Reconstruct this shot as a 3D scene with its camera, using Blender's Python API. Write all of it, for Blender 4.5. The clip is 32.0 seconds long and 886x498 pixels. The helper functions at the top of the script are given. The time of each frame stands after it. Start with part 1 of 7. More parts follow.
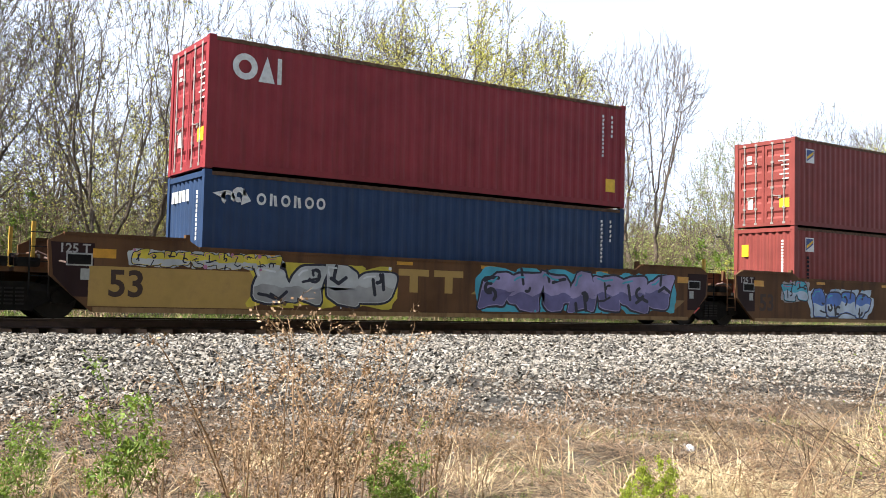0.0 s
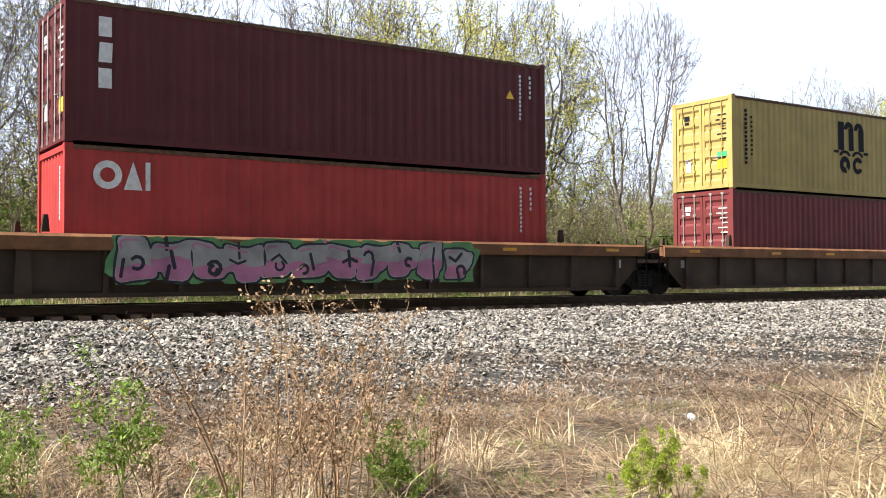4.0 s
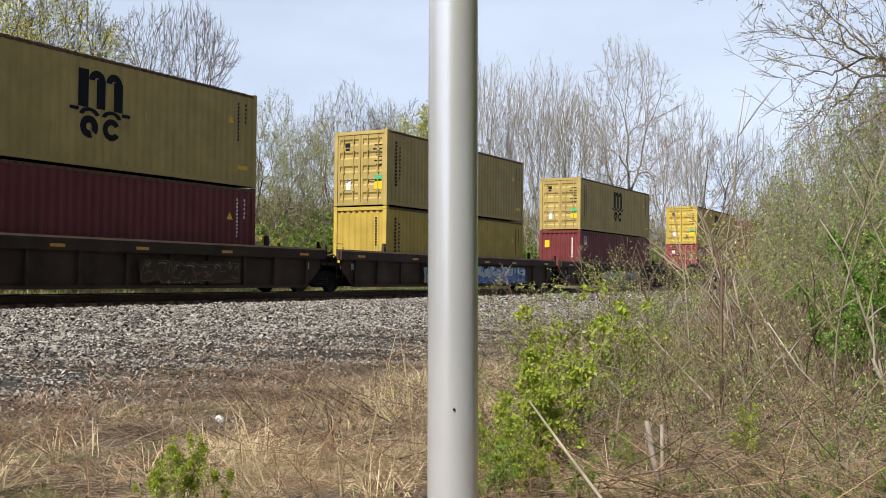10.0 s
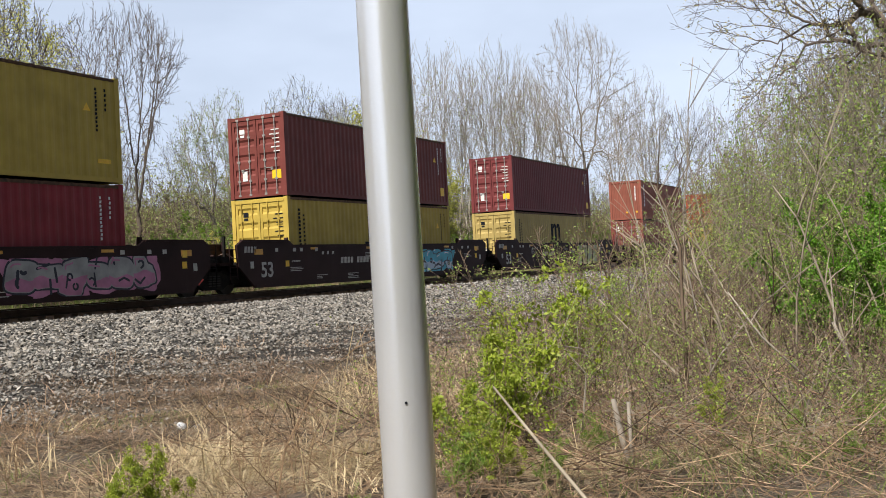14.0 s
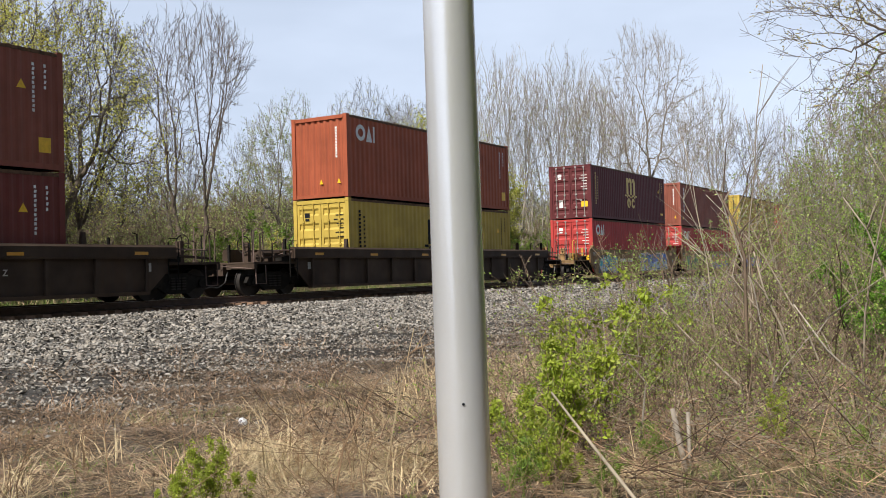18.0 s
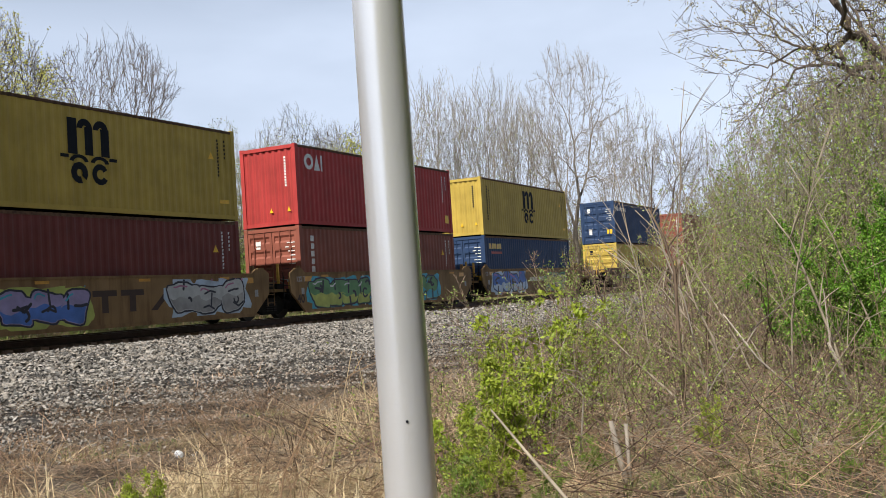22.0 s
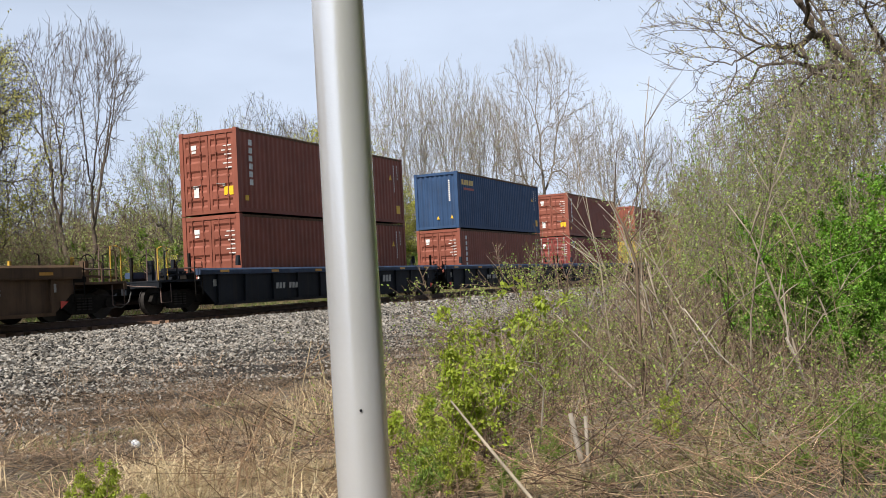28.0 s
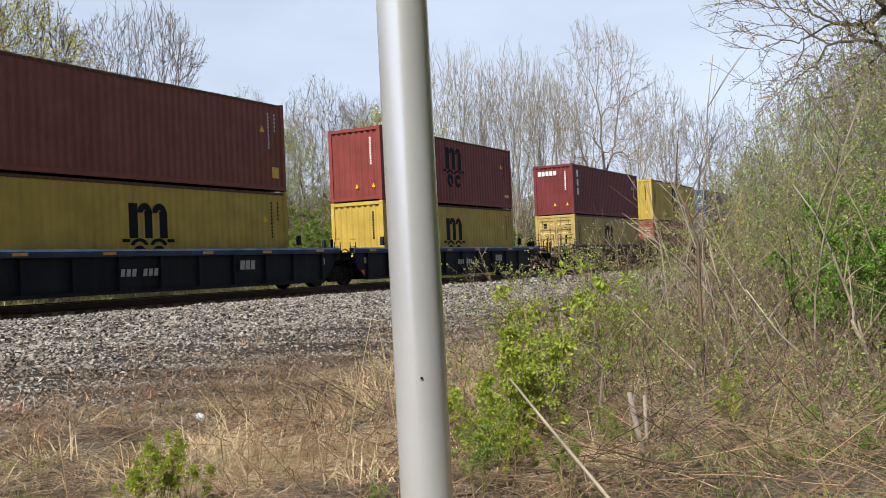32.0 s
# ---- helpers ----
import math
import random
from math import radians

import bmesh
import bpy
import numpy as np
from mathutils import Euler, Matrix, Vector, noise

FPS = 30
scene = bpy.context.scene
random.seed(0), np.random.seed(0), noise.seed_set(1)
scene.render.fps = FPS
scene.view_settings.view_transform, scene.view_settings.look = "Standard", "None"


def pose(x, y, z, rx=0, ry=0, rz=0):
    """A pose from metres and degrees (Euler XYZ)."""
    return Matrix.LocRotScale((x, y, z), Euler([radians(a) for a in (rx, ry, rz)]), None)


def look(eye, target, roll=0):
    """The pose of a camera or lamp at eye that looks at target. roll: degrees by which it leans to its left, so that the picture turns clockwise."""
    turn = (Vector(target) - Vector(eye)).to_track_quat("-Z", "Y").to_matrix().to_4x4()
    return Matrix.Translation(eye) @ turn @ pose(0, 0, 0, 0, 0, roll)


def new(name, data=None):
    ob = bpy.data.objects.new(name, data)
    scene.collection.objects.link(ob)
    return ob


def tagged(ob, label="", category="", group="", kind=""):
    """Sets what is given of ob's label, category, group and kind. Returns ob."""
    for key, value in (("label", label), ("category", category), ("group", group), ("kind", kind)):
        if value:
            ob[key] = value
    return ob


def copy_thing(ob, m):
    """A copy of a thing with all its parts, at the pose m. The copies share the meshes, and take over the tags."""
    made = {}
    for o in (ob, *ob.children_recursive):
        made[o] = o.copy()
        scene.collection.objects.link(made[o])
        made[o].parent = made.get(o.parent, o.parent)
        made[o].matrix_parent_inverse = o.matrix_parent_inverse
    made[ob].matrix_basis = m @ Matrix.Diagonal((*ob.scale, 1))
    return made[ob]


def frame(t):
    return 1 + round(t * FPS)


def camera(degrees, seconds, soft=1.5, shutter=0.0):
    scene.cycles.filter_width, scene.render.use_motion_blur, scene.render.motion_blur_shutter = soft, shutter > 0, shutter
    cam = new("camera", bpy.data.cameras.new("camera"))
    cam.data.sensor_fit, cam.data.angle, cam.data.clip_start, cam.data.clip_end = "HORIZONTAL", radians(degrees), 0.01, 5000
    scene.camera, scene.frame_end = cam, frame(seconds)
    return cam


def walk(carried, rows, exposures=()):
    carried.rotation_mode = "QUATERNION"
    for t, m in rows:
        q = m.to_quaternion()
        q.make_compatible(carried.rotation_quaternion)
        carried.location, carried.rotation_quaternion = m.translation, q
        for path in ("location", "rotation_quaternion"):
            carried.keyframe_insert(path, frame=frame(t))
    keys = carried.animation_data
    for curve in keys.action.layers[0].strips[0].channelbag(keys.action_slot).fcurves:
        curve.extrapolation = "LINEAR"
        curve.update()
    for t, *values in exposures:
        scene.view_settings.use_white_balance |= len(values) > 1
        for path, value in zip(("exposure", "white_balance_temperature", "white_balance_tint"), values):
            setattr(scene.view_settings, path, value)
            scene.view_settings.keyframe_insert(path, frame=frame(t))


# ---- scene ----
# ------------------------------------------------------------------ camera
# seconds, yaw, pitch, roll (degrees), eye x, y, z; x runs along the track, z = 0 is the rail head
HAND = [
    (0.0, -33.55, 3.03, 1.38, -0.063, -0.031, 0.528),
    (0.5, -33.71, 3.15, 1.62, -0.067, -0.032, 0.524),
    (1.0, -33.63, 3.62, 1.59, -0.044, -0.015, 0.532),
    (1.5, -33.82, 5.05, 1.05, -0.013, 0.020, 0.531),
    (2.0, -33.50, 5.22, -0.28, -0.016, 0.016, 0.536),
    (2.5, -33.06, 4.33, -0.33, -0.017, 0.064, 0.501),
    (3.0, -33.05, 1.83, -2.09, -0.008, 0.065, 0.504),
    (3.5, -33.27, 1.32, -0.67, 0.004, 0.056, 0.513),
    (5.5, -34.99, 3.19, -0.11, -0.014, 0.033, 0.517),
    (6.0, -36.97, 2.88, 1.89, -0.050, 0.045, 0.525),
    (6.5, -39.98, 2.23, 1.77, -0.101, 0.040, 0.544),
    (7.0, -45.94, 2.42, 3.01, -0.123, 0.031, 0.542),
    (7.5, -46.84, 2.38, 2.99, -0.103, 0.037, 0.547),
    (8.0, -49.66, 1.68, 2.57, -0.087, 0.026, 0.550),
    (8.5, -53.42, 2.55, 1.42, -0.065, 0.013, 0.557),
    (9.0, -55.66, 2.65, 0.47, -0.069, 0.000, 0.561),
    (9.5, -58.13, 2.74, 0.36, -0.049, -0.003, 0.563),
    (10.0, -60.44, 1.61, 0.59, -0.059, -0.006, 0.568),
    (10.5, -61.67, 1.46, 0.19, -0.054, -0.011, 0.570),
    (11.0, -62.62, 1.79, -0.39, -0.042, -0.017, 0.571),
    (11.5, -63.29, 1.08, -0.96, -0.027, -0.022, 0.575),
    (12.0, -64.78, 1.59, -1.16, -0.012, -0.015, 0.577),
    (12.5, -65.54, 1.19, -3.22, 0.015, 0.023, 0.561),
    (13.0, -64.53, 1.79, -3.24, 0.053, 0.036, 0.551),
    (13.5, -64.63, 2.75, -2.39, 0.053, 0.015, 0.554),
    (14.0, -62.68, 0.97, -2.91, 0.049, 0.012, 0.559),
    (14.5, -60.96, 1.96, -2.19, 0.036, 0.003, 0.563),
    (16.5, -58.79, 1.98, -1.14, 0.009, -0.004, 0.560),
    (17.0, -59.37, 1.85, -1.25, 0.017, -0.007, 0.557),
    (17.5, -59.09, 1.33, -1.50, 0.018, -0.007, 0.559),
    (18.0, -59.12, 1.34, -1.56, 0.024, -0.004, 0.558),
    (18.5, -59.23, 1.35, -1.80, 0.018, -0.010, 0.558),
    (19.0, -59.70, 1.88, -2.27, 0.025, -0.008, 0.554),
    (19.5, -59.58, 1.54, -2.52, 0.020, -0.009, 0.548),
    (20.0, -61.39, 1.14, -3.77, 0.026, 0.000, 0.549),
    (20.5, -62.31, 2.19, -2.99, 0.004, 0.000, 0.541),
    (21.0, -62.11, 2.63, -3.33, 0.018, 0.006, 0.543),
    (21.5, -63.06, 2.85, -3.19, 0.023, 0.005, 0.539),
    (22.0, -63.06, 2.50, -3.58, 0.014, 0.003, 0.546),
    (22.5, -63.88, 2.41, -4.02, 0.026, -0.007, 0.563),
    (23.0, -66.84, 1.63, -3.49, 0.053, -0.000, 0.554),
    (23.5, -68.38, 1.14, -3.57, 0.051, -0.007, 0.545),
    (24.0, -66.27, 1.53, -3.42, 0.056, -0.021, 0.546),
    (24.5, -68.94, 0.11, -4.43, 0.055, -0.038, 0.549),
    (25.0, -67.26, 1.97, -3.47, 0.040, -0.032, 0.546),
    (25.5, -66.48, 1.93, -3.54, 0.042, -0.019, 0.543),
    (27.5, -65.15, 1.84, -3.04, 0.044, -0.002, 0.541),
    (28.0, -65.06, 1.93, -2.87, 0.045, 0.001, 0.537),
    (28.5, -64.16, 3.10, -2.66, 0.039, 0.005, 0.528),
    (29.0, -61.75, 2.52, -2.43, 0.027, 0.005, 0.525),
    (29.5, -60.72, 2.70, -2.60, 0.030, 0.006, 0.526),
    (30.0, -61.58, 2.42, -2.49, 0.022, -0.002, 0.524),
    (30.5, -62.44, 1.86, -2.76, 0.027, -0.004, 0.518),
    (31.0, -62.61, 1.32, -3.41, 0.027, -0.005, 0.518),
    (31.5, -62.50, 1.26, -3.11, 0.025, -0.010, 0.519),
    (32.0, -61.60, 1.04, -2.49, 0.018, -0.008, 0.515),
]


def held(yaw, pitch, roll, x, y, z):
    a, p = radians(yaw), radians(pitch)
    ahead = Vector((-math.sin(a) * math.cos(p), math.cos(a) * math.cos(p), math.sin(p)))
    eye = Vector((x, y, z))
    return look(eye, eye + ahead, roll)


cam = camera(48.30, 32.0, soft=0.9)
walk(cam, [(t, held(*r)) for t, *r in HAND], exposures=[(0.0, 1.50), (1.0, 1.44), (2.0, 1.30), (3.0, 1.45), (3.5, 1.45), (6.0, 1.28), (7.0, 1.16), (8.0, 0.90), (9.0, 0.58), (32.0, 0.54)])

# ------------------------------------------------------------------ light
world = bpy.data.worlds.new("sky")
scene.world = world
world.use_nodes = True
wn = world.node_tree
bg = wn.nodes["Background"]
sky = wn.nodes.new("ShaderNodeTexSky")
sky.sky_type = "NISHITA"
sky.sun_disc = False
SUN_EL, SUN_AZ = 51.0, 176.0          # height, and the way towards it counted from +x to +y
sky.sun_elevation = radians(SUN_EL)
sky.sun_rotation = radians(90.0 - SUN_AZ)
sky.air_density, sky.dust_density, sky.ozone_density = 1.0, 0.6, 1.0
haze = wn.nodes.new("ShaderNodeMix")
haze.data_type = "RGBA"
haze.inputs[7].default_value = (13.6, 15.6, 19.2, 1)
cl = wn.nodes.new("ShaderNodeTexNoise")
cl.inputs["Scale"].default_value = 2.2
cl.inputs["Detail"].default_value = 5
cl.inputs["Roughness"].default_value = 0.55
tc = wn.nodes.new("ShaderNodeTexCoord")
mp = wn.nodes.new("ShaderNodeMapping")
mp.inputs["Scale"].default_value = (1, 1, 3.0)
ra = wn.nodes.new("ShaderNodeMapRange")
ra.inputs[1].default_value, ra.inputs[2].default_value = 0.35, 0.72
ra.inputs[3].default_value, ra.inputs[4].default_value = -0.12, 0.14
wn.links.new(tc.outputs["Generated"], mp.inputs[0])
wn.links.new(mp.outputs[0], cl.inputs["Vector"])
wn.links.new(cl.outputs["Fac"], ra.inputs[0])
sx = wn.nodes.new("ShaderNodeSeparateXYZ")            # haze lies thickest along the horizon
el = wn.nodes.new("ShaderNodeMapRange")
el.inputs[1].default_value, el.inputs[2].default_value = 0.26, 0.46
el.inputs[3].default_value, el.inputs[4].default_value = 0.90, 0.02
ad = wn.nodes.new("ShaderNodeMath")
ad.use_clamp = True
wn.links.new(tc.outputs["Generated"], sx.inputs[0])
wn.links.new(sx.outputs[2], el.inputs[0])
wn.links.new(el.outputs[0], ad.inputs[0])
wn.links.new(ra.outputs[0], ad.inputs[1])
wn.links.new(ad.outputs[0], haze.inputs[0])
wn.links.new(sky.outputs[0], haze.inputs[6])
wn.links.new(haze.outputs[2], bg.inputs[0])
bg.inputs[1].default_value = 0.038
sun = new("sun", bpy.data.lights.new("sun", "SUN"))
sun.data.energy, sun.data.angle, sun.data.color = 5.0, radians(0.6), (1.0, 0.95, 0.87)
sd = Vector((math.cos(radians(SUN_EL)) * math.cos(radians(SUN_AZ)), math.cos(radians(SUN_EL)) * math.sin(radians(SUN_AZ)), math.sin(radians(SUN_EL))))
sun.matrix_world = look(sd * 60, (0, 0, 0))

# ------------------------------------------------------------------ materials
MATS = {}


def mat(name, col, rough=0.6, metal=0.0, vary=0.15, scale=6.0, bump=0.0, bscale=60.0, dirt=None, dirt_amt=0.0, dscale=1.5,
        streak=False, rnd=0.0, island=0.0, hue=None, coord="Object", spec=0.5, trans=0.0):
    """A surface with grain, larger stains, and a colour that shifts from object to object (rnd) or piece to piece (island)."""
    if name in MATS:
        return MATS[name]
    m = bpy.data.materials.new(name)
    m.use_nodes = True
    nt = m.node_tree
    N, Lk = nt.nodes, nt.links.new
    b = N["Principled BSDF"]
    b.inputs["Roughness"].default_value, b.inputs["Metallic"].default_value = rough, metal
    b.inputs["Specular IOR Level"].default_value = spec
    co = N.new("ShaderNodeTexCoord")
    ng = N.new("ShaderNodeTexNoise")
    ng.inputs["Scale"].default_value, ng.inputs["Detail"].default_value = scale, 6
    Lk(co.outputs[coord], ng.inputs["Vector"])
    mr = N.new("ShaderNodeMapRange")
    mr.inputs[1].default_value, mr.inputs[2].default_value = 0.3, 0.7
    mr.inputs[3].default_value, mr.inputs[4].default_value = 1 - vary, 1 + vary
    Lk(ng.outputs["Fac"], mr.inputs[0])
    hs = N.new("ShaderNodeHueSaturation")
    hs.inputs["Color"].default_value = (*col, 1)
    Lk(mr.outputs[0], hs.inputs["Value"])
    out = hs.outputs[0]
    if hue:                                    # a second colour, by object or by island
        mx = N.new("ShaderNodeMix")
        mx.data_type = "RGBA"
        mx.inputs[6].default_value, mx.inputs[7].default_value = (*col, 1), (*hue, 1)
        src = N.new("ShaderNodeNewGeometry").outputs["Random Per Island"] if island else N.new("ShaderNodeObjectInfo").outputs["Random"]
        Lk(src, mx.inputs[0])
        Lk(mx.outputs[2], hs.inputs["Color"])
    if rnd or island:
        src = N.new("ShaderNodeNewGeometry").outputs["Random Per Island"] if island else N.new("ShaderNodeObjectInfo").outputs["Random"]
        r2 = N.new("ShaderNodeMapRange")
        r2.inputs[3].default_value, r2.inputs[4].default_value = 1 - (rnd or island), 1 + (rnd or island)
        sc = N.new("ShaderNodeMath")
        sc.operation = "FRACT"
        ml = N.new("ShaderNodeMath")
        ml.operation = "MULTIPLY"
        ml.inputs[1].default_value = 7.31
        Lk(src, ml.inputs[0])
        Lk(ml.outputs[0], sc.inputs[0])
        Lk(sc.outputs[0], r2.inputs[0])
        h2 = N.new("ShaderNodeHueSaturation")
        Lk(out, h2.inputs["Color"])
        Lk(r2.outputs[0], h2.inputs["Value"])
        out = h2.outputs[0]
    if dirt:
        dn = N.new("ShaderNodeTexNoise")
        dn.inputs["Scale"].default_value, dn.inputs["Detail"].default_value = dscale, 8
        dn.inputs["Roughness"].default_value = 0.65
        if streak:
            mp2 = N.new("ShaderNodeMapping")
            mp2.inputs["Scale"].default_value = (3.0, 3.0, 0.22)
            Lk(co.outputs[coord], mp2.inputs[0])
            Lk(mp2.outputs[0], dn.inputs["Vector"])
        else:
            Lk(co.outputs[coord], dn.inputs["Vector"])
        dr = N.new("ShaderNodeMapRange")
        dr.inputs[1].default_value, dr.inputs[2].default_value = 0.48, 0.75
        dr.inputs[3].default_value, dr.inputs[4].default_value = 0.0, dirt_amt
        Lk(dn.outputs["Fac"], dr.inputs[0])
        dm = N.new("ShaderNodeMix")
        dm.data_type = "RGBA"
        dm.inputs[7].default_value = (*dirt, 1)
        Lk(dr.outputs[0], dm.inputs[0])
        Lk(out, dm.inputs[6])
        out = dm.outputs[2]
    Lk(out, b.inputs["Base Color"])
    if bump:
        bn = N.new("ShaderNodeTexNoise")
        bn.inputs["Scale"].default_value, bn.inputs["Detail"].default_value = bscale, 4
        Lk(co.outputs[coord], bn.inputs["Vector"])
        bp = N.new("ShaderNodeBump")
        bp.inputs["Strength"].default_value, bp.inputs["Distance"].default_value = bump, 0.02
        Lk(bn.outputs["Fac"], bp.inputs["Height"])
        Lk(bp.outputs[0], b.inputs["Normal"])
    if trans:
        tr = N.new("ShaderNodeBsdfTranslucent")
        Lk(out, tr.inputs[0])
        ms = N.new("ShaderNodeMixShader")
        ms.inputs[0].default_value = trans
        Lk(b.outputs[0], ms.inputs[1])
        Lk(tr.outputs[0], ms.inputs[2])
        Lk(ms.outputs[0], N["Material Output"].inputs[0])
    MATS[name] = m
    return m


def paint(name, col, dirt=(0.10, 0.05, 0.03), amt=0.35):
    return mat(name, col, rough=0.6, vary=0.14, scale=1.3, dirt=dirt, dirt_amt=amt, dscale=2.2, streak=True, rnd=0.06, bump=0.05, bscale=9, spec=0.22)


P_RED = paint("paint_red", (0.26, 0.036, 0.044))
P_BRICK = paint("paint_brick", (0.22, 0.050, 0.044))
P_BROWN = paint("paint_brown", (0.17, 0.045, 0.038))
P_OX = paint("paint_oxide", (0.25, 0.082, 0.056))
P_MAROON = paint("paint_maroon", (0.155, 0.034, 0.035))
P_PLUM = paint("paint_plum", (0.105, 0.024, 0.027))
P_ORANGE = paint("paint_orange", (0.33, 0.085, 0.042))
P_YEL = paint("paint_yellow", (0.40, 0.300, 0.105), dirt=(0.25, 0.17, 0.06), amt=0.3)
P_LEMON = paint("paint_lemon", (0.47, 0.34, 0.07), dirt=(0.25, 0.17, 0.06), amt=0.25)
P_BLUE = paint("paint_blue", (0.024, 0.050, 0.115), dirt=(0.05, 0.05, 0.05))
P_STEEL = paint("paint_steelblue", (0.036, 0.075, 0.16), dirt=(0.06, 0.05, 0.05))
P_BRIGHT = paint("paint_bright_red", (0.40, 0.048, 0.045))
M_BUD = mat("reddish_buds", (0.40, 0.30, 0.13), 0.6, vary=0.2, scale=4, island=0.4, hue=(0.42, 0.40, 0.14), trans=0.3)
M_WHITE = mat("marking_white", (0.72, 0.72, 0.70), 0.6, vary=0.12, scale=9, dirt=(0.35, 0.28, 0.24), dirt_amt=0.5, dscale=6)
M_NAVY = mat("marking_navy", (0.012, 0.014, 0.019), 0.7, vary=0.15, scale=5, spec=0.1)
M_SIGNY = mat("label_yellow", (0.80, 0.48, 0.02), 0.5, vary=0.1, scale=12)
M_GREEN = mat("label_green", (0.05, 0.42, 0.18), 0.5)
M_SKYBLUE = mat("label_blue", (0.03, 0.07, 0.22), 0.5)
M_GOLD = mat("marking_gold", (0.60, 0.42, 0.10), 0.5, vary=0.15, scale=8)
M_ZINC = mat("galvanised_rod", (0.42, 0.40, 0.38), 0.45, metal=0.5, vary=0.25, scale=20)
M_CAST = mat("weathered_top_rail", (0.13, 0.075, 0.045), 0.8, vary=0.35, scale=9, rnd=0.2, dirt=(0.03, 0.025, 0.02), dirt_amt=0.8, dscale=5, spec=0.2)
M_TTX = mat("wagon_yellow", (0.25, 0.158, 0.075), 0.65, vary=0.2, scale=1.2, dirt=(0.10, 0.05, 0.025), dirt_amt=0.85, dscale=1.3, streak=True, rnd=0.15, bump=0.06, bscale=14, spec=0.12)
M_TTXB = mat("wagon_rust_yellow", (0.13, 0.066, 0.032), 0.7, vary=0.25, scale=1.2, dirt=(0.05, 0.03, 0.022), dirt_amt=0.8, dscale=1.2, streak=True, rnd=0.1, bump=0.06, bscale=14, spec=0.12)
M_BNSF = mat("wagon_oxide", (0.048, 0.018, 0.015), 0.65, vary=0.2, scale=1.1, dirt=(0.03, 0.022, 0.02), dirt_amt=0.6, dscale=1.4, streak=True, rnd=0.1, bump=0.05, bscale=14, spec=0.12)
M_AOK = mat("wagon_black_brown", (0.030, 0.015, 0.015), 0.65, vary=0.25, scale=1.2, dirt=(0.04, 0.027, 0.023), dirt_amt=0.35, dscale=1.2, streak=True, rnd=0.1, bump=0.05, bscale=14, spec=0.12)
M_RIB = mat("wagon_grimy_brown", (0.060, 0.043, 0.033), 0.7, vary=0.3, scale=1.3, dirt=(0.08, 0.046, 0.028), dirt_amt=0.5, dscale=1.6, streak=True, rnd=0.15, bump=0.06, bscale=16, spec=0.12)
M_RIBO = mat("wagon_faded_orange", (0.22, 0.105, 0.055), 0.7, vary=0.3, scale=1.3, dirt=(0.07, 0.045, 0.03), dirt_amt=0.8, dscale=2.0, rnd=0.1, spec=0.12)
M_TAN = mat("wagon_tan_grime", (0.13, 0.085, 0.055), 0.75, vary=0.25, scale=1.3, dirt=(0.05, 0.035, 0.028), dirt_amt=0.7, dscale=1.5, streak=True, rnd=0.1, spec=0.12)
M_NAVYW = mat("wagon_blue_black", (0.014, 0.017, 0.023), 0.65, vary=0.3, scale=1.2, dirt=(0.038, 0.032, 0.028), dirt_amt=0.5, dscale=1.5, streak=True, rnd=0.1, spec=0.12)
M_CHORDB = mat("wagon_blue_chord", (0.05, 0.075, 0.13), 0.6, vary=0.3, scale=2.0, dirt=(0.05, 0.04, 0.04), dirt_amt=0.8, dscale=2.5, spec=0.12)
M_BLACK = mat("running_gear_black", (0.012, 0.011, 0.010), 0.8, vary=0.4, scale=6, dirt=(0.04, 0.03, 0.024), dirt_amt=0.5, dscale=5, spec=0.12)
M_WHEEL = mat("wheel_steel", (0.022, 0.018, 0.016), 0.75, metal=0.2, vary=0.3, scale=8)
M_PLAT = mat("platform_grey_pink", (0.15, 0.10, 0.085), 0.75, vary=0.3, scale=4, dirt=(0.09, 0.055, 0.04), dirt_amt=0.8, dscale=3)
M_RAILY = mat("handrail_yellow", (0.55, 0.33, 0.05), 0.6, vary=0.25, scale=10)
M_HOSE = mat("brake_hose_black", (0.02, 0.02, 0.02), 0.5)
M_REDREF = mat("red_reflector", (0.65, 0.05, 0.03), 0.4)
M_RAILS = mat("rail_steel", (0.085, 0.050, 0.038), 0.75, metal=0.0, vary=0.3, scale=5, bump=0.1, bscale=30)
M_RAILTOP = mat("rail_running_surface", (0.42, 0.41, 0.40), 0.28, metal=0.9, vary=0.15, scale=4)
M_TIE = mat("tie_timber", (0.21, 0.125, 0.08), 0.9, vary=0.35, scale=7, dirt=(0.27, 0.17, 0.11), dirt_amt=0.8, dscale=3, rnd=0.25, bump=0.4, bscale=40)
M_STONE = mat("ballast_stone", (0.205, 0.198, 0.186), 0.85, vary=0.25, scale=14, island=0.9, hue=(0.185, 0.160, 0.132), bump=0.2, bscale=50)
# near-black bed: the shade in the gaps between stones is in its colour
M_STONEG = mat("gravel_gap_shade", (0.022, 0.020, 0.018), 0.95, vary=0.45, scale=11, dirt=(0.07, 0.065, 0.06), dirt_amt=0.9, dscale=16, bump=1.0, bscale=16)
M_POLE = mat("brushed_aluminium", (0.80, 0.815, 0.84), 0.27, metal=0.62, vary=0.05, scale=3, bump=0.03, bscale=140)
M_BARK = mat("bark_grey", (0.20, 0.168, 0.13), 0.9, vary=0.3, scale=5, rnd=0.2, bump=0.3, bscale=30)
M_BARKD = mat("bark_dark", (0.108, 0.086, 0.066), 0.9, vary=0.3, scale=5, rnd=0.2, bump=0.3, bscale=30)
M_BARKO = mat("bark_old_brown", (0.105, 0.080, 0.060), 0.9, vary=0.35, scale=5, bump=0.4, bscale=25)
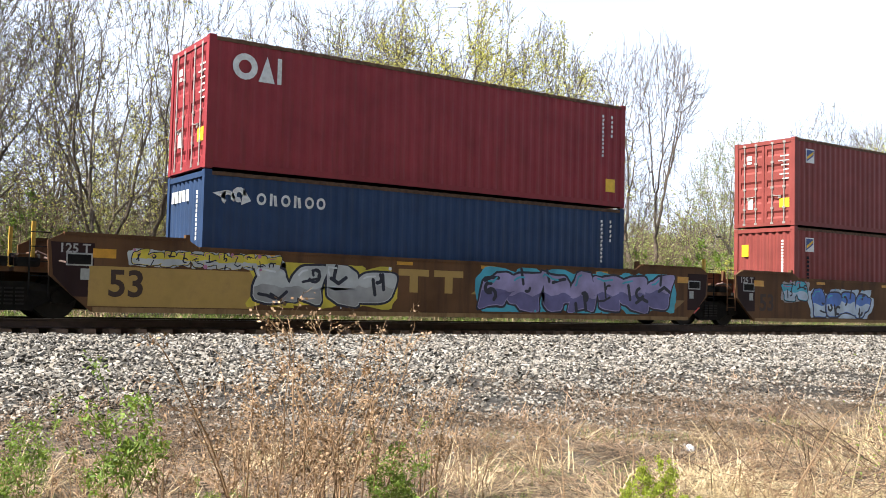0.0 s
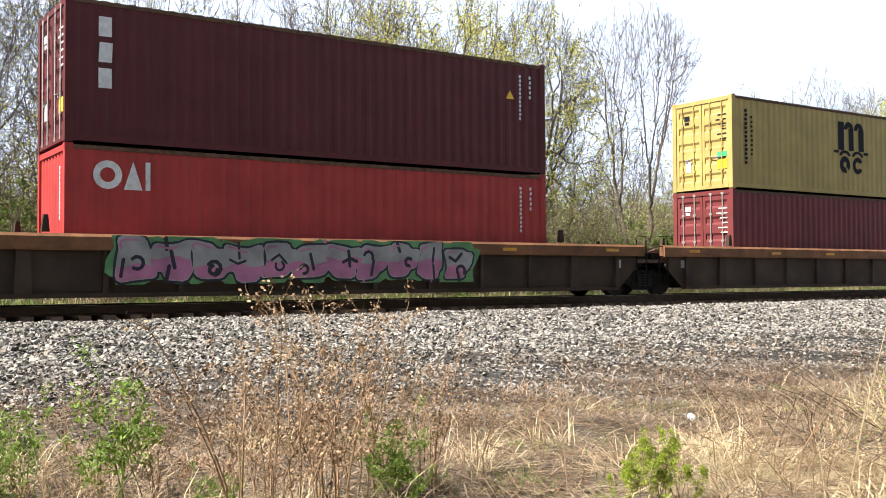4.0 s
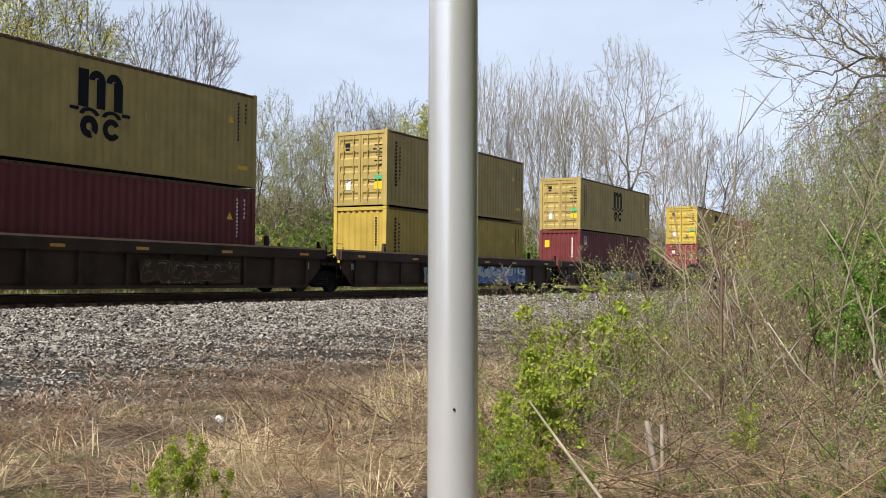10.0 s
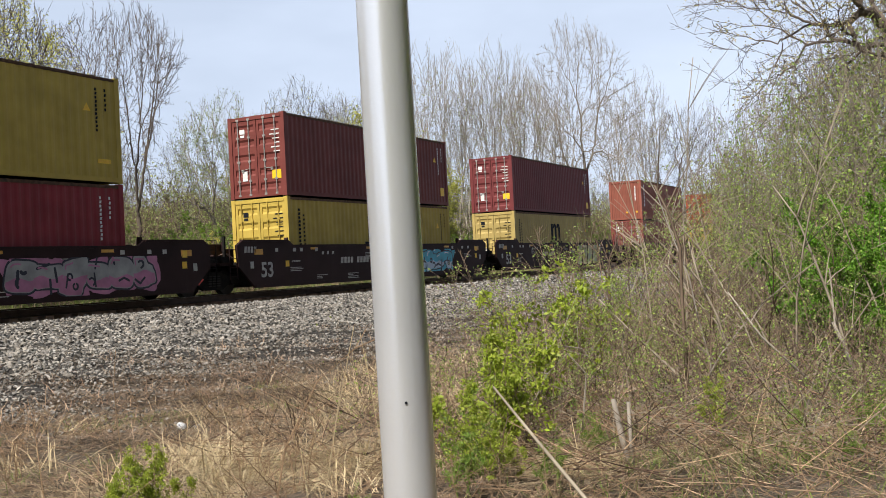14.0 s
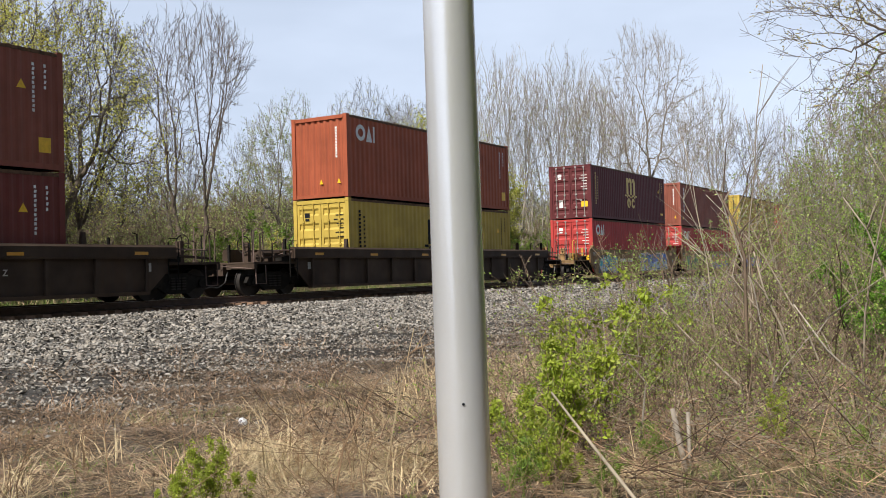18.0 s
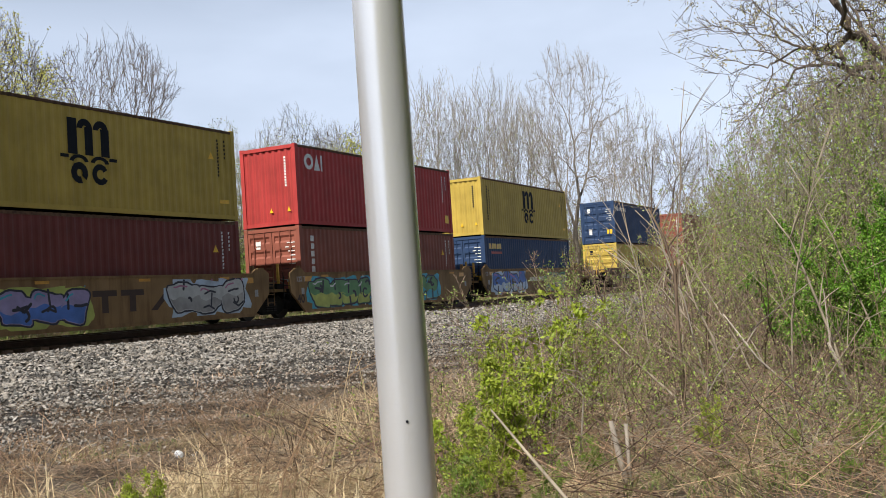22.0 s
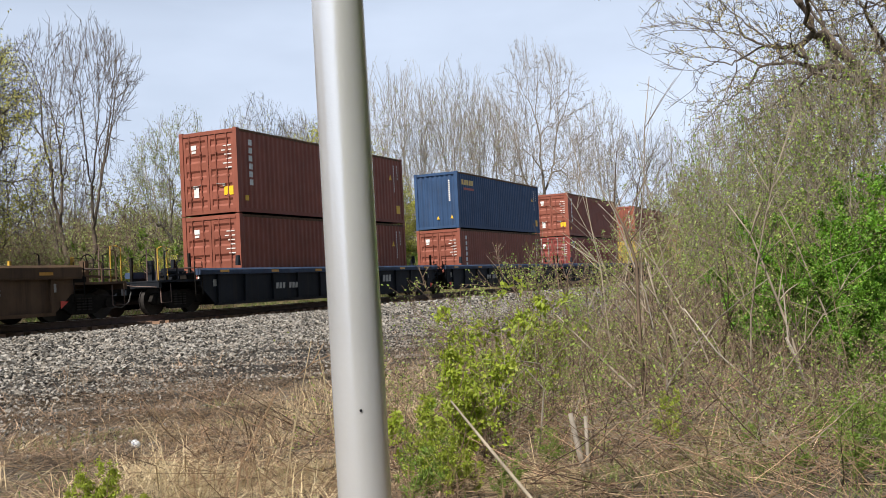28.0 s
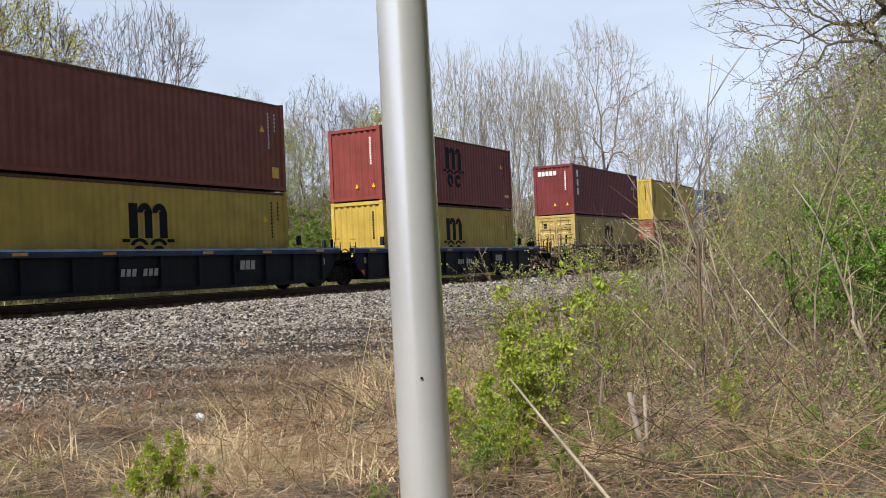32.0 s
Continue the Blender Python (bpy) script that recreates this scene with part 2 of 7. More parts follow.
M_BARKL = mat("bark_pale", (0.27, 0.235, 0.195), 0.9, vary=0.25, scale=6, rnd=0.15, bump=0.2, bscale=30)
M_BARKP = mat("bark_pale_sapling", (0.27, 0.225, 0.17), 0.9, vary=0.25, scale=6, rnd=0.15)
M_DARKST = mat("dark_dead_stem", (0.09, 0.055, 0.038), 0.9, vary=0.3, scale=3, island=0.5)
M_LEAFY = mat("leaf_yellow_green", (0.52, 0.55, 0.11), 0.6, vary=0.2, scale=4, island=0.35, hue=(0.52, 0.46, 0.13), trans=0.55)
M_LEAFG = mat("leaf_fresh_green", (0.15, 0.27, 0.035), 0.6, vary=0.2, scale=4, island=0.35, hue=(0.19, 0.25, 0.04), trans=0.4)
M_LEAFP = mat("leaf_pale_green", (0.30, 0.38, 0.11), 0.6, vary=0.2, scale=4, island=0.35, hue=(0.38, 0.40, 0.16), trans=0.45)
M_LEAFS = mat("leaf_sapling_green", (0.20, 0.33, 0.055), 0.6, vary=0.2, scale=4, island=0.35, hue=(0.33, 0.38, 0.10), trans=0.45)
M_LEAFD = mat("leaf_vivid_green", (0.105, 0.265, 0.018), 0.55, vary=0.2, scale=4, island=0.4, hue=(0.17, 0.31, 0.03), trans=0.35)
M_LEAFB = mat("leaf_bright_yellow_green", (0.27, 0.37, 0.030), 0.5, vary=0.2, scale=4, island=0.3, hue=(0.40, 0.45, 0.07), trans=0.45)
M_LEAFT = mat("leaf_new_yellow_green", (0.40, 0.42, 0.07), 0.55, vary=0.2, scale=4, island=0.3, hue=(0.44, 0.43, 0.10), trans=0.45)
M_STRAW = mat("dry_grass", (0.39, 0.31, 0.205), 0.85, vary=0.2, scale=3, island=0.8, hue=(0.22, 0.135, 0.08), trans=0.25)
M_STRAWG = mat("dead_grass_grey", (0.30, 0.25, 0.195), 0.9, vary=0.2, scale=3, island=0.9, hue=(0.14, 0.085, 0.055), trans=0.2)
M_STRAWP = mat("pale_straw", (0.62, 0.52, 0.34), 0.8, vary=0.15, scale=3, island=0.35, hue=(0.46, 0.35, 0.2), trans=0.2)
M_REDST = mat("reddish_dead_stem", (0.25, 0.15, 0.095), 0.85, vary=0.2, scale=3, island=0.85, hue=(0.32, 0.235, 0.155), trans=0.1)
M_GRASS = mat("green_grass", (0.12, 0.20, 0.035), 0.7, vary=0.2, scale=3, island=0.4, hue=(0.20, 0.24, 0.06), trans=0.3)
M_STALK = mat("dry_stalk", (0.24, 0.155, 0.09), 0.85, vary=0.25, scale=8, rnd=0.25)
M_STALKH = mat("seed_head", (0.30, 0.20, 0.12), 0.9, vary=0.25, scale=8, island=0.5)
M_TWIG = mat("brush_twig", (0.165, 0.116, 0.080), 0.9, vary=0.3, scale=6, island=0.35)
M_SOIL = mat("dry_soil_litter", (0.085, 0.067, 0.050), 0.95, vary=0.4, scale=5.0, dirt=(0.05, 0.04, 0.03), dirt_amt=0.8, dscale=1.2, bump=0.8, bscale=25)
M_PAPER = mat("crushed_can_white", (0.55, 0.57, 0.60), 0.35, vary=0.1)

# ------------------------------------------------------------------ mesh helpers


class Build:
    """Collects vertices and faces; every piece is a closed solid or a sheet."""

    def __init__(self):
        self.v, self.f = [], []

    def add(self, vs, fs):
        n = len(self.v)
        self.v += vs
        self.f += [tuple(i + n for i in q) for q in fs]
        return self

    def box(self, x0, x1, y0, y1, z0, z1, b=0.0):
        if b:
            return self.prism([(x0 + b, z0), (x1 - b, z0), (x1, z0 + b), (x1, z1 - b), (x1 - b, z1), (x0 + b, z1), (x0, z1 - b), (x0, z0 + b)], y0, y1)
        return self.add([(x0, y0, z0), (x1, y0, z0), (x1, y1, z0), (x0, y1, z0), (x0, y0, z1), (x1, y0, z1), (x1, y1, z1), (x0, y1, z1)],
                        [(0, 3, 2, 1), (4, 5, 6, 7), (0, 1, 5, 4), (1, 2, 6, 5), (2, 3, 7, 6), (3, 0, 4, 7)])

    def prism(self, pts, y0, y1):
        """An outline in x, z, pushed from y0 to y1."""
        n = len(pts)
        vs = [(x, y0, z) for x, z in pts] + [(x, y1, z) for x, z in pts]
        fs = [tuple(range(n)), tuple(range(2 * n - 1, n - 1, -1))] + [(i, i + n, (i + 1) % n + n, (i + 1) % n) for i in range(n)]
        return self.add(vs, fs)

    def prism_x(self, pts, x0, x1):
        """An outline in y, z, pushed from x0 to x1."""
        n = len(pts)
        vs = [(x0, y, z) for y, z in pts] + [(x1, y, z) for y, z in pts]
        fs = [tuple(range(n)), tuple(range(2 * n - 1, n - 1, -1))] + [(i, i + n, (i + 1) % n + n, (i + 1) % n) for i in range(n)]
        return self.add(vs, fs)

    def tube(self, pts, rads, sides=6):
        pts = [Vector(p) for p in pts]
        if not isinstance(rads, (list, tuple)):
            rads = [rads] * len(pts)
        n0 = len(self.v)
        for i, p in enumerate(pts):
            d = (pts[min(i + 1, len(pts) - 1)] - pts[max(i - 1, 0)]).normalized()
            a = d.orthogonal().normalized()
            c = d.cross(a)
            for k in range(sides):
                w = 2 * math.pi * k / sides
                self.v.append(tuple(p + (a * math.cos(w) + c * math.sin(w)) * rads[i]))
        for i in range(len(pts) - 1):
            for k in range(sides):
                a, b = n0 + i * sides + k, n0 + i * sides + (k + 1) % sides
                self.f.append((a, b, b + sides, a + sides))
        self.f.append(tuple(n0 + k for k in reversed(range(sides))))
        self.f.append(tuple(n0 + (len(pts) - 1) * sides + k for k in range(sides)))
        return self

    def disc_y(self, x, z, y0, y1, r, sides=20):
        return self.prism([(x + r * math.cos(2 * math.pi * k / sides), z + r * math.sin(2 * math.pi * k / sides)) for k in range(sides)], y0, y1)

    def mesh(self, name, material, smooth=False):
        me = bpy.data.meshes.new(name)
        me.from_pydata(self.v, [], self.f)
        me.materials.append(material)
        if smooth:
            me.polygons.foreach_set("use_smooth", [True] * len(me.polygons))
        me.update()
        return me


def flipped(me):
    bm = bmesh.new()
    bm.from_mesh(me)
    bmesh.ops.recalc_face_normals(bm, faces=bm.faces)
    bm.to_mesh(me)
    bm.free()
    return me


def part(name, b, material, parent, label="", smooth=False):
    me = b if isinstance(b, bpy.types.Mesh) else flipped(b.mesh(name, material, smooth))
    ob = new(name, me)
    ob.parent = parent
    if isinstance(b, bpy.types.Mesh) and material is not None:
        ob.material_slots[0].link = "OBJECT"
        ob.material_slots[0].material = material
    if label:
        ob["label"] = label
    return ob


def thing(name, label, category, group="", kind=""):
    return tagged(new(name), label, category, group, kind)


def raw(name, verts, faces, material):
    """A large mesh from arrays."""
    me = bpy.data.meshes.new(name)
    nv, nf, k = len(verts), len(faces), faces.shape[1]
    me.vertices.add(nv)
    me.vertices.foreach_set("co", np.ascontiguousarray(verts, dtype=np.float32).ravel())
    me.loops.add(nf * k)
    me.loops.foreach_set("vertex_index", np.ascontiguousarray(faces, dtype=np.int32).ravel())
    me.polygons.add(nf)
    me.polygons.foreach_set("loop_start", np.arange(0, nf * k, k, dtype=np.int32))
    me.update(calc_edges=True)
    me.polygons.foreach_set("use_smooth", np.zeros(nf, dtype=bool))
    me.materials.append(material)
    return me


def words(name, text, size, material, parent, m, depth=0.004, label="", bold=0.0):
    """Lettering in the built-in font, turned into a mesh."""
    cu = bpy.data.curves.new(name, "FONT")
    cu.body, cu.size, cu.extrude = text, size, depth
    cu.offset = bold * size
    cu.align_x, cu.align_y = "CENTER", "CENTER"
    cu.resolution_u = 3
    tmp = bpy.data.objects.new("tmp", cu)
    scene.collection.objects.link(tmp)
    me = bpy.data.meshes.new_from_object(tmp.evaluated_get(bpy.context.evaluated_depsgraph_get()))
    bpy.data.objects.remove(tmp)
    me.name = name
    me.materials.clear()
    me.materials.append(material)
    me.transform(m)
    ob = new(name, me)
    ob.parent = parent
    if label:
        ob["label"] = label
    return ob


NEAR = Matrix(((1, 0, 0, 0), (0, 0, -1, 0), (0, 1, 0, 0), (0, 0, 0, 1)))   # lays letters on a side that faces -y

# ------------------------------------------------------------------ ground
GX0, GX1, GY0, GY1 = -900.0, 1500.0, -600.0, 1500.0


def ground_z(x, y):
    """The lie of the land: low verge by the camera, gravel shelf, ballast shoulder, then woods beyond."""
    x, y = np.asarray(x, float), np.asarray(y, float)
    prof = np.interp(y, [-40, 3, 6.5, 8.5, 10.0, 17.6, 18.9, 19.5, 20.0, 22.8, 23.6, 24.4, 27, 40], [-0.75, -0.64, -0.58, -0.46, -0.36, -0.350, -0.325, -0.325, -0.340, -0.360, -0.32, -0.38, -0.14, 0.0])
    lump = 0.035 * np.sin(x * 1.7 + 1.3 * np.sin(y * 0.9)) * np.sin(y * 2.1 + x * 0.4) + 0.02 * np.sin(x * 4.1 + y * 3.3)
    rise = np.clip((x - 13) / 12, 0, 1) * np.clip((7.5 - y) / 4, 0, 1) * 0.35
    far = np.clip((y - 60) / 300, 0, 1) * 6.0
    return prof + lump * np.where((y > 9.5) & (y < 25), 0.4, 1.0) + rise + far


gx = np.unique(np.concatenate([np.linspace(GX0, -30, 14), np.linspace(-30, 45, 190), np.linspace(45, 220, 120), np.linspace(220, GX1, 14)]))
gy = np.unique(np.concatenate([np.linspace(GY0, -15, 10), np.linspace(-15, 26, 130), np.linspace(26, 80, 20), np.linspace(80, GY1, 12)]))
XX, YY = np.meshgrid(gx, gy)
ZZ = ground_z(XX, YY)
idx = np.arange(XX.size).reshape(XX.shape)
gf = np.stack([idx[:-1, :-1], idx[:-1, 1:], idx[1:, 1:], idx[1:, :-1]], -1).reshape(-1, 4)
ground = tagged(new("ground", raw("ground", np.stack([XX, YY, ZZ], -1).reshape(-1, 3), gf, M_SOIL)), "dry soil and dead leaf litter beside a railway", "ground", kind="structure")

# the gravel shelf and ballast: a sheet a hand above the soil, its verge ragged
bx = np.unique(np.concatenate([np.linspace(-40, -4, 40), np.linspace(-4, 45, 260), np.linspace(45, 260, 180)]))
by = np.linspace(0, 1, 44)
BX, BT = np.meshgrid(bx, by)
edge = 7.3 + 0.5 * np.sin(BX * 0.9) + 0.25 * np.sin(BX * 2.7 + 1) + np.clip((8 - BX) / 8, 0, 1) * 1.1 + np.clip((BX - 14) / 40, 0, 1) * 3.0
BYY = edge + BT * (24.2 - edge)
BZ = ground_z(BX, BYY) + 0.02 * np.clip(BT * 30, -1, 1) + 0.012 * np.sin(BX * 9 + BYY * 5) * np.sin(BYY * 8)
BZ[0] -= 0.05
bi = np.arange(BX.size).reshape(BX.shape)
bfc = np.stack([bi[:-1, :-1], bi[:-1, 1:], bi[1:, 1:], bi[1:, :-1]], -1).reshape(-1, 4)
tagged(new("gravel_bed", raw("gravel_bed", np.stack([BX, BYY, BZ], -1).reshape(-1, 3), bfc, M_STONEG)), "crushed-stone gravel bed along the track, coloured near-black as shade between stones", "gravel", kind="structure")

# ------------------------------------------------------------------ track
track = thing("railway_track", "single railway track with rusty rails on timber ties", "railway track", kind="structure")
TRACK_Y = 21.40
rail_out = [(-0.07, -0.185), (0.07, -0.185), (0.07, -0.172), (0.02, -0.155), (0.012, -0.06), (0.012, -0.05), (0.036, -0.038), (0.036, -0.008), (0.026, 0.0), (-0.026, 0.0), (-0.036, -0.008), (-0.036, -0.038), (-0.012, -0.05), (-0.012, -0.06), (-0.02, -0.155), (-0.07, -0.172)]
for sgn in (-1, 1):
    yc = TRACK_Y + sgn * 0.753
    r = part("rail", Build().prism_x([(yc + a, c) for a, c in rail_out], -300, 700), M_RAILS, track, "rusty steel rail")
    part("running_surface", Build().box(-300, 700, yc - 0.024, yc + 0.024, 0.0, 0.003), M_RAILTOP, r, "worn bright rail top")

# ------------------------------------------------------------------ containers
LEN, WID = 12.19, 2.44


def corrugated(x0, x1, z0, z1, face, pitch=0.278, depth=0.036):
    """A trapezoid-folded steel wall along x, its outer folds at y = face; 4 mm thick at its rims."""
    b = Build()
    n = int(round((x1 - x0) / pitch))
    p = (x1 - x0) / n
    pts = []
    for i in range(n):
        a = x0 + i * p
        pts += [(a, 0), (a + 0.26 * p, 0), (a + 0.5 * p, 1), (a + 0.76 * p, 1)]
    pts.append((x1, 0))
    sg = 1 if face < 0 else -1
    vs = [(x, face + sg * d * depth, z) for z in (z0, z1) for x, d in pts]
    m = len(pts)
    b.add(vs, [(i, i + 1, i + 1 + m, i + m) for i in range(m - 1)])
    return b


def turned(b):
    """The same build with x and y exchanged, for walls that face -x."""
    b.v = [(y, x, z) for x, y, z in b.v]
    b.f = [tuple(reversed(q)) for q in b.f]
    return b


CM = {}


def container_meshes(H):
    if H in CM:
        return CM[H]
    hl, hw = LEN / 2, WID / 2
    d = {}
    d["side_panel"] = [corrugated(-hl + 0.15, hl - 0.15, 0.15, H - 0.10, s * (hw - 0.014), depth=0.022).mesh("side_panel", P_RED) for s in (-1, 1)]
    d["roof"] = flipped(Build().prism_x([(-hw + 0.03, H - 0.05), (hw - 0.03, H - 0.05), (hw - 0.1, H - 0.02), (0, H - 0.012), (-hw + 0.1, H - 0.02)], -hl + 0.05, hl - 0.05).mesh("roof", P_RED))
    d["floor"] = flipped(Build().box(-hl + 0.1, hl - 0.1, -hw + 0.06, hw - 0.06, 0.05, 0.17).mesh("floor", M_BLACK))
    d["end_wall"] = [turned(corrugated(-hw + 0.13, hw - 0.13, 0.15, H - 0.14, s * (hl - 0.03), pitch=0.272, depth=0.046)).mesh("end_wall", P_RED) for s in (-1, 1)]
    posts = []
    for sx in (-1, 1):
        for sy in (-1, 1):
            b = Build()
            x0, x1 = sorted((sx * hl, sx * (hl - 0.17)))
            y0, y1 = sorted((sy * hw, sy * (hw - 0.16)))
            b.box(x0 + 0.004, x1 - 0.004, y0 + 0.004, y1 - 0.004, 0.10, H - 0.10)
            for z0 in (0.0, H - 0.118):
                b.prism([(x0, z0 + 0.012), (x0 + 0.012, z0), (x1 - 0.012, z0), (x1, z0 + 0.012), (x1, z0 + 0.106), (x1 - 0.012, z0 + 0.118), (x0 + 0.012, z0 + 0.118), (x0, z0 + 0.106)], y0, y1)
            posts.append(flipped(b.mesh("corner_post", P_RED)))
    d["corner_post"] = posts
    tr, br = [], []
    for sy in (-1, 1):
        y0, y1 = sorted((sy * (hw - 0.002), sy * (hw - 0.062)))
        b = Build().box(-hl + 0.17, hl - 0.17, y0, y1, H - 0.115, H - 0.035)
        for i in range(40):                               # drip notches along the top rail
            xa = -hl + 0.4 + i * (LEN - 0.8) / 40
            b.box(xa, xa + 0.11, y0 - 0.003, y1 + 0.003, H - 0.037, H - 0.026)
        tr.append(flipped(b.mesh("top_rail", P_RED)))
        br.append(flipped(Build().box(-hl + 0.17, hl - 0.17, y0, y1, 0.03, 0.16).box(-2.2, -1.85, y0 - 0.003, y1 + 0.003, 0.045, 0.15).box(1.85, 2.2, y0 - 0.003, y1 + 0.003, 0.045, 0.15).mesh("bottom_rail", P_RED)))
    d["top_rail"], d["bottom_rail"] = tr, br
    d["header"] = [flipped(Build().box(min(s * (hl - 0.006), s * (hl - 0.11)), max(s * (hl - 0.006), s * (hl - 0.11)), -hw + 0.17, hw - 0.17, H - 0.15, H - 0.03).mesh("header", P_RED)) for s in (-1, 1)]
    d["sill"] = [flipped(Build().box(min(s * (hl - 0.006), s * (hl - 0.11)), max(s * (hl - 0.006), s * (hl - 0.11)), -hw + 0.17, hw - 0.17, 0.03, 0.155).box(min(s * (hl - 0.003), s * (hl - 0.11)), max(s * (hl - 0.003), s * (hl - 0.11)), -0.9, -0.55, 0.06, 0.12).mesh("sill", P_RED)) for s in (-1, 1)]
    # a door leaf: five pressed bands between flat lands, pushed across its width
    z0, z1 = 0.16, H - 0.155
    prof = [(-hl + 0.035, z0)]
    n = 5
    lh = (z1 - z0) / n
    for i in range(n):
        a = z0 + i * lh
        prof += [(-hl + 0.035, a + 0.20 * lh), (-hl + 0.075, a + 0.34 * lh), (-hl + 0.075, a + 0.56 * lh), (-hl + 0.035, a + 0.70 * lh)]
    prof.append((-hl + 0.035, z1))
    leaves = []
    for sy in (-1, 1):
        y0, y1 = sorted((sy * 0.012, sy * (hw - 0.165)))
        vs = [(x, y, z) for y in (y0 + 0.09, y1 - 0.09) for x, z in prof]
        m = len(prof)
        b = Build().add(vs, [(i, i + m, i + m + 1, i + 1) for i in range(m - 1)])
        for ya, yb in ((y0, y0 + 0.095), (y1 - 0.095, y1)):
            b.box(-hl + 0.03, -hl + 0.08, ya, yb, z0, z1)
        b.box(-hl + 0.032, -hl + 0.08, y0, y1, z0, z0 + 0.07).box(-hl + 0.032, -hl + 0.08, y0, y1, z1 - 0.07, z1)
        leaves.append(b.mesh("door", P_RED))
    d["door"] = leaves
    rods = []
    for y in (-0.80, -0.33, 0.33, 0.80):
        b = Build().tube([(-hl + 0.012, y, 0.10), (-hl + 0.012, y, H - 0.09)], 0.019, 7)
        for z in (0.12, 0.62, 1.3, H - 0.75, H - 0.12):
            b.box(-hl + 0.0, -hl + 0.034, y - 0.055, y + 0.055, z - 0.035, z + 0.035)
        rods.append(flipped(b.mesh("lock_rod", M_ZINC)))
    d["lock_rod"] = rods
    hd = []
    for y in (-0.33, 0.33):
        s = -1 if y < 0 else 1
        hd.append(flipped(Build().tube([(-hl - 0.005, y, 1.05), (-hl - 0.012, y + s * 0.1, 1.02), (-hl - 0.012, y + s * 0.34, 1.0)], 0.014, 5).box(-hl - 0.004, -hl + 0.03, y + s * 0.30 - 0.05, y + s * 0.30 + 0.05, 0.93, 1.03).mesh("door_handle", M_ZINC)))
    d["door_handle"] = hd
    CM[H] = d
    return d


SIDE_Y = -WID / 2 + 0.010          # face of painted marks on the near side
END_X = -LEN / 2 + 0.026


def mark(ob, name, shapes, material, label=""):
    """Painted marks on the near side: outlines in x, z."""
    b = Build()
    for pts in shapes:
        b.prism(pts, SIDE_Y - 0.003, SIDE_Y)
    ob = part(name, b, material, ob, label)
    return tagged(ob, kind="stuff") if len(shapes) > 4 else ob


def rect(x0, x1, z0, z1, sl=0.0):
    return [(x0, z0), (x1, z0), (x1 + sl, z1), (x0 + sl, z1)]


def arc(cx, cz, r0, r1, a0, a1, n=8, sx=1.0):
    o = [(cx + sx * r1 * math.cos(radians(a0 + (a1 - a0) * i / n)), cz + r1 * math.sin(radians(a0 + (a1 - a0) * i / n))) for i in range(n + 1)]
    return o + [(cx + sx * r0 * math.cos(radians(a1 + (a0 - a1) * i / n)), cz + r0 * math.sin(radians(a1 + (a0 - a1) * i / n))) for i in range(n + 1)]


def mk_wave(ob, H, col, top, full=True, dx=0.0):
    """A tall triple-post device on a wavy base over two round marks."""
    zt = H - top
    k = [rect(-0.72, -0.40, zt - 0.98, zt - 0.02), rect(-0.14, 0.14, zt - 0.98, zt - 0.22), rect(0.42, 0.72, zt - 0.98, zt - 0.22),
         arc(-0.13, zt - 0.27, 0.08, 0.27, 0, 180), arc(0.43, zt - 0.27, 0.08, 0.27, 0, 180), rect(-0.98, -0.70, zt - 1.09, zt - 1.0), rect(0.70, 0.98, zt - 1.09, zt - 1.0),
         arc(-0.36, zt - 1.20, 0.13, 0.22, 10, 170, sx=1.5), arc(0.36, zt - 1.20, 0.13, 0.22, 10, 170, sx=1.5)]
    if full:
        k += [arc(-0.36, zt - 1.47, 0.10, 0.29, -40, 290, 12), arc(0.36, zt - 1.47, 0.13, 0.29, 30, 330, 12)]
    mark(ob, "side_logo", [[(x + dx, z) for x, z in q] for q in k], col, "large painted line emblem")


def mk_rows(ob, x, zt, n, w, h, gap, col, vertical=False, name="side_marking"):
    k = []
    for i in range(n):
        if vertical:
            k.append(rect(x, x + w, zt - i * (h + gap) - h, zt - i * (h + gap), 0.02 if i % 2 else 0))
        else:
            k.append(rect(x + i * (w + gap), x + i * (w + gap) + w, zt - h, zt, 0.05 if i % 2 else 0.0))
    mark(ob, name, k, col)


def mk_codes(ob, H, tri=True, tag=True, col=None):
    """Small unit codes by the far-end post: two columns of bars, a warning triangle, a plate."""
    col = col or M_WHITE
    mk_rows(ob, 5.22, H - 0.35, 11, 0.065, 0.075, 0.035, col, True, "unit_code")
    mk_rows(ob, 5.55, H - 0.35, 5, 0.06, 0.08, 0.05, col, True, "size_code")
    if tri:
        mark(ob, "warning_triangle", [[(4.80, H - 1.0), (5.06, H - 1.0), (4.93, H - 0.78)]], M_SIGNY)
    if tag:
        mark(ob, "yellow_plate", [rect(5.38, 5.72, 0.42, 0.78)], M_SIGNY)


SIDE = {}


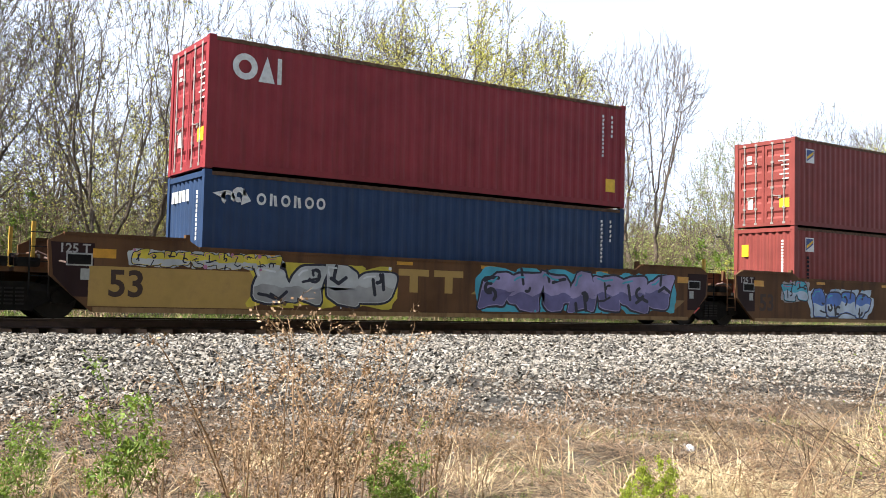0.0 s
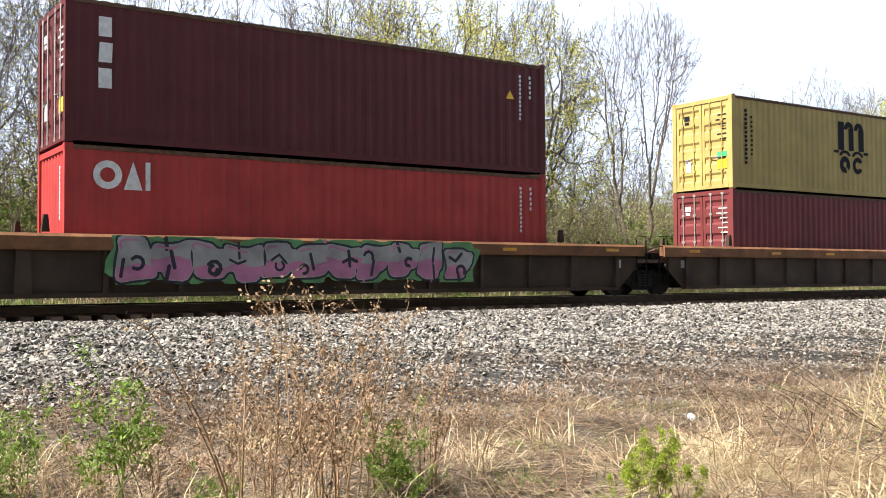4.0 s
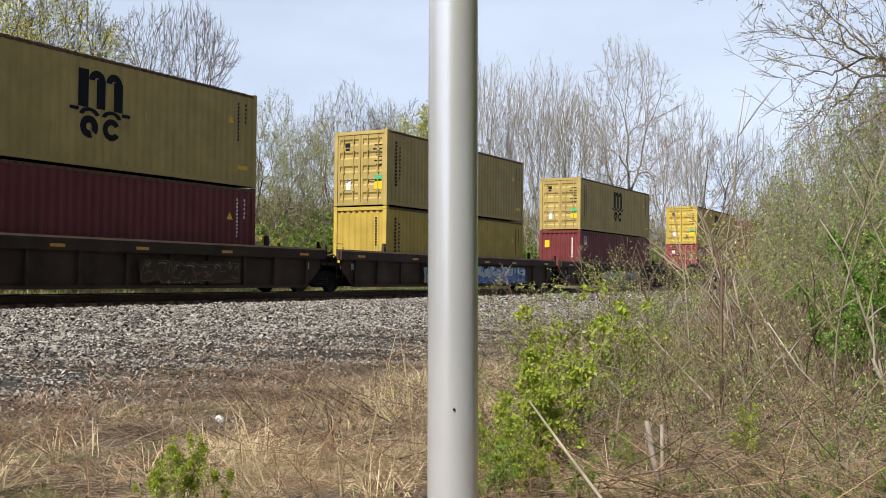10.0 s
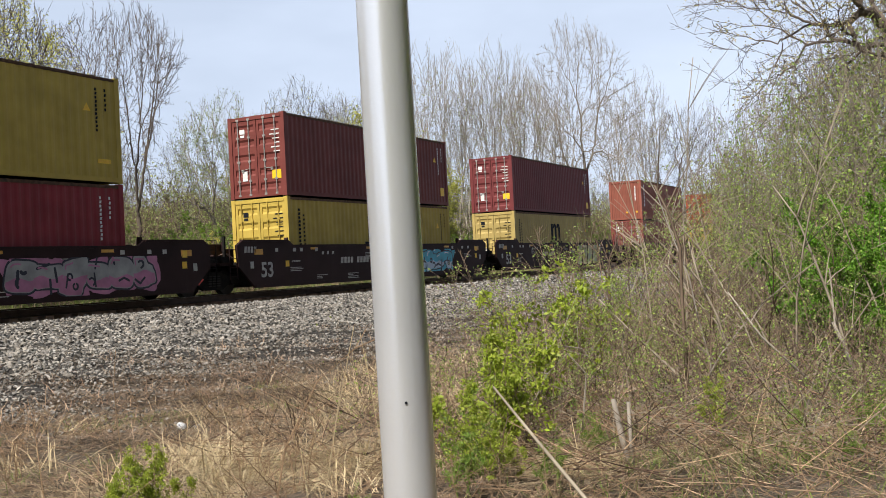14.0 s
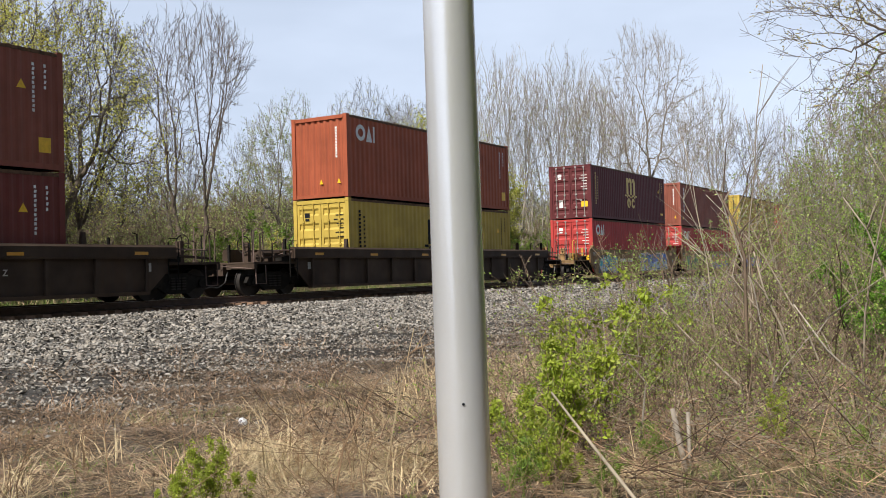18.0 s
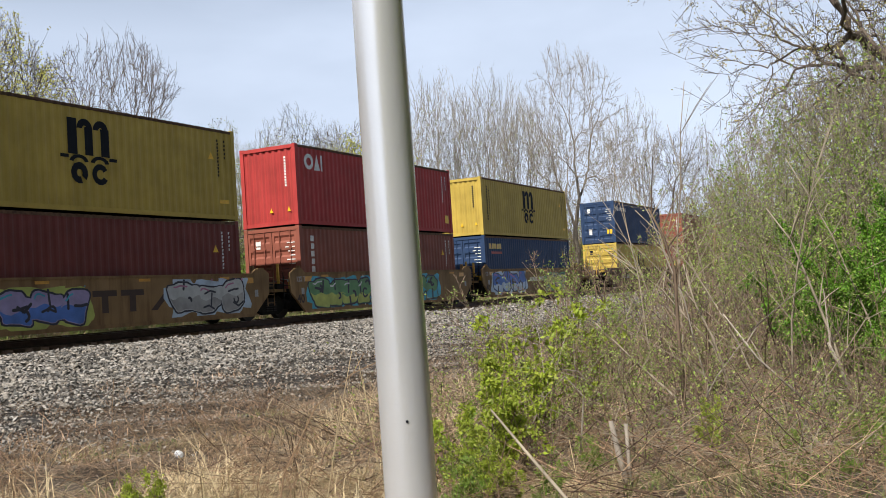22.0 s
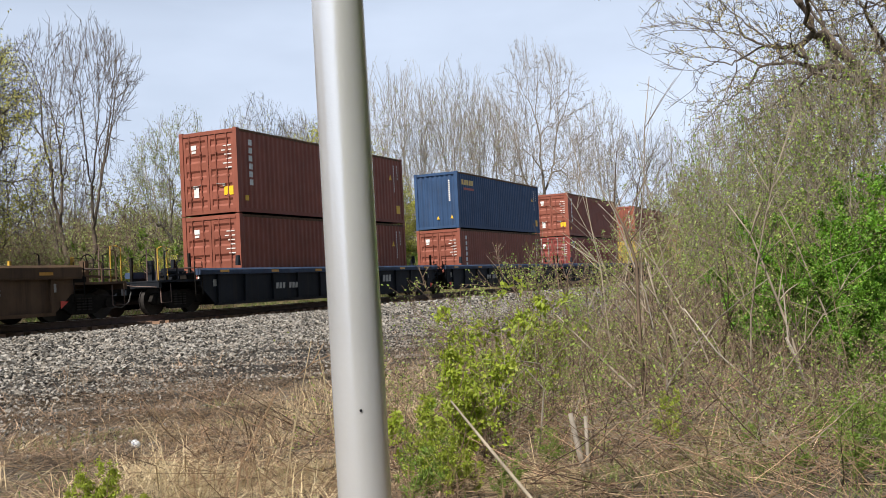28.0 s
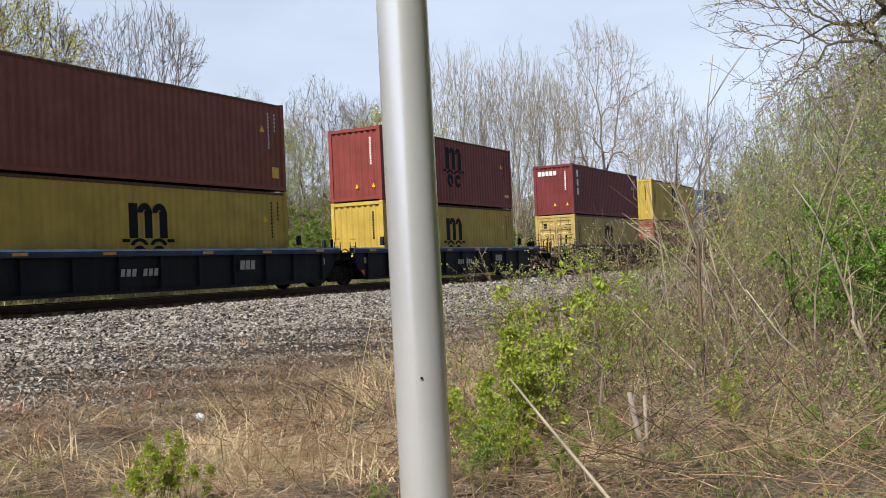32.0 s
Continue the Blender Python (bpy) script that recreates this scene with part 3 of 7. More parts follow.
def side_marks(ob, kind, H):
    if kind == "cai":                      # angular three-piece mark: notched block, wedge, bar
        mark(ob, "side_logo", [arc(-5.26, H - 0.60, 0.15, 0.29, 0, 360, 16), [(-4.94, H - 0.89), (-4.56, H - 0.89), (-4.75, H - 0.31)], rect(-4.50, -4.40, H - 0.89, H - 0.31)], M_WHITE, "white three-piece emblem of ring, wedge and bar")
        mk_codes(ob, H, tri=False)
    elif kind in ("dragon", "dragon_w"):
        mark(ob, "side_logo", [arc(-5.55, H - 0.58, 0.07, 0.16, -30, 240), arc(-5.3, H - 0.5, 0.06, 0.17, 0, 290), [(-5.9, H - 0.5), (-5.6, H - 0.42), (-5.62, H - 0.62)], [(-5.2, H - 0.35), (-5.02, H - 0.62), (-5.25, H - 0.72)]], M_WHITE, "white curling creature-like emblem")
        row = []
        for i in range(6):
            cx, cz = -4.78 + i * 0.29, H - 0.555
            row.append(rect(cx - 0.09, cx - 0.03, cz - 0.135, cz + 0.135) if i in (1, 3) else arc(cx, cz, 0.075, 0.135, 0, 360, 12, sx=0.85))
            if i in (1, 3):
                row.append(rect(cx + 0.02, cx + 0.09, cz - 0.135, cz + 0.10, -0.03))
        mark(ob, "side_marking", row, M_WHITE)
        mk_codes(ob, H, tri=False)
    elif kind == "column":                 # six blocks one above another
        mk_rows(ob, -5.42, H - 0.36, 6, 0.20, 0.20, 0.075, M_WHITE, True)
        mark(ob, "yellow_plate", [rect(-5.7, -5.5, 0.42, 0.6)], M_SIGNY)
        mk_codes(ob, H)
    elif kind == "column_dark":
        mark(ob, "placard", [rect(-5.5, -5.2, H - 0.55, H - 0.25)], M_WHITE)
        mark(ob, "dark_strip", [rect(-5.42, -5.20, H - 2.35, H - 0.62)], M_NAVY)
        b = Build()
        for i in range(6):
            b.prism(rect(-5.38, -5.24, H - 0.92 - i * 0.27, H - 0.72 - i * 0.27), SIDE_Y - 0.008, SIDE_Y - 0.004)
        part("side_marking", b, mat("marking_pale_green", (0.35, 0.5, 0.45), 0.6), ob)
        mk_codes(ob, H, tag=False)
    elif kind == "tall3":
        mk_rows(ob, -5.45, H - 0.34, 3, 0.26, 0.40, 0.12, M_WHITE, True)
        mk_codes(ob, H, tag=False)
    elif kind in ("wave", "wave_gold", "wave_dark", "wave_low", "wave_maroon"):
        col = {"wave_gold": M_GOLD, "wave_maroon": mat("marking_pale_pink", (0.45, 0.26, 0.24), 0.6)}.get(kind, M_NAVY)
        mk_wave(ob, H, col, 0.58 if kind in ("wave_low", "wave_maroon") else 0.38, dx=-0.2 if kind in ("wave_low", "wave_maroon") else 0.0)
        ink = M_GOLD if kind == "wave_gold" else M_NAVY
        mk_rows(ob, -5.50, H - 0.42, 13, 0.12, 0.09, 0.045, ink, True)
        mk_rows(ob, -5.22, H - 0.62, 9, 0.09, 0.07, 0.075, ink, True)
        mk_codes(ob, H, col=ink, tag=False)
        mark(ob, "yellow_plate", [rect(5.25, 5.7, 0.52, 0.64)], M_SIGNY)
    elif kind == "placard":
        mark(ob, "placard", [rect(-5.52, -5.08, H - 0.80, H - 0.34)], M_WHITE, "square placard with a blue and yellow emblem")
        b = Build().prism([(-5.48, H - 0.76), (-5.12, H - 0.55), (-5.12, H - 0.38), (-5.48, H - 0.38)], SIDE_Y - 0.008, SIDE_Y - 0.004)
        part("placard_field", b, M_SKYBLUE, ob)
        part("placard_stripe", Build().prism([(-5.46, H - 0.70), (-5.14, H - 0.50), (-5.14, H - 0.42), (-5.46, H - 0.60)], SIDE_Y - 0.011, SIDE_Y - 0.0085), M_SIGNY, ob)
        mk_codes(ob, H)
    elif kind == "placard_wave":
        side_marks(ob, "placard", H)
        mk_wave(ob, H, M_NAVY, 0.72)
        mk_rows(ob, -5.45, H - 0.95, 9, 0.12, 0.09, 0.045, M_NAVY, True)
    elif kind == "gold_row":
        mk_rows(ob, -5.55, H - 0.40, 5, 0.26, 0.26, 0.05, M_GOLD, False)
        mark(ob, "side_marking", [rect(-5.3, -4.0, H - 0.92, H - 0.80)], mat("marking_dull_red", (0.35, 0.07, 0.06), 0.6))
        mk_codes(ob, H, tri=True)
    else:
        mk_codes(ob, H)


def end_mark(ob, name, y0, y1, z0, z1, material, x=None):
    x = END_X if x is None else x
    part(name, Build().box(x - 0.006, x - 0.003, y0, y1, z0, z1), material, ob)


CONT = {}


def container(label, col, left, marks, H=2.896):
    key = (left, marks, col.name, H)
    nm = "shipping_container"
    if key in CONT:
        ob = copy_thing(CONT[key], Matrix.Identity(4))
        ob["label"] = label
        return ob
    d = container_meshes(H)
    ob = thing(nm, label, "shipping container", "containers on the train")
    for me in d["side_panel"]:
        part("side_panel", me, col, ob)
    part("roof", d["roof"], col, ob)
    part("floor", d["floor"], M_BLACK, ob)
    part("end_wall", d["end_wall"][1], col, ob)
    for k in ("corner_post", "top_rail", "bottom_rail", "header", "sill"):
        for me in d[k]:
            part(k, me, M_CAST if k == "top_rail" else col, ob)
    if left == "D":
        for i, me in enumerate(d["door"]):
            dr = part("door", me, col, ob)
            for j in (0, 1):
                part("lock_rod", d["lock_rod"][2 * i + j], col if col in (P_YEL, P_LEMON, P_OX, P_ORANGE, P_STEEL, P_BLUE) else M_ZINC, dr)
            part("door_handle", d["door_handle"][i], None, dr)
        ink = M_NAVY if col in (P_YEL, P_LEMON) else M_WHITE
        for i in range(6):
            end_mark(ob, "door_code", -0.98, -0.98 + (0.34, 0.42, 0.30, 0.22, 0.36, 0.26)[i], H - 0.60 - i * 0.15, H - 0.565 - i * 0.15, ink)
        end_mark(ob, "door_emblem", 0.50, 0.72, H - 0.62, H - 0.46, ink)
        end_mark(ob, "door_emblem", 0.52, 0.70, H - 0.74, H - 0.66, ink)
        end_mark(ob, "yellow_label", -1.0, -0.62, 0.62, 0.92, M_SIGNY)
        if marks == "wave":
            end_mark(ob, "green_label", -1.0, -0.62, 1.0, 1.16, M_GREEN)
        end_mark(ob, "paper_label", 0.45, 0.66, 0.62, 0.98, M_WHITE)
    else:
        part("end_wall", d["end_wall"][0], col, ob)
        ink = M_NAVY if col in (P_YEL, P_LEMON) else M_WHITE
        b = Build()
        for i in range(11):
            b.box(-LEN / 2 + 0.021, -LEN / 2 + 0.025, -0.78, -0.70, H - 0.5 - i * 0.1, H - 0.43 - i * 0.1)
        tagged(part("end_code", b, ink, ob), kind="stuff")
        for y in (0.02, -0.75):
            part("warning_triangle", Build().add([(-LEN / 2 + 0.022, y, 0.5), (-LEN / 2 + 0.022, y - 0.15, 0.5), (-LEN / 2 + 0.022, y - 0.07, 0.68)], [(0, 1, 2)]), M_SIGNY, ob)
        if marks in ("dragon", "tall3c"):
            for i in range(5):
                end_mark(ob, "end_marking", 0.75 - i * 0.24, 0.93 - i * 0.24, H - 0.62, H - 0.36, M_WHITE, -LEN / 2 + 0.026)
        elif marks in ("placard", "placard_wave"):
            end_mark(ob, "yellow_label", 0.62, 0.9, H - 0.95, H - 0.55, M_SIGNY, -LEN / 2 + 0.026)
    side_marks(ob, marks.replace("tall3c", "tall3"), H)
    CONT[key] = ob
    return ob

# ------------------------------------------------------------------ well wagons
TR = {}


def truck(parent, x):
    """A two-axle bogie: cast side frames with springs, and two wheelsets that turn."""
    if not TR:
        fr = []
        for s in (-1, 1):
            y0, y1 = sorted((s * 0.93, s * 1.06))
            b = Build()
            o = [(-1.25, 0.40), (-1.12, 0.62), (-0.62, 0.66), (-0.42, 0.72), (0.42, 0.72), (0.62, 0.66), (1.12, 0.62), (1.25, 0.40), (1.12, 0.30), (0.72, 0.34), (0.42, 0.16), (-0.42, 0.16), (-0.72, 0.34), (-1.12, 0.30)]
            b.prism(o, y0, y1)
            for xx in (-0.89, 0.89):
                b.disc_y(xx, 0.43, y0 - 0.05, y1 + 0.05, 0.125, 12)
            fr.append(flipped(b.mesh("side_frame", M_BLACK)))
        TR["frame"] = fr
        TR["spring"] = []
        for s in (-1, 1):
            b = Build()
            for xx in (-0.2, 0.0, 0.2):
                for i in range(5):
                    b.box(xx - 0.075, xx + 0.075, min(s * 1.06, s * 1.10), max(s * 1.06, s * 1.10), 0.27 + i * 0.075, 0.305 + i * 0.075)
            TR["spring"].append(flipped(b.mesh("spring_nest", M_WHEEL)))
        TR["bolster"] = flipped(Build().box(-0.2, 0.2, -1.0, 1.0, 0.46, 0.70, 0.04).mesh("bolster", M_BLACK))
        b = Build().tube([(0, -0.98, 0), (0, 0.98, 0)], 0.085, 10)
        for s in (-1, 1):
            ya, yb = s * 0.685, s * 0.82
            b.disc_y(0, 0, min(ya, yb), max(ya, yb), 0.42, 28)
            b.disc_y(0, 0, min(s * 0.66, s * 0.69), max(s * 0.66, s * 0.69), 0.455, 28)
            b.disc_y(0, 0, min(s * 0.82, s * 0.86), max(s * 0.82, s * 0.86), 0.15, 12)
            for k in range(4):                       # cast ribs on the plate, so that it is seen to turn
                w = k * math.pi / 2
                c, sn = math.cos(w), math.sin(w)
                b.add([(0.14 * c - 0.03 * sn, s * 0.835, 0.14 * sn + 0.03 * c), (0.36 * c - 0.02 * sn, s * 0.835, 0.36 * sn + 0.02 * c), (0.36 * c + 0.02 * sn, s * 0.835, 0.36 * sn - 0.02 * c), (0.14 * c + 0.03 * sn, s * 0.835, 0.14 * sn - 0.03 * c)], [(0, 1, 2, 3)])
        TR["wheelset"] = flipped(b.mesh("wheelset", M_WHEEL))
    me = TR["bolster"]
    t = part("bogie", me, None, parent)
    t.location = (x, 0, 0)
    for me in TR["frame"]:
        part("side_frame", me, None, t)
    for me in TR["spring"]:
        tagged(part("spring_nest", me, None, t), kind="stuff")
    for dx in (-0.89, 0.89):
        w = part("wheelset", TR["wheelset"], None, t)
        w.location = (dx, 0, 0.42)
        w["axle"] = dx
    return t


def brush(b, pts, r, y0, y1):
    """A round-ended spray stroke along pts."""
    for (xa, za), (xb, zb) in zip(pts, pts[1:]):
        ln = math.hypot(xb - xa, zb - za) or 1e-6
        nx, nz = -(zb - za) / ln * r, (xb - xa) / ln * r
        b.prism([(xa + nx, za + nz), (xa - nx, za - nz), (xb - nx, zb - nz), (xb + nx, zb + nz)], y0, y1)
    for k, (xa, za) in enumerate(pts):
        b.disc_y(xa, za, y0 - 0.0001 * (k + 1), y1, r, 10)


def swelling(cx, cz, rx, rz, z0, z1, rng, lobes):
    """A fat, uneven closed outline, like a sprayed bubble."""
    p1, p2, k2 = rng.uniform(0, 6.28), rng.uniform(0, 6.28), rng.choice((2, 4, 5))
    sl = rng.uniform(-0.25, 0.35)
    out = []
    for j in range(26):
        a = 2 * math.pi * j / 26
        c, w = math.cos(a), math.sin(a)
        r = 1 + 0.15 * math.sin(lobes * a + p1) + 0.09 * math.sin(k2 * a + p2)
        z = rz * r * math.copysign(abs(w) ** 0.55, w)
        out.append((cx + rx * r * math.copysign(abs(c) ** 0.55, c) + sl * z, min(max(cz + z, z0), z1)))
    return out


def grown(pts, d, z0, z1):
    cx, cz = sum(p[0] for p in pts) / len(pts), sum(p[1] for p in pts) / len(pts)
    out = []
    for x, z in pts:
        ln = math.hypot(x - cx, z - cz) or 1e-6
        out.append((x + (x - cx) / ln * d, min(max(z + (z - cz) / ln * d, z0), z1)))
    return out


def graffiti(ob, x0, x1, z0, z1, cols, seed, y):
    """A sprayed piece: overlapping outlined bubbles on a cloud of a second colour, no legible letters."""
    rng = random.Random(seed)
    hgt = z1 - z0
    n = max(2, int((x1 - x0) / (hgt * 0.78)))
    step = (x1 - x0) / n
    back, fill, low, line, shine = Build(), Build(), Build(), Build(), Build()
    faint = cols[0] in (M_BNSF, M_RIB)
    for i in range(n):
        cx, cz = x0 + (i + 0.5) * step, (z0 + z1) / 2 + rng.uniform(-0.06, 0.06) * hgt
        out = swelling(cx, cz, step * rng.uniform(0.46, 0.58), hgt * rng.uniform(0.36, 0.44), z0, z1, rng, rng.choice((2, 3, 3)))
        d = 0.0003 * (i % 2)
        back.prism(swelling(cx + rng.uniform(-0.1, 0.1), cz, step * 0.72, hgt * 0.5, z0, z1, rng, 5), y - 0.0022 - d, y)
        line.prism(grown(out, 0.055 * hgt, z0, z1), y - 0.0036 - d, y - 0.0026)
        fill.prism(out, y - 0.0050 - d, y - 0.0040)
        cut = cz + rng.uniform(-0.12, 0.05) * hgt          # the lower part fades into another colour
        if not faint:
            low.prism([(x, min(z, cut + 0.05 * hgt * math.sin(9 * x))) for x, z in grown(out, -0.02 * hgt, z0, z1)], y - 0.0062 - d, y - 0.0054)
        w = hgt * rng.uniform(0.025, 0.045)
        for q in range(rng.randint(2, 3)):                  # inner strokes that part the bubble into limbs
            xa, za = cx + rng.uniform(-0.3, 0.3) * step, cz + rng.uniform(-0.25, 0.25) * hgt
            kind = rng.random()
            if kind < 0.4:
                pts = [(xa, za), (xa + rng.uniform(-0.08, 0.08), za + rng.choice((-1, 1)) * 0.34 * hgt)]
            elif kind < 0.75:
                r, a0 = hgt * rng.uniform(0.07, 0.15), rng.uniform(0, 360)
                pts = [(xa + r * math.cos(radians(a0 + 38 * k)), za + r * math.sin(radians(a0 + 38 * k))) for k in range(rng.randint(4, 9))]
            else:
                pts = [(xa - 0.22 * step, za), (xa, za + rng.uniform(-0.12, 0.12) * hgt), (xa + 0.22 * step, za + rng.uniform(-0.1, 0.1) * hgt)]
            brush(line, [(p, min(max(z, z0 + w), z1 - w)) for p, z in pts], w, y - 0.0080 - d - 0.0003 * q, y - 0.0068)
        top = [p for p in grown(out, -0.09 * hgt, z0, z1) if p[1] > cz + 0.1 * hgt and p[0] < cx + 0.1 * step][:5]
        if len(top) > 1:
            brush(shine, top, hgt * 0.022, y - 0.0105 - d, y - 0.0095)
    for q in range(rng.randint(2, 5)):          # loose dots round the piece
        r = rng.uniform(0.02, 0.05)
        shine.disc_y(rng.uniform(x0, x1), rng.choice((z0 + r, z1 - r)), y - 0.0125, y - 0.0115, r, 9)
    second = cols[1] if cols[1] is not G_BLK else cols[2] if cols[2] is not G_BLK else G_BLK
    for nm, bb, c in (("graffiti_cloud", back, cols[0] if faint else second), ("graffiti_fill", fill, cols[0]), ("graffiti_fade", low, G_PALE if cols[0] in (G_BLUE, G_CYAN) else G_GREY if cols[0] is G_SILVER else cols[2] if cols[2] is not G_BLK else second),
                      ("graffiti_outline", line, M_TAN if faint else G_INK), ("graffiti_highlight", shine, cols[1] if faint else G_SHINE[seed % len(G_SHINE)])):
        if bb.f:
            tagged(part(nm, bb, c, ob), "spray-painted graffiti", kind="stuff")


G_INK = mat("spray_ink", (0.012, 0.014, 0.03), 0.5)
G_DUSK = mat("spray_dusk_pink", (0.22, 0.09, 0.11), 0.55, vary=0.3, scale=2)
G_SHINE = [mat("spray_white", (0.62, 0.64, 0.66), 0.5, vary=0.2, scale=3), mat("spray_cyan", (0.05, 0.36, 0.48), 0.55, vary=0.3, scale=2), mat("spray_pink", (0.42, 0.16, 0.28), 0.55, vary=0.3, scale=2)]
G_SILVER = mat("spray_silver", (0.46, 0.48, 0.48), 0.5, vary=0.2, scale=3)
G_LILAC = mat("spray_lilac", (0.30, 0.26, 0.46), 0.55, vary=0.3, scale=2)
G_PALE = mat("spray_pale_blue", (0.42, 0.52, 0.62), 0.55, vary=0.3, scale=2)
G_INDIGO = mat("spray_indigo", (0.12, 0.11, 0.26), 0.55, vary=0.3, scale=2)
G_BLUE = mat("spray_blue", (0.06, 0.16, 0.50), 0.55, vary=0.3, scale=2)
G_CYAN = mat("spray_cyan", (0.05, 0.36, 0.48), 0.55, vary=0.3, scale=2)
G_GREEN = mat("spray_green", (0.10, 0.26, 0.10), 0.55, vary=0.3, scale=2)
G_LIME = mat("spray_lime", (0.42, 0.48, 0.10), 0.55, vary=0.3, scale=2)
G_PINK = mat("spray_pink", (0.42, 0.16, 0.28), 0.55, vary=0.3, scale=2)
G_ORNG = mat("spray_orange", (0.55, 0.20, 0.06), 0.55, vary=0.3, scale=2)
G_YEL = mat("spray_yellow", (0.62, 0.50, 0.05), 0.55, vary=0.3, scale=2)
G_BLK = mat("spray_black", (0.015, 0.015, 0.02), 0.5)
G_GREY = mat("spray_grey", (0.30, 0.30, 0.30), 0.55, vary=0.3, scale=2)

LAB = {"ttx": "rusty yellow articulated well wagon with graffiti", "bnsf": "dark oxide-brown articulated well wagon", "aok": "black-brown articulated well wagon",
       "ribo": "grimy rib-sided well wagon with faded orange top chord", "rib": "grimy brown rib-sided well wagon", "tan": "tan grime-coated rib-sided well wagon", "navy": "blue-black rib-sided well wagon"}


def side_letters(ob, text, x, z, size, material, y, label=""):
    words("lettering", text, size, material, ob, Matrix.Translation((x, y, z)) @ NEAR, 0.002, label, 0.022)


def wagon(kind, half, left, right, marks=(), seed=0):
    """One well of a wagon set. half: from its middle to the shared bogie; left, right: 'art' or 'cpl'."""
    rng = random.Random(seed)
    ob = thing("well_wagon", LAB[kind], "well wagon", "wagons of the train")
    smooth = kind in ("ttx", "bnsf", "aok", "ttx40")
    body = {"ttx": M_TTXB if half > 9 else M_TTX, "bnsf": M_BNSF, "aok": M_AOK, "ribo": M_RIB, "rib": M_RIB, "tan": M_TAN, "navy": M_NAVYW}[kind]
    chord = {"ribo": M_RIBO, "navy": M_CHORDB, "tan": M_TAN}.get(kind, body)
    w = half - 0.58                              # end of the side walls
    xr = 6.35                                    # end of the 12.19 m load
    for s in (-1, 1):
        def ys(a, b):
            return sorted((s * a, s * b))
        if smooth:
            o = [(-w + 0.85, 0.17), (w - 0.85, 0.17), (w - 0.05, 0.85), (w, 1.52), (w - 0.3, 1.68), (xr + 0.15, 1.68), (xr - 0.1, 1.52), (-xr + 0.1, 1.52), (-xr - 0.15, 1.68), (-w + 0.3, 1.68), (-w, 1.52), (-w + 0.05, 0.85)]
            part("side_wall", Build().prism(o, *ys(1.42, 1.50)), body, ob)
            part("bottom_sill", Build().box(-w + 0.88, w - 0.88, *ys(1.36, 1.53), 0.15, 0.25), M_TTX if kind == "ttx" else body, ob)
            part("top_chord", Build().box(-xr + 0.1, xr - 0.1, *ys(1.38, 1.525), 1.47, 1.535).box(-w + 0.3, -xr - 0.2, *ys(1.38, 1.525), 1.635, 1.70).box(xr + 0.2, w - 0.3, *ys(1.38, 1.525), 1.635, 1.70), body, ob)
        else:
            zt, zc = (1.36, 1.16) if kind == "navy" else (1.42, 1.10) if kind == "ribo" else (1.48, 1.12)
            part("side_wall", Build().prism([(-w + 0.7, 0.22), (w - 0.7, 0.22), (w - 0.02, 0.8), (w - 0.02, zc + 0.02), (-w + 0.02, zc + 0.02), (-w + 0.02, 0.8)], *ys(1.34, 1.39)), body, ob)
            part("top_chord", Build().prism_x([(s * 1.30, zc), (s * 1.52, zc), (s * 1.535, zc + 0.05), (s * 1.535, zt - 0.06), (s * 1.49, zt), (s * 1.30, zt)], -w - 0.15, w + 0.15), chord, ob, "faded top chord" if chord is not body else "")
            part("bottom_chord", Build().prism_x([(s * 1.30, 0.17), (s * 1.47, 0.17), (s * 1.49, 0.26), (s * 1.30, 0.26)], -w + 0.75, w - 0.75), body, ob)
            n = int(2 * (w - 0.8) / 1.53)
            for i in range(n + 1):
                x = -n * 1.53 / 2 + i * 1.53
                wd = 0.16 if abs(abs(x) - xr) < 0.8 else 0.055
                part("rib", Build().prism([(x - wd, 0.24), (x + wd, 0.24), (x + wd * 0.8, zc), (x - wd * 0.8, zc)], *ys(1.385, 1.475)), body, ob)
    part("well_floor", Build().box(-w + 0.9, w - 0.9, -1.36, 1.36, 0.20, 0.28), M_BLACK, ob)
    for s in (-1, 1):                             # bulkheads that close the well
        part("end_bulkhead", Build().prism([(s * (w - 0.9), 0.22), (s * (w - 0.1), 0.9), (s * (w - 0.1), 1.0), (s * (w - 1.0), 0.9)], -1.34, 1.34), M_BLACK, ob)
        for sy in (-1, 1):                        # load guides that stand by the corners
            part("load_guide", Build().prism([(s * (xr + 0.05), 1.45), (s * (xr + 0.2), 1.45), (s * (xr + 0.16), 1.78), (s * (xr + 0.08), 1.78)], *sorted((sy * 1.30, sy * 1.42))), body, ob)
    ysd = -1.503 if smooth else -1.538
    for s, end in ((-1, left), (1, right)):
        def X(a, b):
            return sorted((s * a, s * b))
        deck = 1.0 if smooth else 1.02
        plat = M_PLAT if kind in ("bnsf", "ribo") else body
        if end == "art":
            xe = half - 0.04
            part("end_platform", Build().box(*X(w - 0.4, xe), -1.25, 1.25, deck - 0.1, deck, 0.02).box(*X(w - 0.1, xe), -0.35, 0.35, 0.55, deck - 0.1), plat, ob)
            if s > 0:
                truck(ob, half)
        else:
            xe = half + 1.35
            part("end_platform", Build().box(*X(w - 0.4, xe), -1.40, 1.40, deck - 0.06, deck, 0.01).box(*X(w - 0.2, xe + 0.15), -0.30, 0.30, 0.62, deck - 0.06).box(*X(xe - 0.12, xe), -1.42, 1.42, deck - 0.22, deck - 0.06), plat, ob)
            part("coupler", Build().box(*X(xe + 0.1, xe + 0.62), -0.09, 0.09, 0.70, 0.86).box(*X(xe + 0.45, xe + 0.72), -0.17, 0.17, 0.64, 0.92, 0.05), M_BLACK, ob)
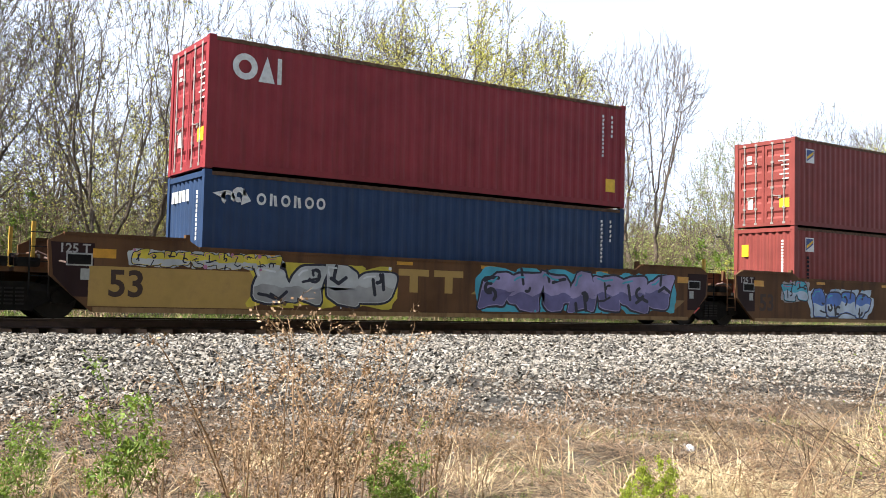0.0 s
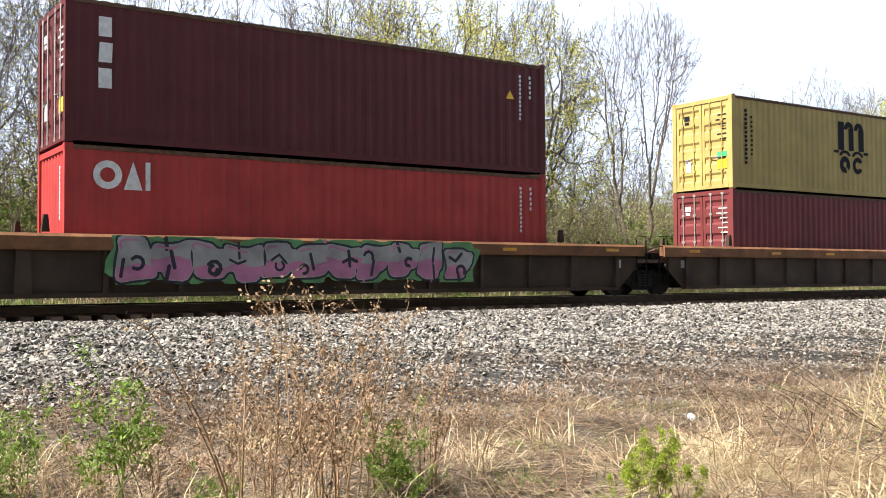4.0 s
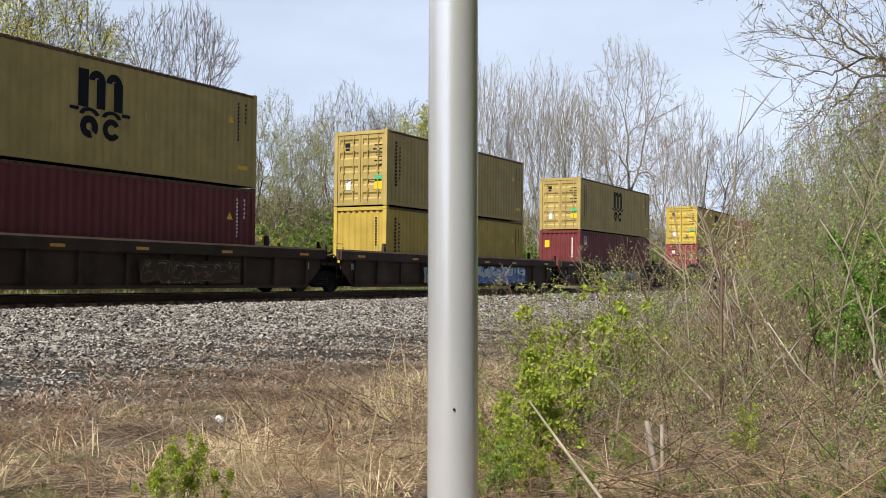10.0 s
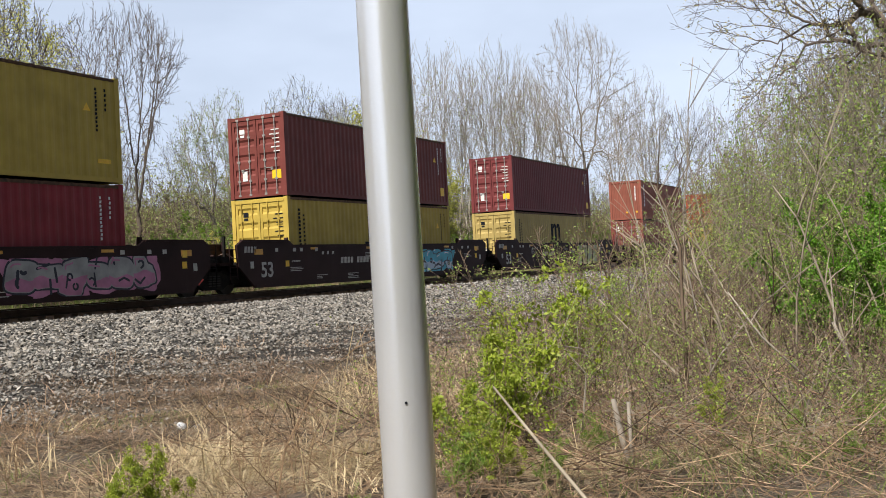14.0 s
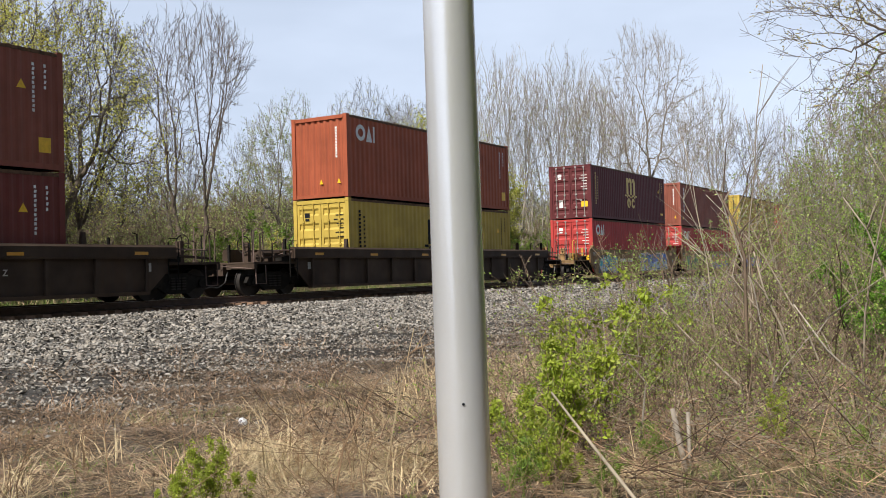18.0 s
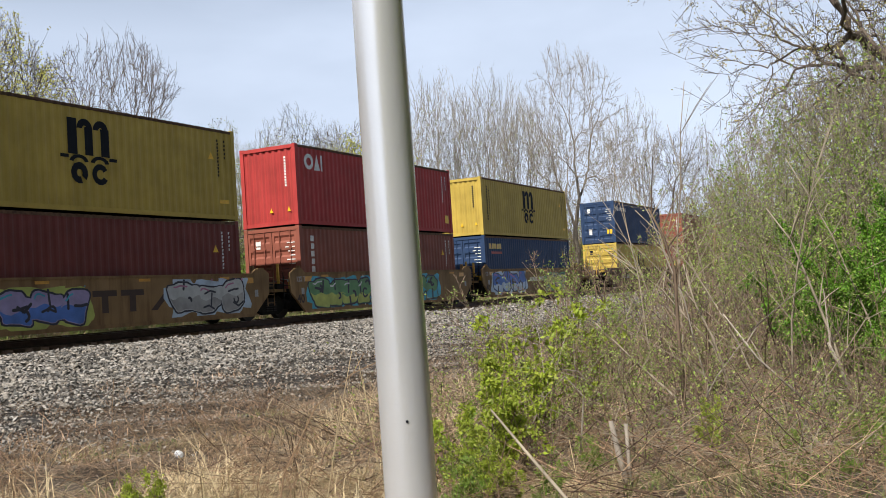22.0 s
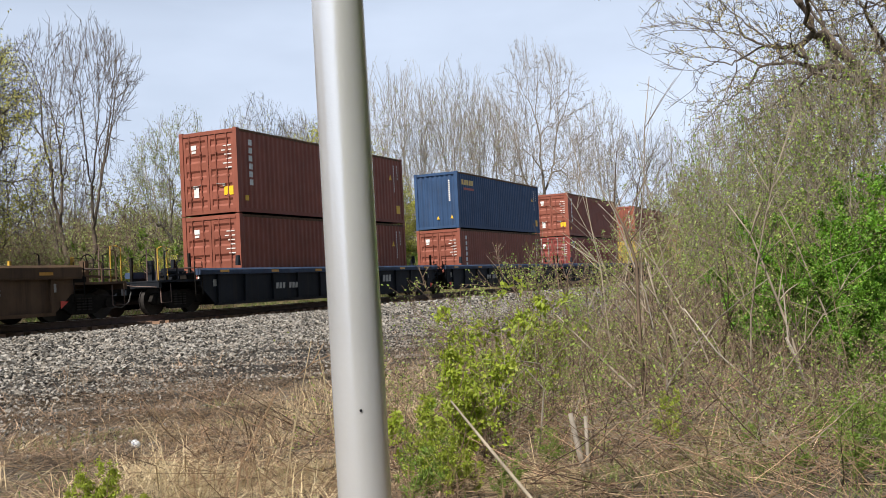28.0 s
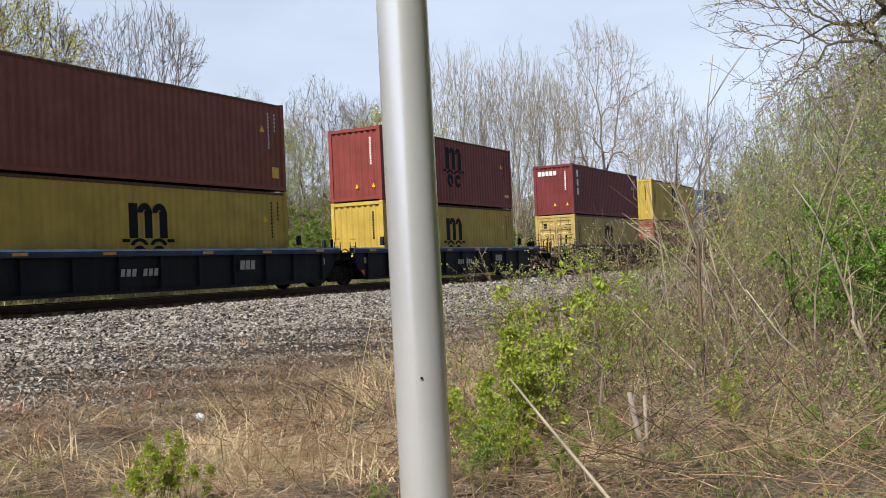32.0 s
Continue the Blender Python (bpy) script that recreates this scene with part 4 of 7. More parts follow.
            part("brake_hose", Build().tube([(s * (xe + 0.0), -0.35, 0.72), (s * (xe + 0.15), -0.38, 0.42), (s * (xe + 0.45), -0.36, 0.26), (s * (xe + 0.72), -0.32, 0.30)], 0.022, 6), M_HOSE, ob)
            truck(ob, s * (half + 0.05))
            for yy in (-1.32, -0.9):
                part("handrail", Build().tube([(s * (xe - 0.1), yy, deck), (s * (xe - 0.1), yy, deck + 0.95), (s * (xe - 0.25), yy, deck + 1.0), (s * (xe - 0.5), yy, deck + 1.0), (s * (xe - 0.52), yy, deck)], 0.02, 6), M_RAILY if kind in ("ttx", "tan", "navy") and yy < -1 else M_PLAT, ob, "bent steel handrail")
            part("brake_stand", Build().box(*X(xe - 0.75, xe - 0.62), -0.62, -0.40, deck, deck + 0.62), body, ob)
            hb = Build()
            ring = [(s * (xe - 0.56), -0.51 + 0.26 * math.cos(a), deck + 0.55 + 0.26 * math.sin(a)) for a in [2 * math.pi * k / 14 for k in range(15)]]
            part("brake_wheel", hb.tube(ring, 0.016, 5).tube([ring[0], ring[7]], 0.012, 4).tube([ring[3], ring[10]], 0.012, 4), M_BLACK, ob, "round hand-brake wheel")
            part("brake_cylinder", Build().tube([(s * (half - 0.5), -0.75, deck + 0.26), (s * (half + 0.35), -0.75, deck + 0.26)], [0.12, 0.12], 12), body, ob)
            for px, py, ph in ((0.35, -1.36, 0.85), (0.9, -1.36, 0.55), (0.6, 1.3, 0.9)):      # uncoupling and grab-iron posts
                part("grab_post", Build().tube([(s * (xe - px), py, deck - 0.06), (s * (xe - px), py, deck + ph), (s * (xe - px - 0.16), py, deck + ph + 0.04)], 0.024, 5), plat if py < 0 else M_BLACK, ob)
            part("cross_pipe", Build().tube([(s * (xe - 0.2), -1.30, deck + 0.10), (s * (xe - 1.2), -1.30, deck + 0.16), (s * (w - 0.1), -1.28, deck + 0.20)], 0.035, 6), plat, ob, "dusty brake pipe along the deck")
            part("cross_pipe", Build().tube([(s * (xe - 0.4), -1.32, deck + 0.34), (s * (w + 0.2), -1.32, deck + 0.36)], 0.022, 5), M_PLAT, ob)
            part("cut_lever", Build().tube([(s * (xe + 0.04), -1.38, deck - 0.20), (s * (xe + 0.06), -0.5, deck - 0.14), (s * (xe + 0.3), -0.2, deck - 0.08)], 0.014, 5), M_PLAT, ob)
            part("step", Build().tube([(s * (xe - 0.1), -1.38, deck - 0.1), (s * (xe - 0.1), -1.40, 0.36), (s * (xe - 0.55), -1.40, 0.36), (s * (xe - 0.55), -1.38, deck - 0.1)], 0.018, 5), M_PLAT, ob)
        # clutter of valves, pipes, posts and ladders on the platforms
        lad = Build()
        xl = s * (w + 0.12)
        for dx in (-0.18, 0.18):
            lad.tube([(xl + dx, -1.44, 0.45), (xl + dx, -1.44, deck + 0.55)], 0.017, 5)
        for k in range(5):
            lad.tube([(xl - 0.18, -1.44, 0.55 + k * 0.28), (xl + 0.18, -1.44, 0.55 + k * 0.28)], 0.012, 5)
        for k in range(4):                        # loose rods, valves and pipes
            xa, ya = w - 0.3 + rng.uniform(0, 0.9), rng.uniform(-1.2, 0.8)
            part("brake_rod", Build().tube([(s * xa, ya, deck + rng.uniform(0.05, 0.3)), (s * (xa + rng.uniform(-0.3, 0.3)), ya + rng.uniform(-0.4, 0.4), deck + rng.uniform(0.1, 0.5)), (s * (xa + rng.uniform(-0.4, 0.4)), ya + rng.uniform(-0.5, 0.5), deck + rng.uniform(0.02, 0.4))], 0.02, 5), rng.choice((M_BLACK, M_PLAT, M_RIB)), ob)
        part("valve_box", Build().box(*X(w + 0.1, w + 0.5), -1.32, -1.02, deck, deck + 0.18, 0.02), M_BLACK, ob)
        part("air_reservoir", Build().tube([(s * (w - 0.1), -0.3, deck + 0.16), (s * (w + 0.45), -0.3, deck + 0.16)], 0.13, 12), M_BLACK, ob)
        part("ladder", lad, M_BLACK if rng.random() < 0.5 else plat, ob)
        part("valve_box", Build().box(*X(w + 0.05, w + 0.42), -0.9, -0.5, deck, deck + 0.26, 0.03), plat, ob)
        part("valve_box", Build().box(*X(w - 0.25, w + 0.02), -0.1, 0.5, deck, deck + 0.34, 0.03), plat, ob)
        part("brake_pipe", Build().tube([(s * (w - 0.35), -1.05, deck + 0.12), (s * (w + 0.1), -1.1, deck + 0.3), (s * (w + 0.3), -0.7, deck + 0.16), (s * (half - 0.1), -0.6, deck + 0.22)], 0.028, 6), M_PLAT, ob)
        for k, yy in enumerate((-1.15, 1.2)):
            if rng.random() < 0.75:
                hgt = rng.uniform(0.6, 1.0)
                part("post", Build().box(*X(w + 0.16, w + 0.23), yy - 0.04, yy + 0.04, deck, deck + hgt), M_RAILY if (kind in ("ttx", "tan") or (k and kind == "aok")) else M_BLACK, ob)
        # bright sheeting strips, test plates
        part("reflector", Build().box(*X(w - 1.30, w - 0.85), ysd - 0.004, ysd - 0.001, 1.22, 1.40 if smooth else 1.30), mat("reflector_amber", (0.62, 0.30, 0.03), 0.4, vary=0.15, scale=9), ob)
        part("stencil_plate", Build().box(*X(w - 0.80, w - 0.63), ysd + (0 if smooth else 0.14) - 0.004, ysd + (0 if smooth else 0.14) - 0.001, 0.78, 1.0), M_GREY, ob)
        if rng.random() < 0.4:
            part("reflector_red", Build().prism([(s * (w - 0.55), 0.34), (s * (w - 0.30), 0.52), (s * (w - 0.55), 0.55)], -1.46, -1.45), M_REDREF, ob)
    for k in range(4):
        x = -4.8 + 3.2 * k + rng.uniform(-0.4, 0.4)
        part("reflector", Build().box(x - 0.22, x + 0.22, ysd - 0.004, ysd - 0.001, 1.36 if smooth else 1.20, 1.44 if smooth else 1.28), MATS["reflector_amber"], ob)
    if kind == "ttx" and half > 9:               # dark grimy end panels with plates, ochre corner brackets, an olive cover
        for s in (-1, 1):
            part("end_panel", Build().prism([(s * (w - 0.88), 0.45), (s * (w - 0.50), 0.45), (s * (w - 0.12), 0.86), (s * (w - 0.06), 1.50), (s * (w - 0.88), 1.50)], ysd - 0.0014, ysd - 0.0002), M_AOK, ob, "dark grime-blackened end panel")
            if s > 0:
                part("corner_bracket", Build().prism([(w - 1.62, 0.30), (w - 0.98, 0.72), (w - 1.62, 0.72)], ysd - 0.0060, ysd - 0.003), M_TTX, ob)
            part("plate_frame", Build().box(*sorted((s * (w - 0.85), s * (w - 0.35))), ysd - 0.0065, ysd - 0.0045, 1.05, 1.30), M_GREY, ob)
            part("plate_field", Build().box(*sorted((s * (w - 0.82), s * (w - 0.38))), ysd - 0.0085, ysd - 0.0068, 1.08, 1.27), M_BLACK, ob)
    for m in marks:
        m(ob, ysd)
    if kind in ("bnsf", "aok"):
        m_stencils(seed)(ob, ysd)
    return ob


M_GREY = mat("stencil_grey", (0.36, 0.36, 0.34), 0.6, vary=0.2, scale=10)
M_FADEW = mat("faded_white_paint", (0.40, 0.38, 0.36), 0.65, vary=0.3, scale=8)
M_DARKL = mat("dark_brown_lettering", (0.045, 0.022, 0.014), 0.65)


def m_num(text, x, z, size=0.46, col=None):
    return lambda ob, y: side_letters(ob, text, x, z, size, col or M_FADEW, y - 0.002, "painted well-length number")


def m_bars(x, z, n, w=0.13, h=0.22, gap=0.05, col=None, sl=0.03):
    """A number or mark that is not to be read: a row of plain bars."""
    def go(ob, y):
        b = Build()
        for i in range(n):
            if i != n // 2 or n < 7:
                b.prism(rect(x + i * (w + gap), x + i * (w + gap) + w, z, z + h, sl), y - 0.004, y - 0.001)
        tagged(part("stencilled_number", b, col or M_FADEW, ob), kind="stuff")
    return go


def m_panel(x0, x1, z0, z1, col):
    return lambda ob, y: part("painted_panel", Build().box(x0, x1, y - 0.002, y, z0, z1), col, ob, "faded painted panel")


def m_graf(x0, x1, z0, z1, cols, seed):
    return lambda ob, y: graffiti(ob, x0, x1, z0, z1, cols, seed, y - 0.004)


def m_blocks(x, z, h, col):
    """Three broad block shapes side by side, as of a painted owner's mark."""
    def go(ob, y):
        b = Build()
        for i in range(2):
            xx = x + i * 1.0
            b.box(xx, xx + 0.85, y - 0.004, y - 0.002, z + h - 0.16, z + h).box(xx + 0.31, xx + 0.54, y - 0.004, y - 0.002, z, z + h - 0.16)
        xx = x + 2.1
        b.prism([(xx, z), (xx + 0.25, z), (xx + 0.95, z + h), (xx + 0.7, z + h)], y - 0.004, y - 0.002)
        part("owner_mark", b, col, ob)
    return go


M_PALEY = mat("pale_ochre_panel", (0.43, 0.27, 0.07), 0.6, vary=0.2, scale=2, dirt=(0.16, 0.09, 0.04), dirt_amt=0.6, dscale=2)
std53 = [m_num("53", -7.75, 0.70, 0.68), m_bars(-8.9, 1.28, 4, 0.11, 0.2)]
def m_stencils(seed):
    """Rows of tiny stencilled lines and small plates low on a smooth side."""
    rq = random.Random(seed)

    def go(ob, y):
        b, q = Build(), Build()
        for k in range(9):
            x, z = -6.3 + k * 1.6 + rq.uniform(-0.4, 0.4), rq.choice((0.45, 0.75, 1.05, 1.2))
            for r in range(rq.randint(2, 5)):
                b.box(x, x + rq.uniform(0.3, 0.8), y - 0.004, y - 0.002, z - r * 0.055, z - r * 0.055 + 0.022)
        for x in (-7.3, -6.3, -5.9, -5.0, 5.6, 6.6, 7.2):
            b.box(x, x + 0.16, y - 0.0042, y - 0.002, 1.30, 1.42)
        for x, z in ((8.0, 1.18), (7.98, 0.86), (-6.75, 0.8)):
            q.box(x, x + 0.2, y - 0.005, y - 0.002, z, z + 0.2)
        tagged(part("stencilling", b, M_FADEW, ob), kind="stuff")
        part("consolidated_plate", q, M_SIGNY, ob)
    return go


small = [m_bars(-6.4, 0.95, 5, 0.07, 0.05, 0.03), m_bars(2.8, 0.9, 6, 0.08, 0.06, 0.03), m_bars(5.3, 1.1, 5, 0.1, 0.05, 0.04), m_bars(-4.6, 1.18, 3, 0.12, 0.11, 0.2)]

# kind, half length, left end, right end, load's left edge at t = 0, marks, (upper), (lower); a load: colour, end, mark, label
Y53 = 9.825
BR, YW = "oxide-brown corrugated steel shipping container", "yellow corrugated steel shipping container"
CARS = [
    ("ttx", Y53, "art", "art", -12.43, [], (P_BROWN, "D", "placard", BR), (P_BROWN, "C", "plain", BR)),
    ("ttx", Y53, "art", "art", 7.22, [m_panel(-8.46, -5.0, 0.27, 1.06, M_PALEY), m_num("53", -7.72, 0.70, 0.74, M_DARKL), m_num("125 T", -8.74, 1.38, 0.25), m_graf(-5.0, -1.6, 0.30, 1.30, (G_SILVER, G_YEL, G_BLK), 3), m_blocks(-1.4, 0.72, 0.55, M_PALEY), m_graf(1.0, 7.7, 0.30, 1.44, (G_LILAC, G_CYAN, G_INDIGO), 4), m_graf(-7.6, -4.4, 1.08, 1.44, (G_YEL, G_SILVER, G_BLK), 5)],
     (P_RED, "D", "cai", "brick-red corrugated steel shipping container with white emblem"), (P_BLUE, "C", "dragon", "dark blue corrugated shipping container with white emblem")),
    ("ttx", Y53, "art", "cpl", 26.91, [m_num("53", -7.80, 0.70, 0.72, M_DARKL), m_num("125 T", -8.74, 1.38, 0.25), m_graf(-5.6, -2.5, 0.28, 1.25, (G_BLUE, G_PALE, G_PINK), 7), m_graf(-7.0, -5.8, 0.75, 1.45, (G_CYAN, G_GREY, G_BLK), 8), m_bars(2.4, 0.66, 11, 0.17, 0.24, 0.06, M_WHITE)],
     (P_BRICK, "D", "placard", "dull red corrugated shipping container with square placard"), (P_BRICK, "C", "placard_wave", "dull red corrugated shipping container with black emblem")),
    ("ribo", Y53, "cpl", "art", 50.77, [m_bars(-6.0, 0.6, 5, 0.1, 0.2)],
     (P_BROWN, "C", "column", "brown corrugated shipping container with a white vertical mark"), (P_YEL, "C", "wave_low", YW + " with black emblem")),
    ("ribo", Y53, "art", "art", 70.66, [m_graf(-5.2, 3.4, 0.42, 1.4, (G_GREY, G_GREEN, G_PINK), 11), m_num("125 T", -8.6, 0.62, 0.26)],
     (P_PLUM, "D", "tall3", "dark maroon shipping container with white vertical mark"), (P_BRIGHT, "C", "cai", "red corrugated shipping container with white emblem")),
    ("ribo", Y53, "art", "cpl", 90.26, [m_num("53", 5.6, 0.6, 0.42)],
     (P_YEL, "D", "wave", YW + " with black emblem"), (P_MAROON, "D", "plain", "maroon corrugated shipping container")),
    ("bnsf", Y53, "cpl", "art", 114.05, std53 + small + [m_bars(1.5, 0.55, 10, 0.14, 0.2, 0.06), m_graf(-3.4, 1.2, 0.35, 1.2, (M_BNSF, G_GREY, G_BLK), 13)],
     (P_YEL, "D", "wave", YW + " with black emblem"), (P_MAROON, "C", "placard", "maroon corrugated shipping container with square placard")),
    ("bnsf", Y53, "art", "art", 133.68, std53 + small + [m_bars(0.0, 0.62, 4, 0.42, 0.3, 0.1, M_FADEW, 0.15), m_num("C", -2.0, 1.0, 0.3)],
     (P_RED, "D", "cai", "red corrugated shipping container with white emblem"), (P_YEL, "D", "wave_low", YW + " with black emblem")),
    ("bnsf", Y53, "art", "cpl", 153.32, std53 + small + [m_bars(-4.6, 0.8, 10, 0.14, 0.22, 0.06), m_bars(2.2, 0.5, 4, 0.5, 0.32, 0.12, M_FADEW, 0.18)],
     (P_YEL, "D", "wave", YW + " with black emblem"), (P_YEL, "D", "wave_low", YW + " with black emblem")),
    ("rib", Y53, "cpl", "art", 177.03, [m_graf(1.2, 5.0, 0.3, 0.95, (M_RIB, G_GREEN, G_GREY), 15)],
     (P_YEL, "D", "wave", YW + " with black emblem"), (P_MAROON, "C", "tall3c", "maroon shipping container with white marks")),
    ("rib", Y53, "art", "art", 196.70, [m_graf(-0.6, 5.6, 0.28, 1.05, (G_PALE, G_BLUE, G_BLK), 16), m_graf(-3.6, -2.2, 0.3, 1.0, (G_GREEN, G_GREY, G_BLK), 17)],
     (P_YEL, "D", "wave", YW + " with black emblem"), (P_LEMON, "C", "wave_low", YW + " with black emblem")),
    ("rib", Y53, "art", "cpl", 216.30, [m_graf(-3.4, 2.7, 0.28, 1.02, (G_GREY, G_BLK, G_BLK), 18), m_num("125 T", -8.6, 0.62, 0.26)],
     (P_YEL, "D", "wave", YW + " with black emblem"), (P_MAROON, "C", "placard", "maroon corrugated shipping container with square placard")),
    ("aok", Y53, "cpl", "art", 240.12, std53 + small + [m_bars(-3.2, 0.85, 9, 0.15, 0.2, 0.06), m_num("A", 0.6, 0.85, 0.24), m_graf(2.0, 6.8, 0.26, 1.25, (G_GREY, G_PINK, G_BLK), 20)],
     (P_LEMON, "D", "wave", YW + " with black emblem"), (P_RED, "D", "cai", "red corrugated shipping container with white emblem")),
    ("aok", Y53, "art", "art", 259.84, std53 + small + [m_bars(-3.4, 0.85, 9, 0.16, 0.22, 0.06), m_num("C", -0.2, 0.85, 0.24), m_graf(1.6, 5.6, 0.35, 1.3, (G_CYAN, G_CYAN, G_BLK), 21)],
     (P_BROWN, "D", "plain", BR), (P_LEMON, "D", "wave_low", YW + " with black emblem")),
    ("aok", Y53, "art", "cpl", 279.51, std53 + small + [m_bars(-3.2, 0.85, 9, 0.15, 0.2, 0.06), m_bars(2.4, 0.22, 4, 0.72, 1.15, 0.2, mat("spray_chrome_green", (0.36, 0.38, 0.20), 0.5, vary=0.3, scale=2), 0.25)],
     (P_MAROON, "D", "plain", "maroon corrugated shipping container"), (P_YEL, "D", "wave_low", YW + " with black emblem")),
    ("rib", Y53, "cpl", "cpl", 303.39, [m_bars(-5.9, 0.72, 10, 0.15, 0.22, 0.06, M_WHITE), m_bars(2.2, 0.7, 6, 0.2, 0.3, 0.06), m_num("Z", 4.2, 0.8, 0.2)],
     (P_OX, "C", "column", "brown corrugated shipping container with a white vertical mark"), (P_BROWN, "D", "placard", "brown corrugated shipping container with square placard")),
    ("rib", Y53, "cpl", "cpl", 327.17, [],
     (P_ORANGE, "C", "cai", "faded orange-brown shipping container with white emblem"), (P_LEMON, "D", "wave_low", YW + " with black emblem")),
]
H40 = 7.765
T40 = [([m_graf(-5.9, -3.3, 0.25, 1.25, (G_CYAN, G_BLK, G_BLK), 30), m_bars(-2.9, 0.85, 10, 0.15, 0.2, 0.06, M_WHITE), m_graf(0.4, 5.2, 0.3, 1.4, (G_BLUE, G_SILVER, G_SILVER), 31)], (P_PLUM, "D", "wave_gold", "dark plum-brown shipping container with gold emblem"), (P_BRIGHT, "D", "cai", "bright red corrugated shipping container with white emblem")),
       ([m_graf(-5.9, -3.6, 0.25, 1.3, (G_GREEN, G_LIME, G_BLK), 32), m_blocks(-3.4, 0.55, 0.6, M_DARKL), m_graf(0.2, 4.2, 0.28, 1.3, (G_ORNG, G_BLUE, G_BLK), 33)], (P_OX, "C", "column", "brown corrugated shipping container with a white vertical mark"), (P_BRIGHT, "D", "cai", "red corrugated shipping container with white emblem")),
       ([m_graf(-5.9, -0.6, 0.25, 1.3, (G_LILAC, G_LIME, G_BLUE), 34), m_blocks(-0.4, 0.55, 0.6, M_DARKL), m_graf(2.6, 5.8, 0.3, 1.4, (G_SILVER, G_PALE, G_BLK), 35)], (P_LEMON, "C", "wave", YW + " with black emblem"), (P_BROWN, "D", "plain", BR)),
       ([m_graf(-5.9, -1.0, 0.25, 1.4, (G_GREEN, G_CYAN, G_LIME), 36), m_graf(-0.6, 3.6, 0.25, 1.4, (G_GREEN, G_BLK, G_CYAN), 37)], (P_BRIGHT, "C", "cai", "bright red corrugated shipping container with white emblem"), (P_OX, "D", "column", "brown corrugated shipping container with a white vertical mark")),
       ([m_graf(-5.9, -1.8, 0.25, 1.4, (G_BLUE, G_PALE, G_SILVER), 38), m_bars(-1.2, 0.85, 10, 0.16, 0.22, 0.06, M_WHITE), m_graf(1.2, 4.2, 0.25, 1.3, (G_LIME, G_GREEN, G_BLK), 39)], (P_LEMON, "C", "wave", YW + " with black emblem"), (P_BLUE, "D", "gold_row", "blue corrugated shipping container with gold mark"))]
for i, (s0, (mk, up, lo)) in enumerate(zip((349.01, 364.55, 380.06, 395.58, 411.17), T40)):
    CARS.append(("ttx", H40, "cpl" if i == 0 else "art", "cpl" if i == 4 else "art", s0, mk + [m_num("125 T", -6.55, 1.30, 0.24), m_num("40", -6.6, 0.62, 0.42, M_DARKL)], up, lo))
CARS += [
    ("tan", Y53, "cpl", "art", 432.97, [m_bars(-6.3, 0.75, 9, 0.16, 0.22, 0.06), m_num("53", 6.9, 0.6, 0.4)], (P_BLUE, "D", "dragon_w", "dark blue corrugated shipping container with white emblem"), (P_LEMON, "D", "wave_low", YW + " with black emblem")),
    ("tan", Y53, "art", "art", 452.62, [m_num("125 T", -8.4, 0.65, 0.28)], (P_OX, "C", "column_dark", "faded brown shipping container with a dark lettered strip"), (P_MAROON, "C", "wave_maroon", "maroon corrugated shipping container with pale emblem")),
    ("tan", Y53, "art", "cpl", 472.34, [m_bars(2.0, 0.8, 9, 0.16, 0.22, 0.06), m_num("53", 6.6, 0.8, 0.3)], (P_ORANGE, "C", "plain", "orange-red corrugated shipping container"), (P_LEMON, "C", "wave_low", YW + " with black emblem")),
]
H48 = 9.08
N48 = [((P_OX, "D", "column", "brown corrugated shipping container with a white vertical mark"), (P_OX, "D", "plain", BR)),
       ((P_STEEL, "C", "gold_row", "steel-blue corrugated shipping container with gold mark"), (P_OX, "D", "column", "brown corrugated shipping container with a white vertical mark")),
       ((P_OX, "D", "column", "brown corrugated shipping container with a white vertical mark"), (P_BRICK, "D", "placard", "dull red corrugated shipping container with square placard")),
       ((P_OX, "C", "plain", BR), (P_LEMON, "D", "wave_low", YW + " with black emblem")),
       ((P_BRICK, "C", "wave_dark", "red corrugated shipping container with dark emblem"), (P_LEMON, "C", "wave_low", YW + " with black emblem"))]
for i, (s0, (up, lo)) in enumerate(zip((495.27, 513.49, 531.61, 549.71, 567.94), N48)):
    CARS.append(("navy", H48, "cpl" if i == 0 else "art", "cpl" if i == 4 else "art", s0, [m_bars(-4.6 + i, 0.62, 7, 0.14, 0.2, 0.06, M_GREY), m_bars(3.2, 0.7, 3, 0.2, 0.28, 0.05, M_GREY)], up, lo))
E40 = [((P_MAROON, "C", "tall3c", "maroon shipping container with white marks"), (P_YEL, "D", "wave_low", YW + " with black emblem")),
       ((P_LEMON, "C", "wave", YW + " with black emblem"), (P_OX, "D", "plain", BR)),
       ((P_STEEL, "D", "plain", "steel-blue corrugated shipping container"), (P_BLUE, "D", "plain", "dark blue corrugated shipping container")),
       ((P_LEMON, "C", "wave", YW + " with black emblem"), (P_BROWN, "D", "plain", BR)),
       ((P_OX, "C", "plain", BR), (P_BROWN, "D", "plain", BR))]
for i, (s0, (up, lo)) in enumerate(zip((588.67, 604.25, 619.80, 635.35, 650.9), E40)):
    CARS.append(("rib", H40, "cpl" if i == 0 else "art", "cpl" if i == 4 else "art", s0, [], up, lo))

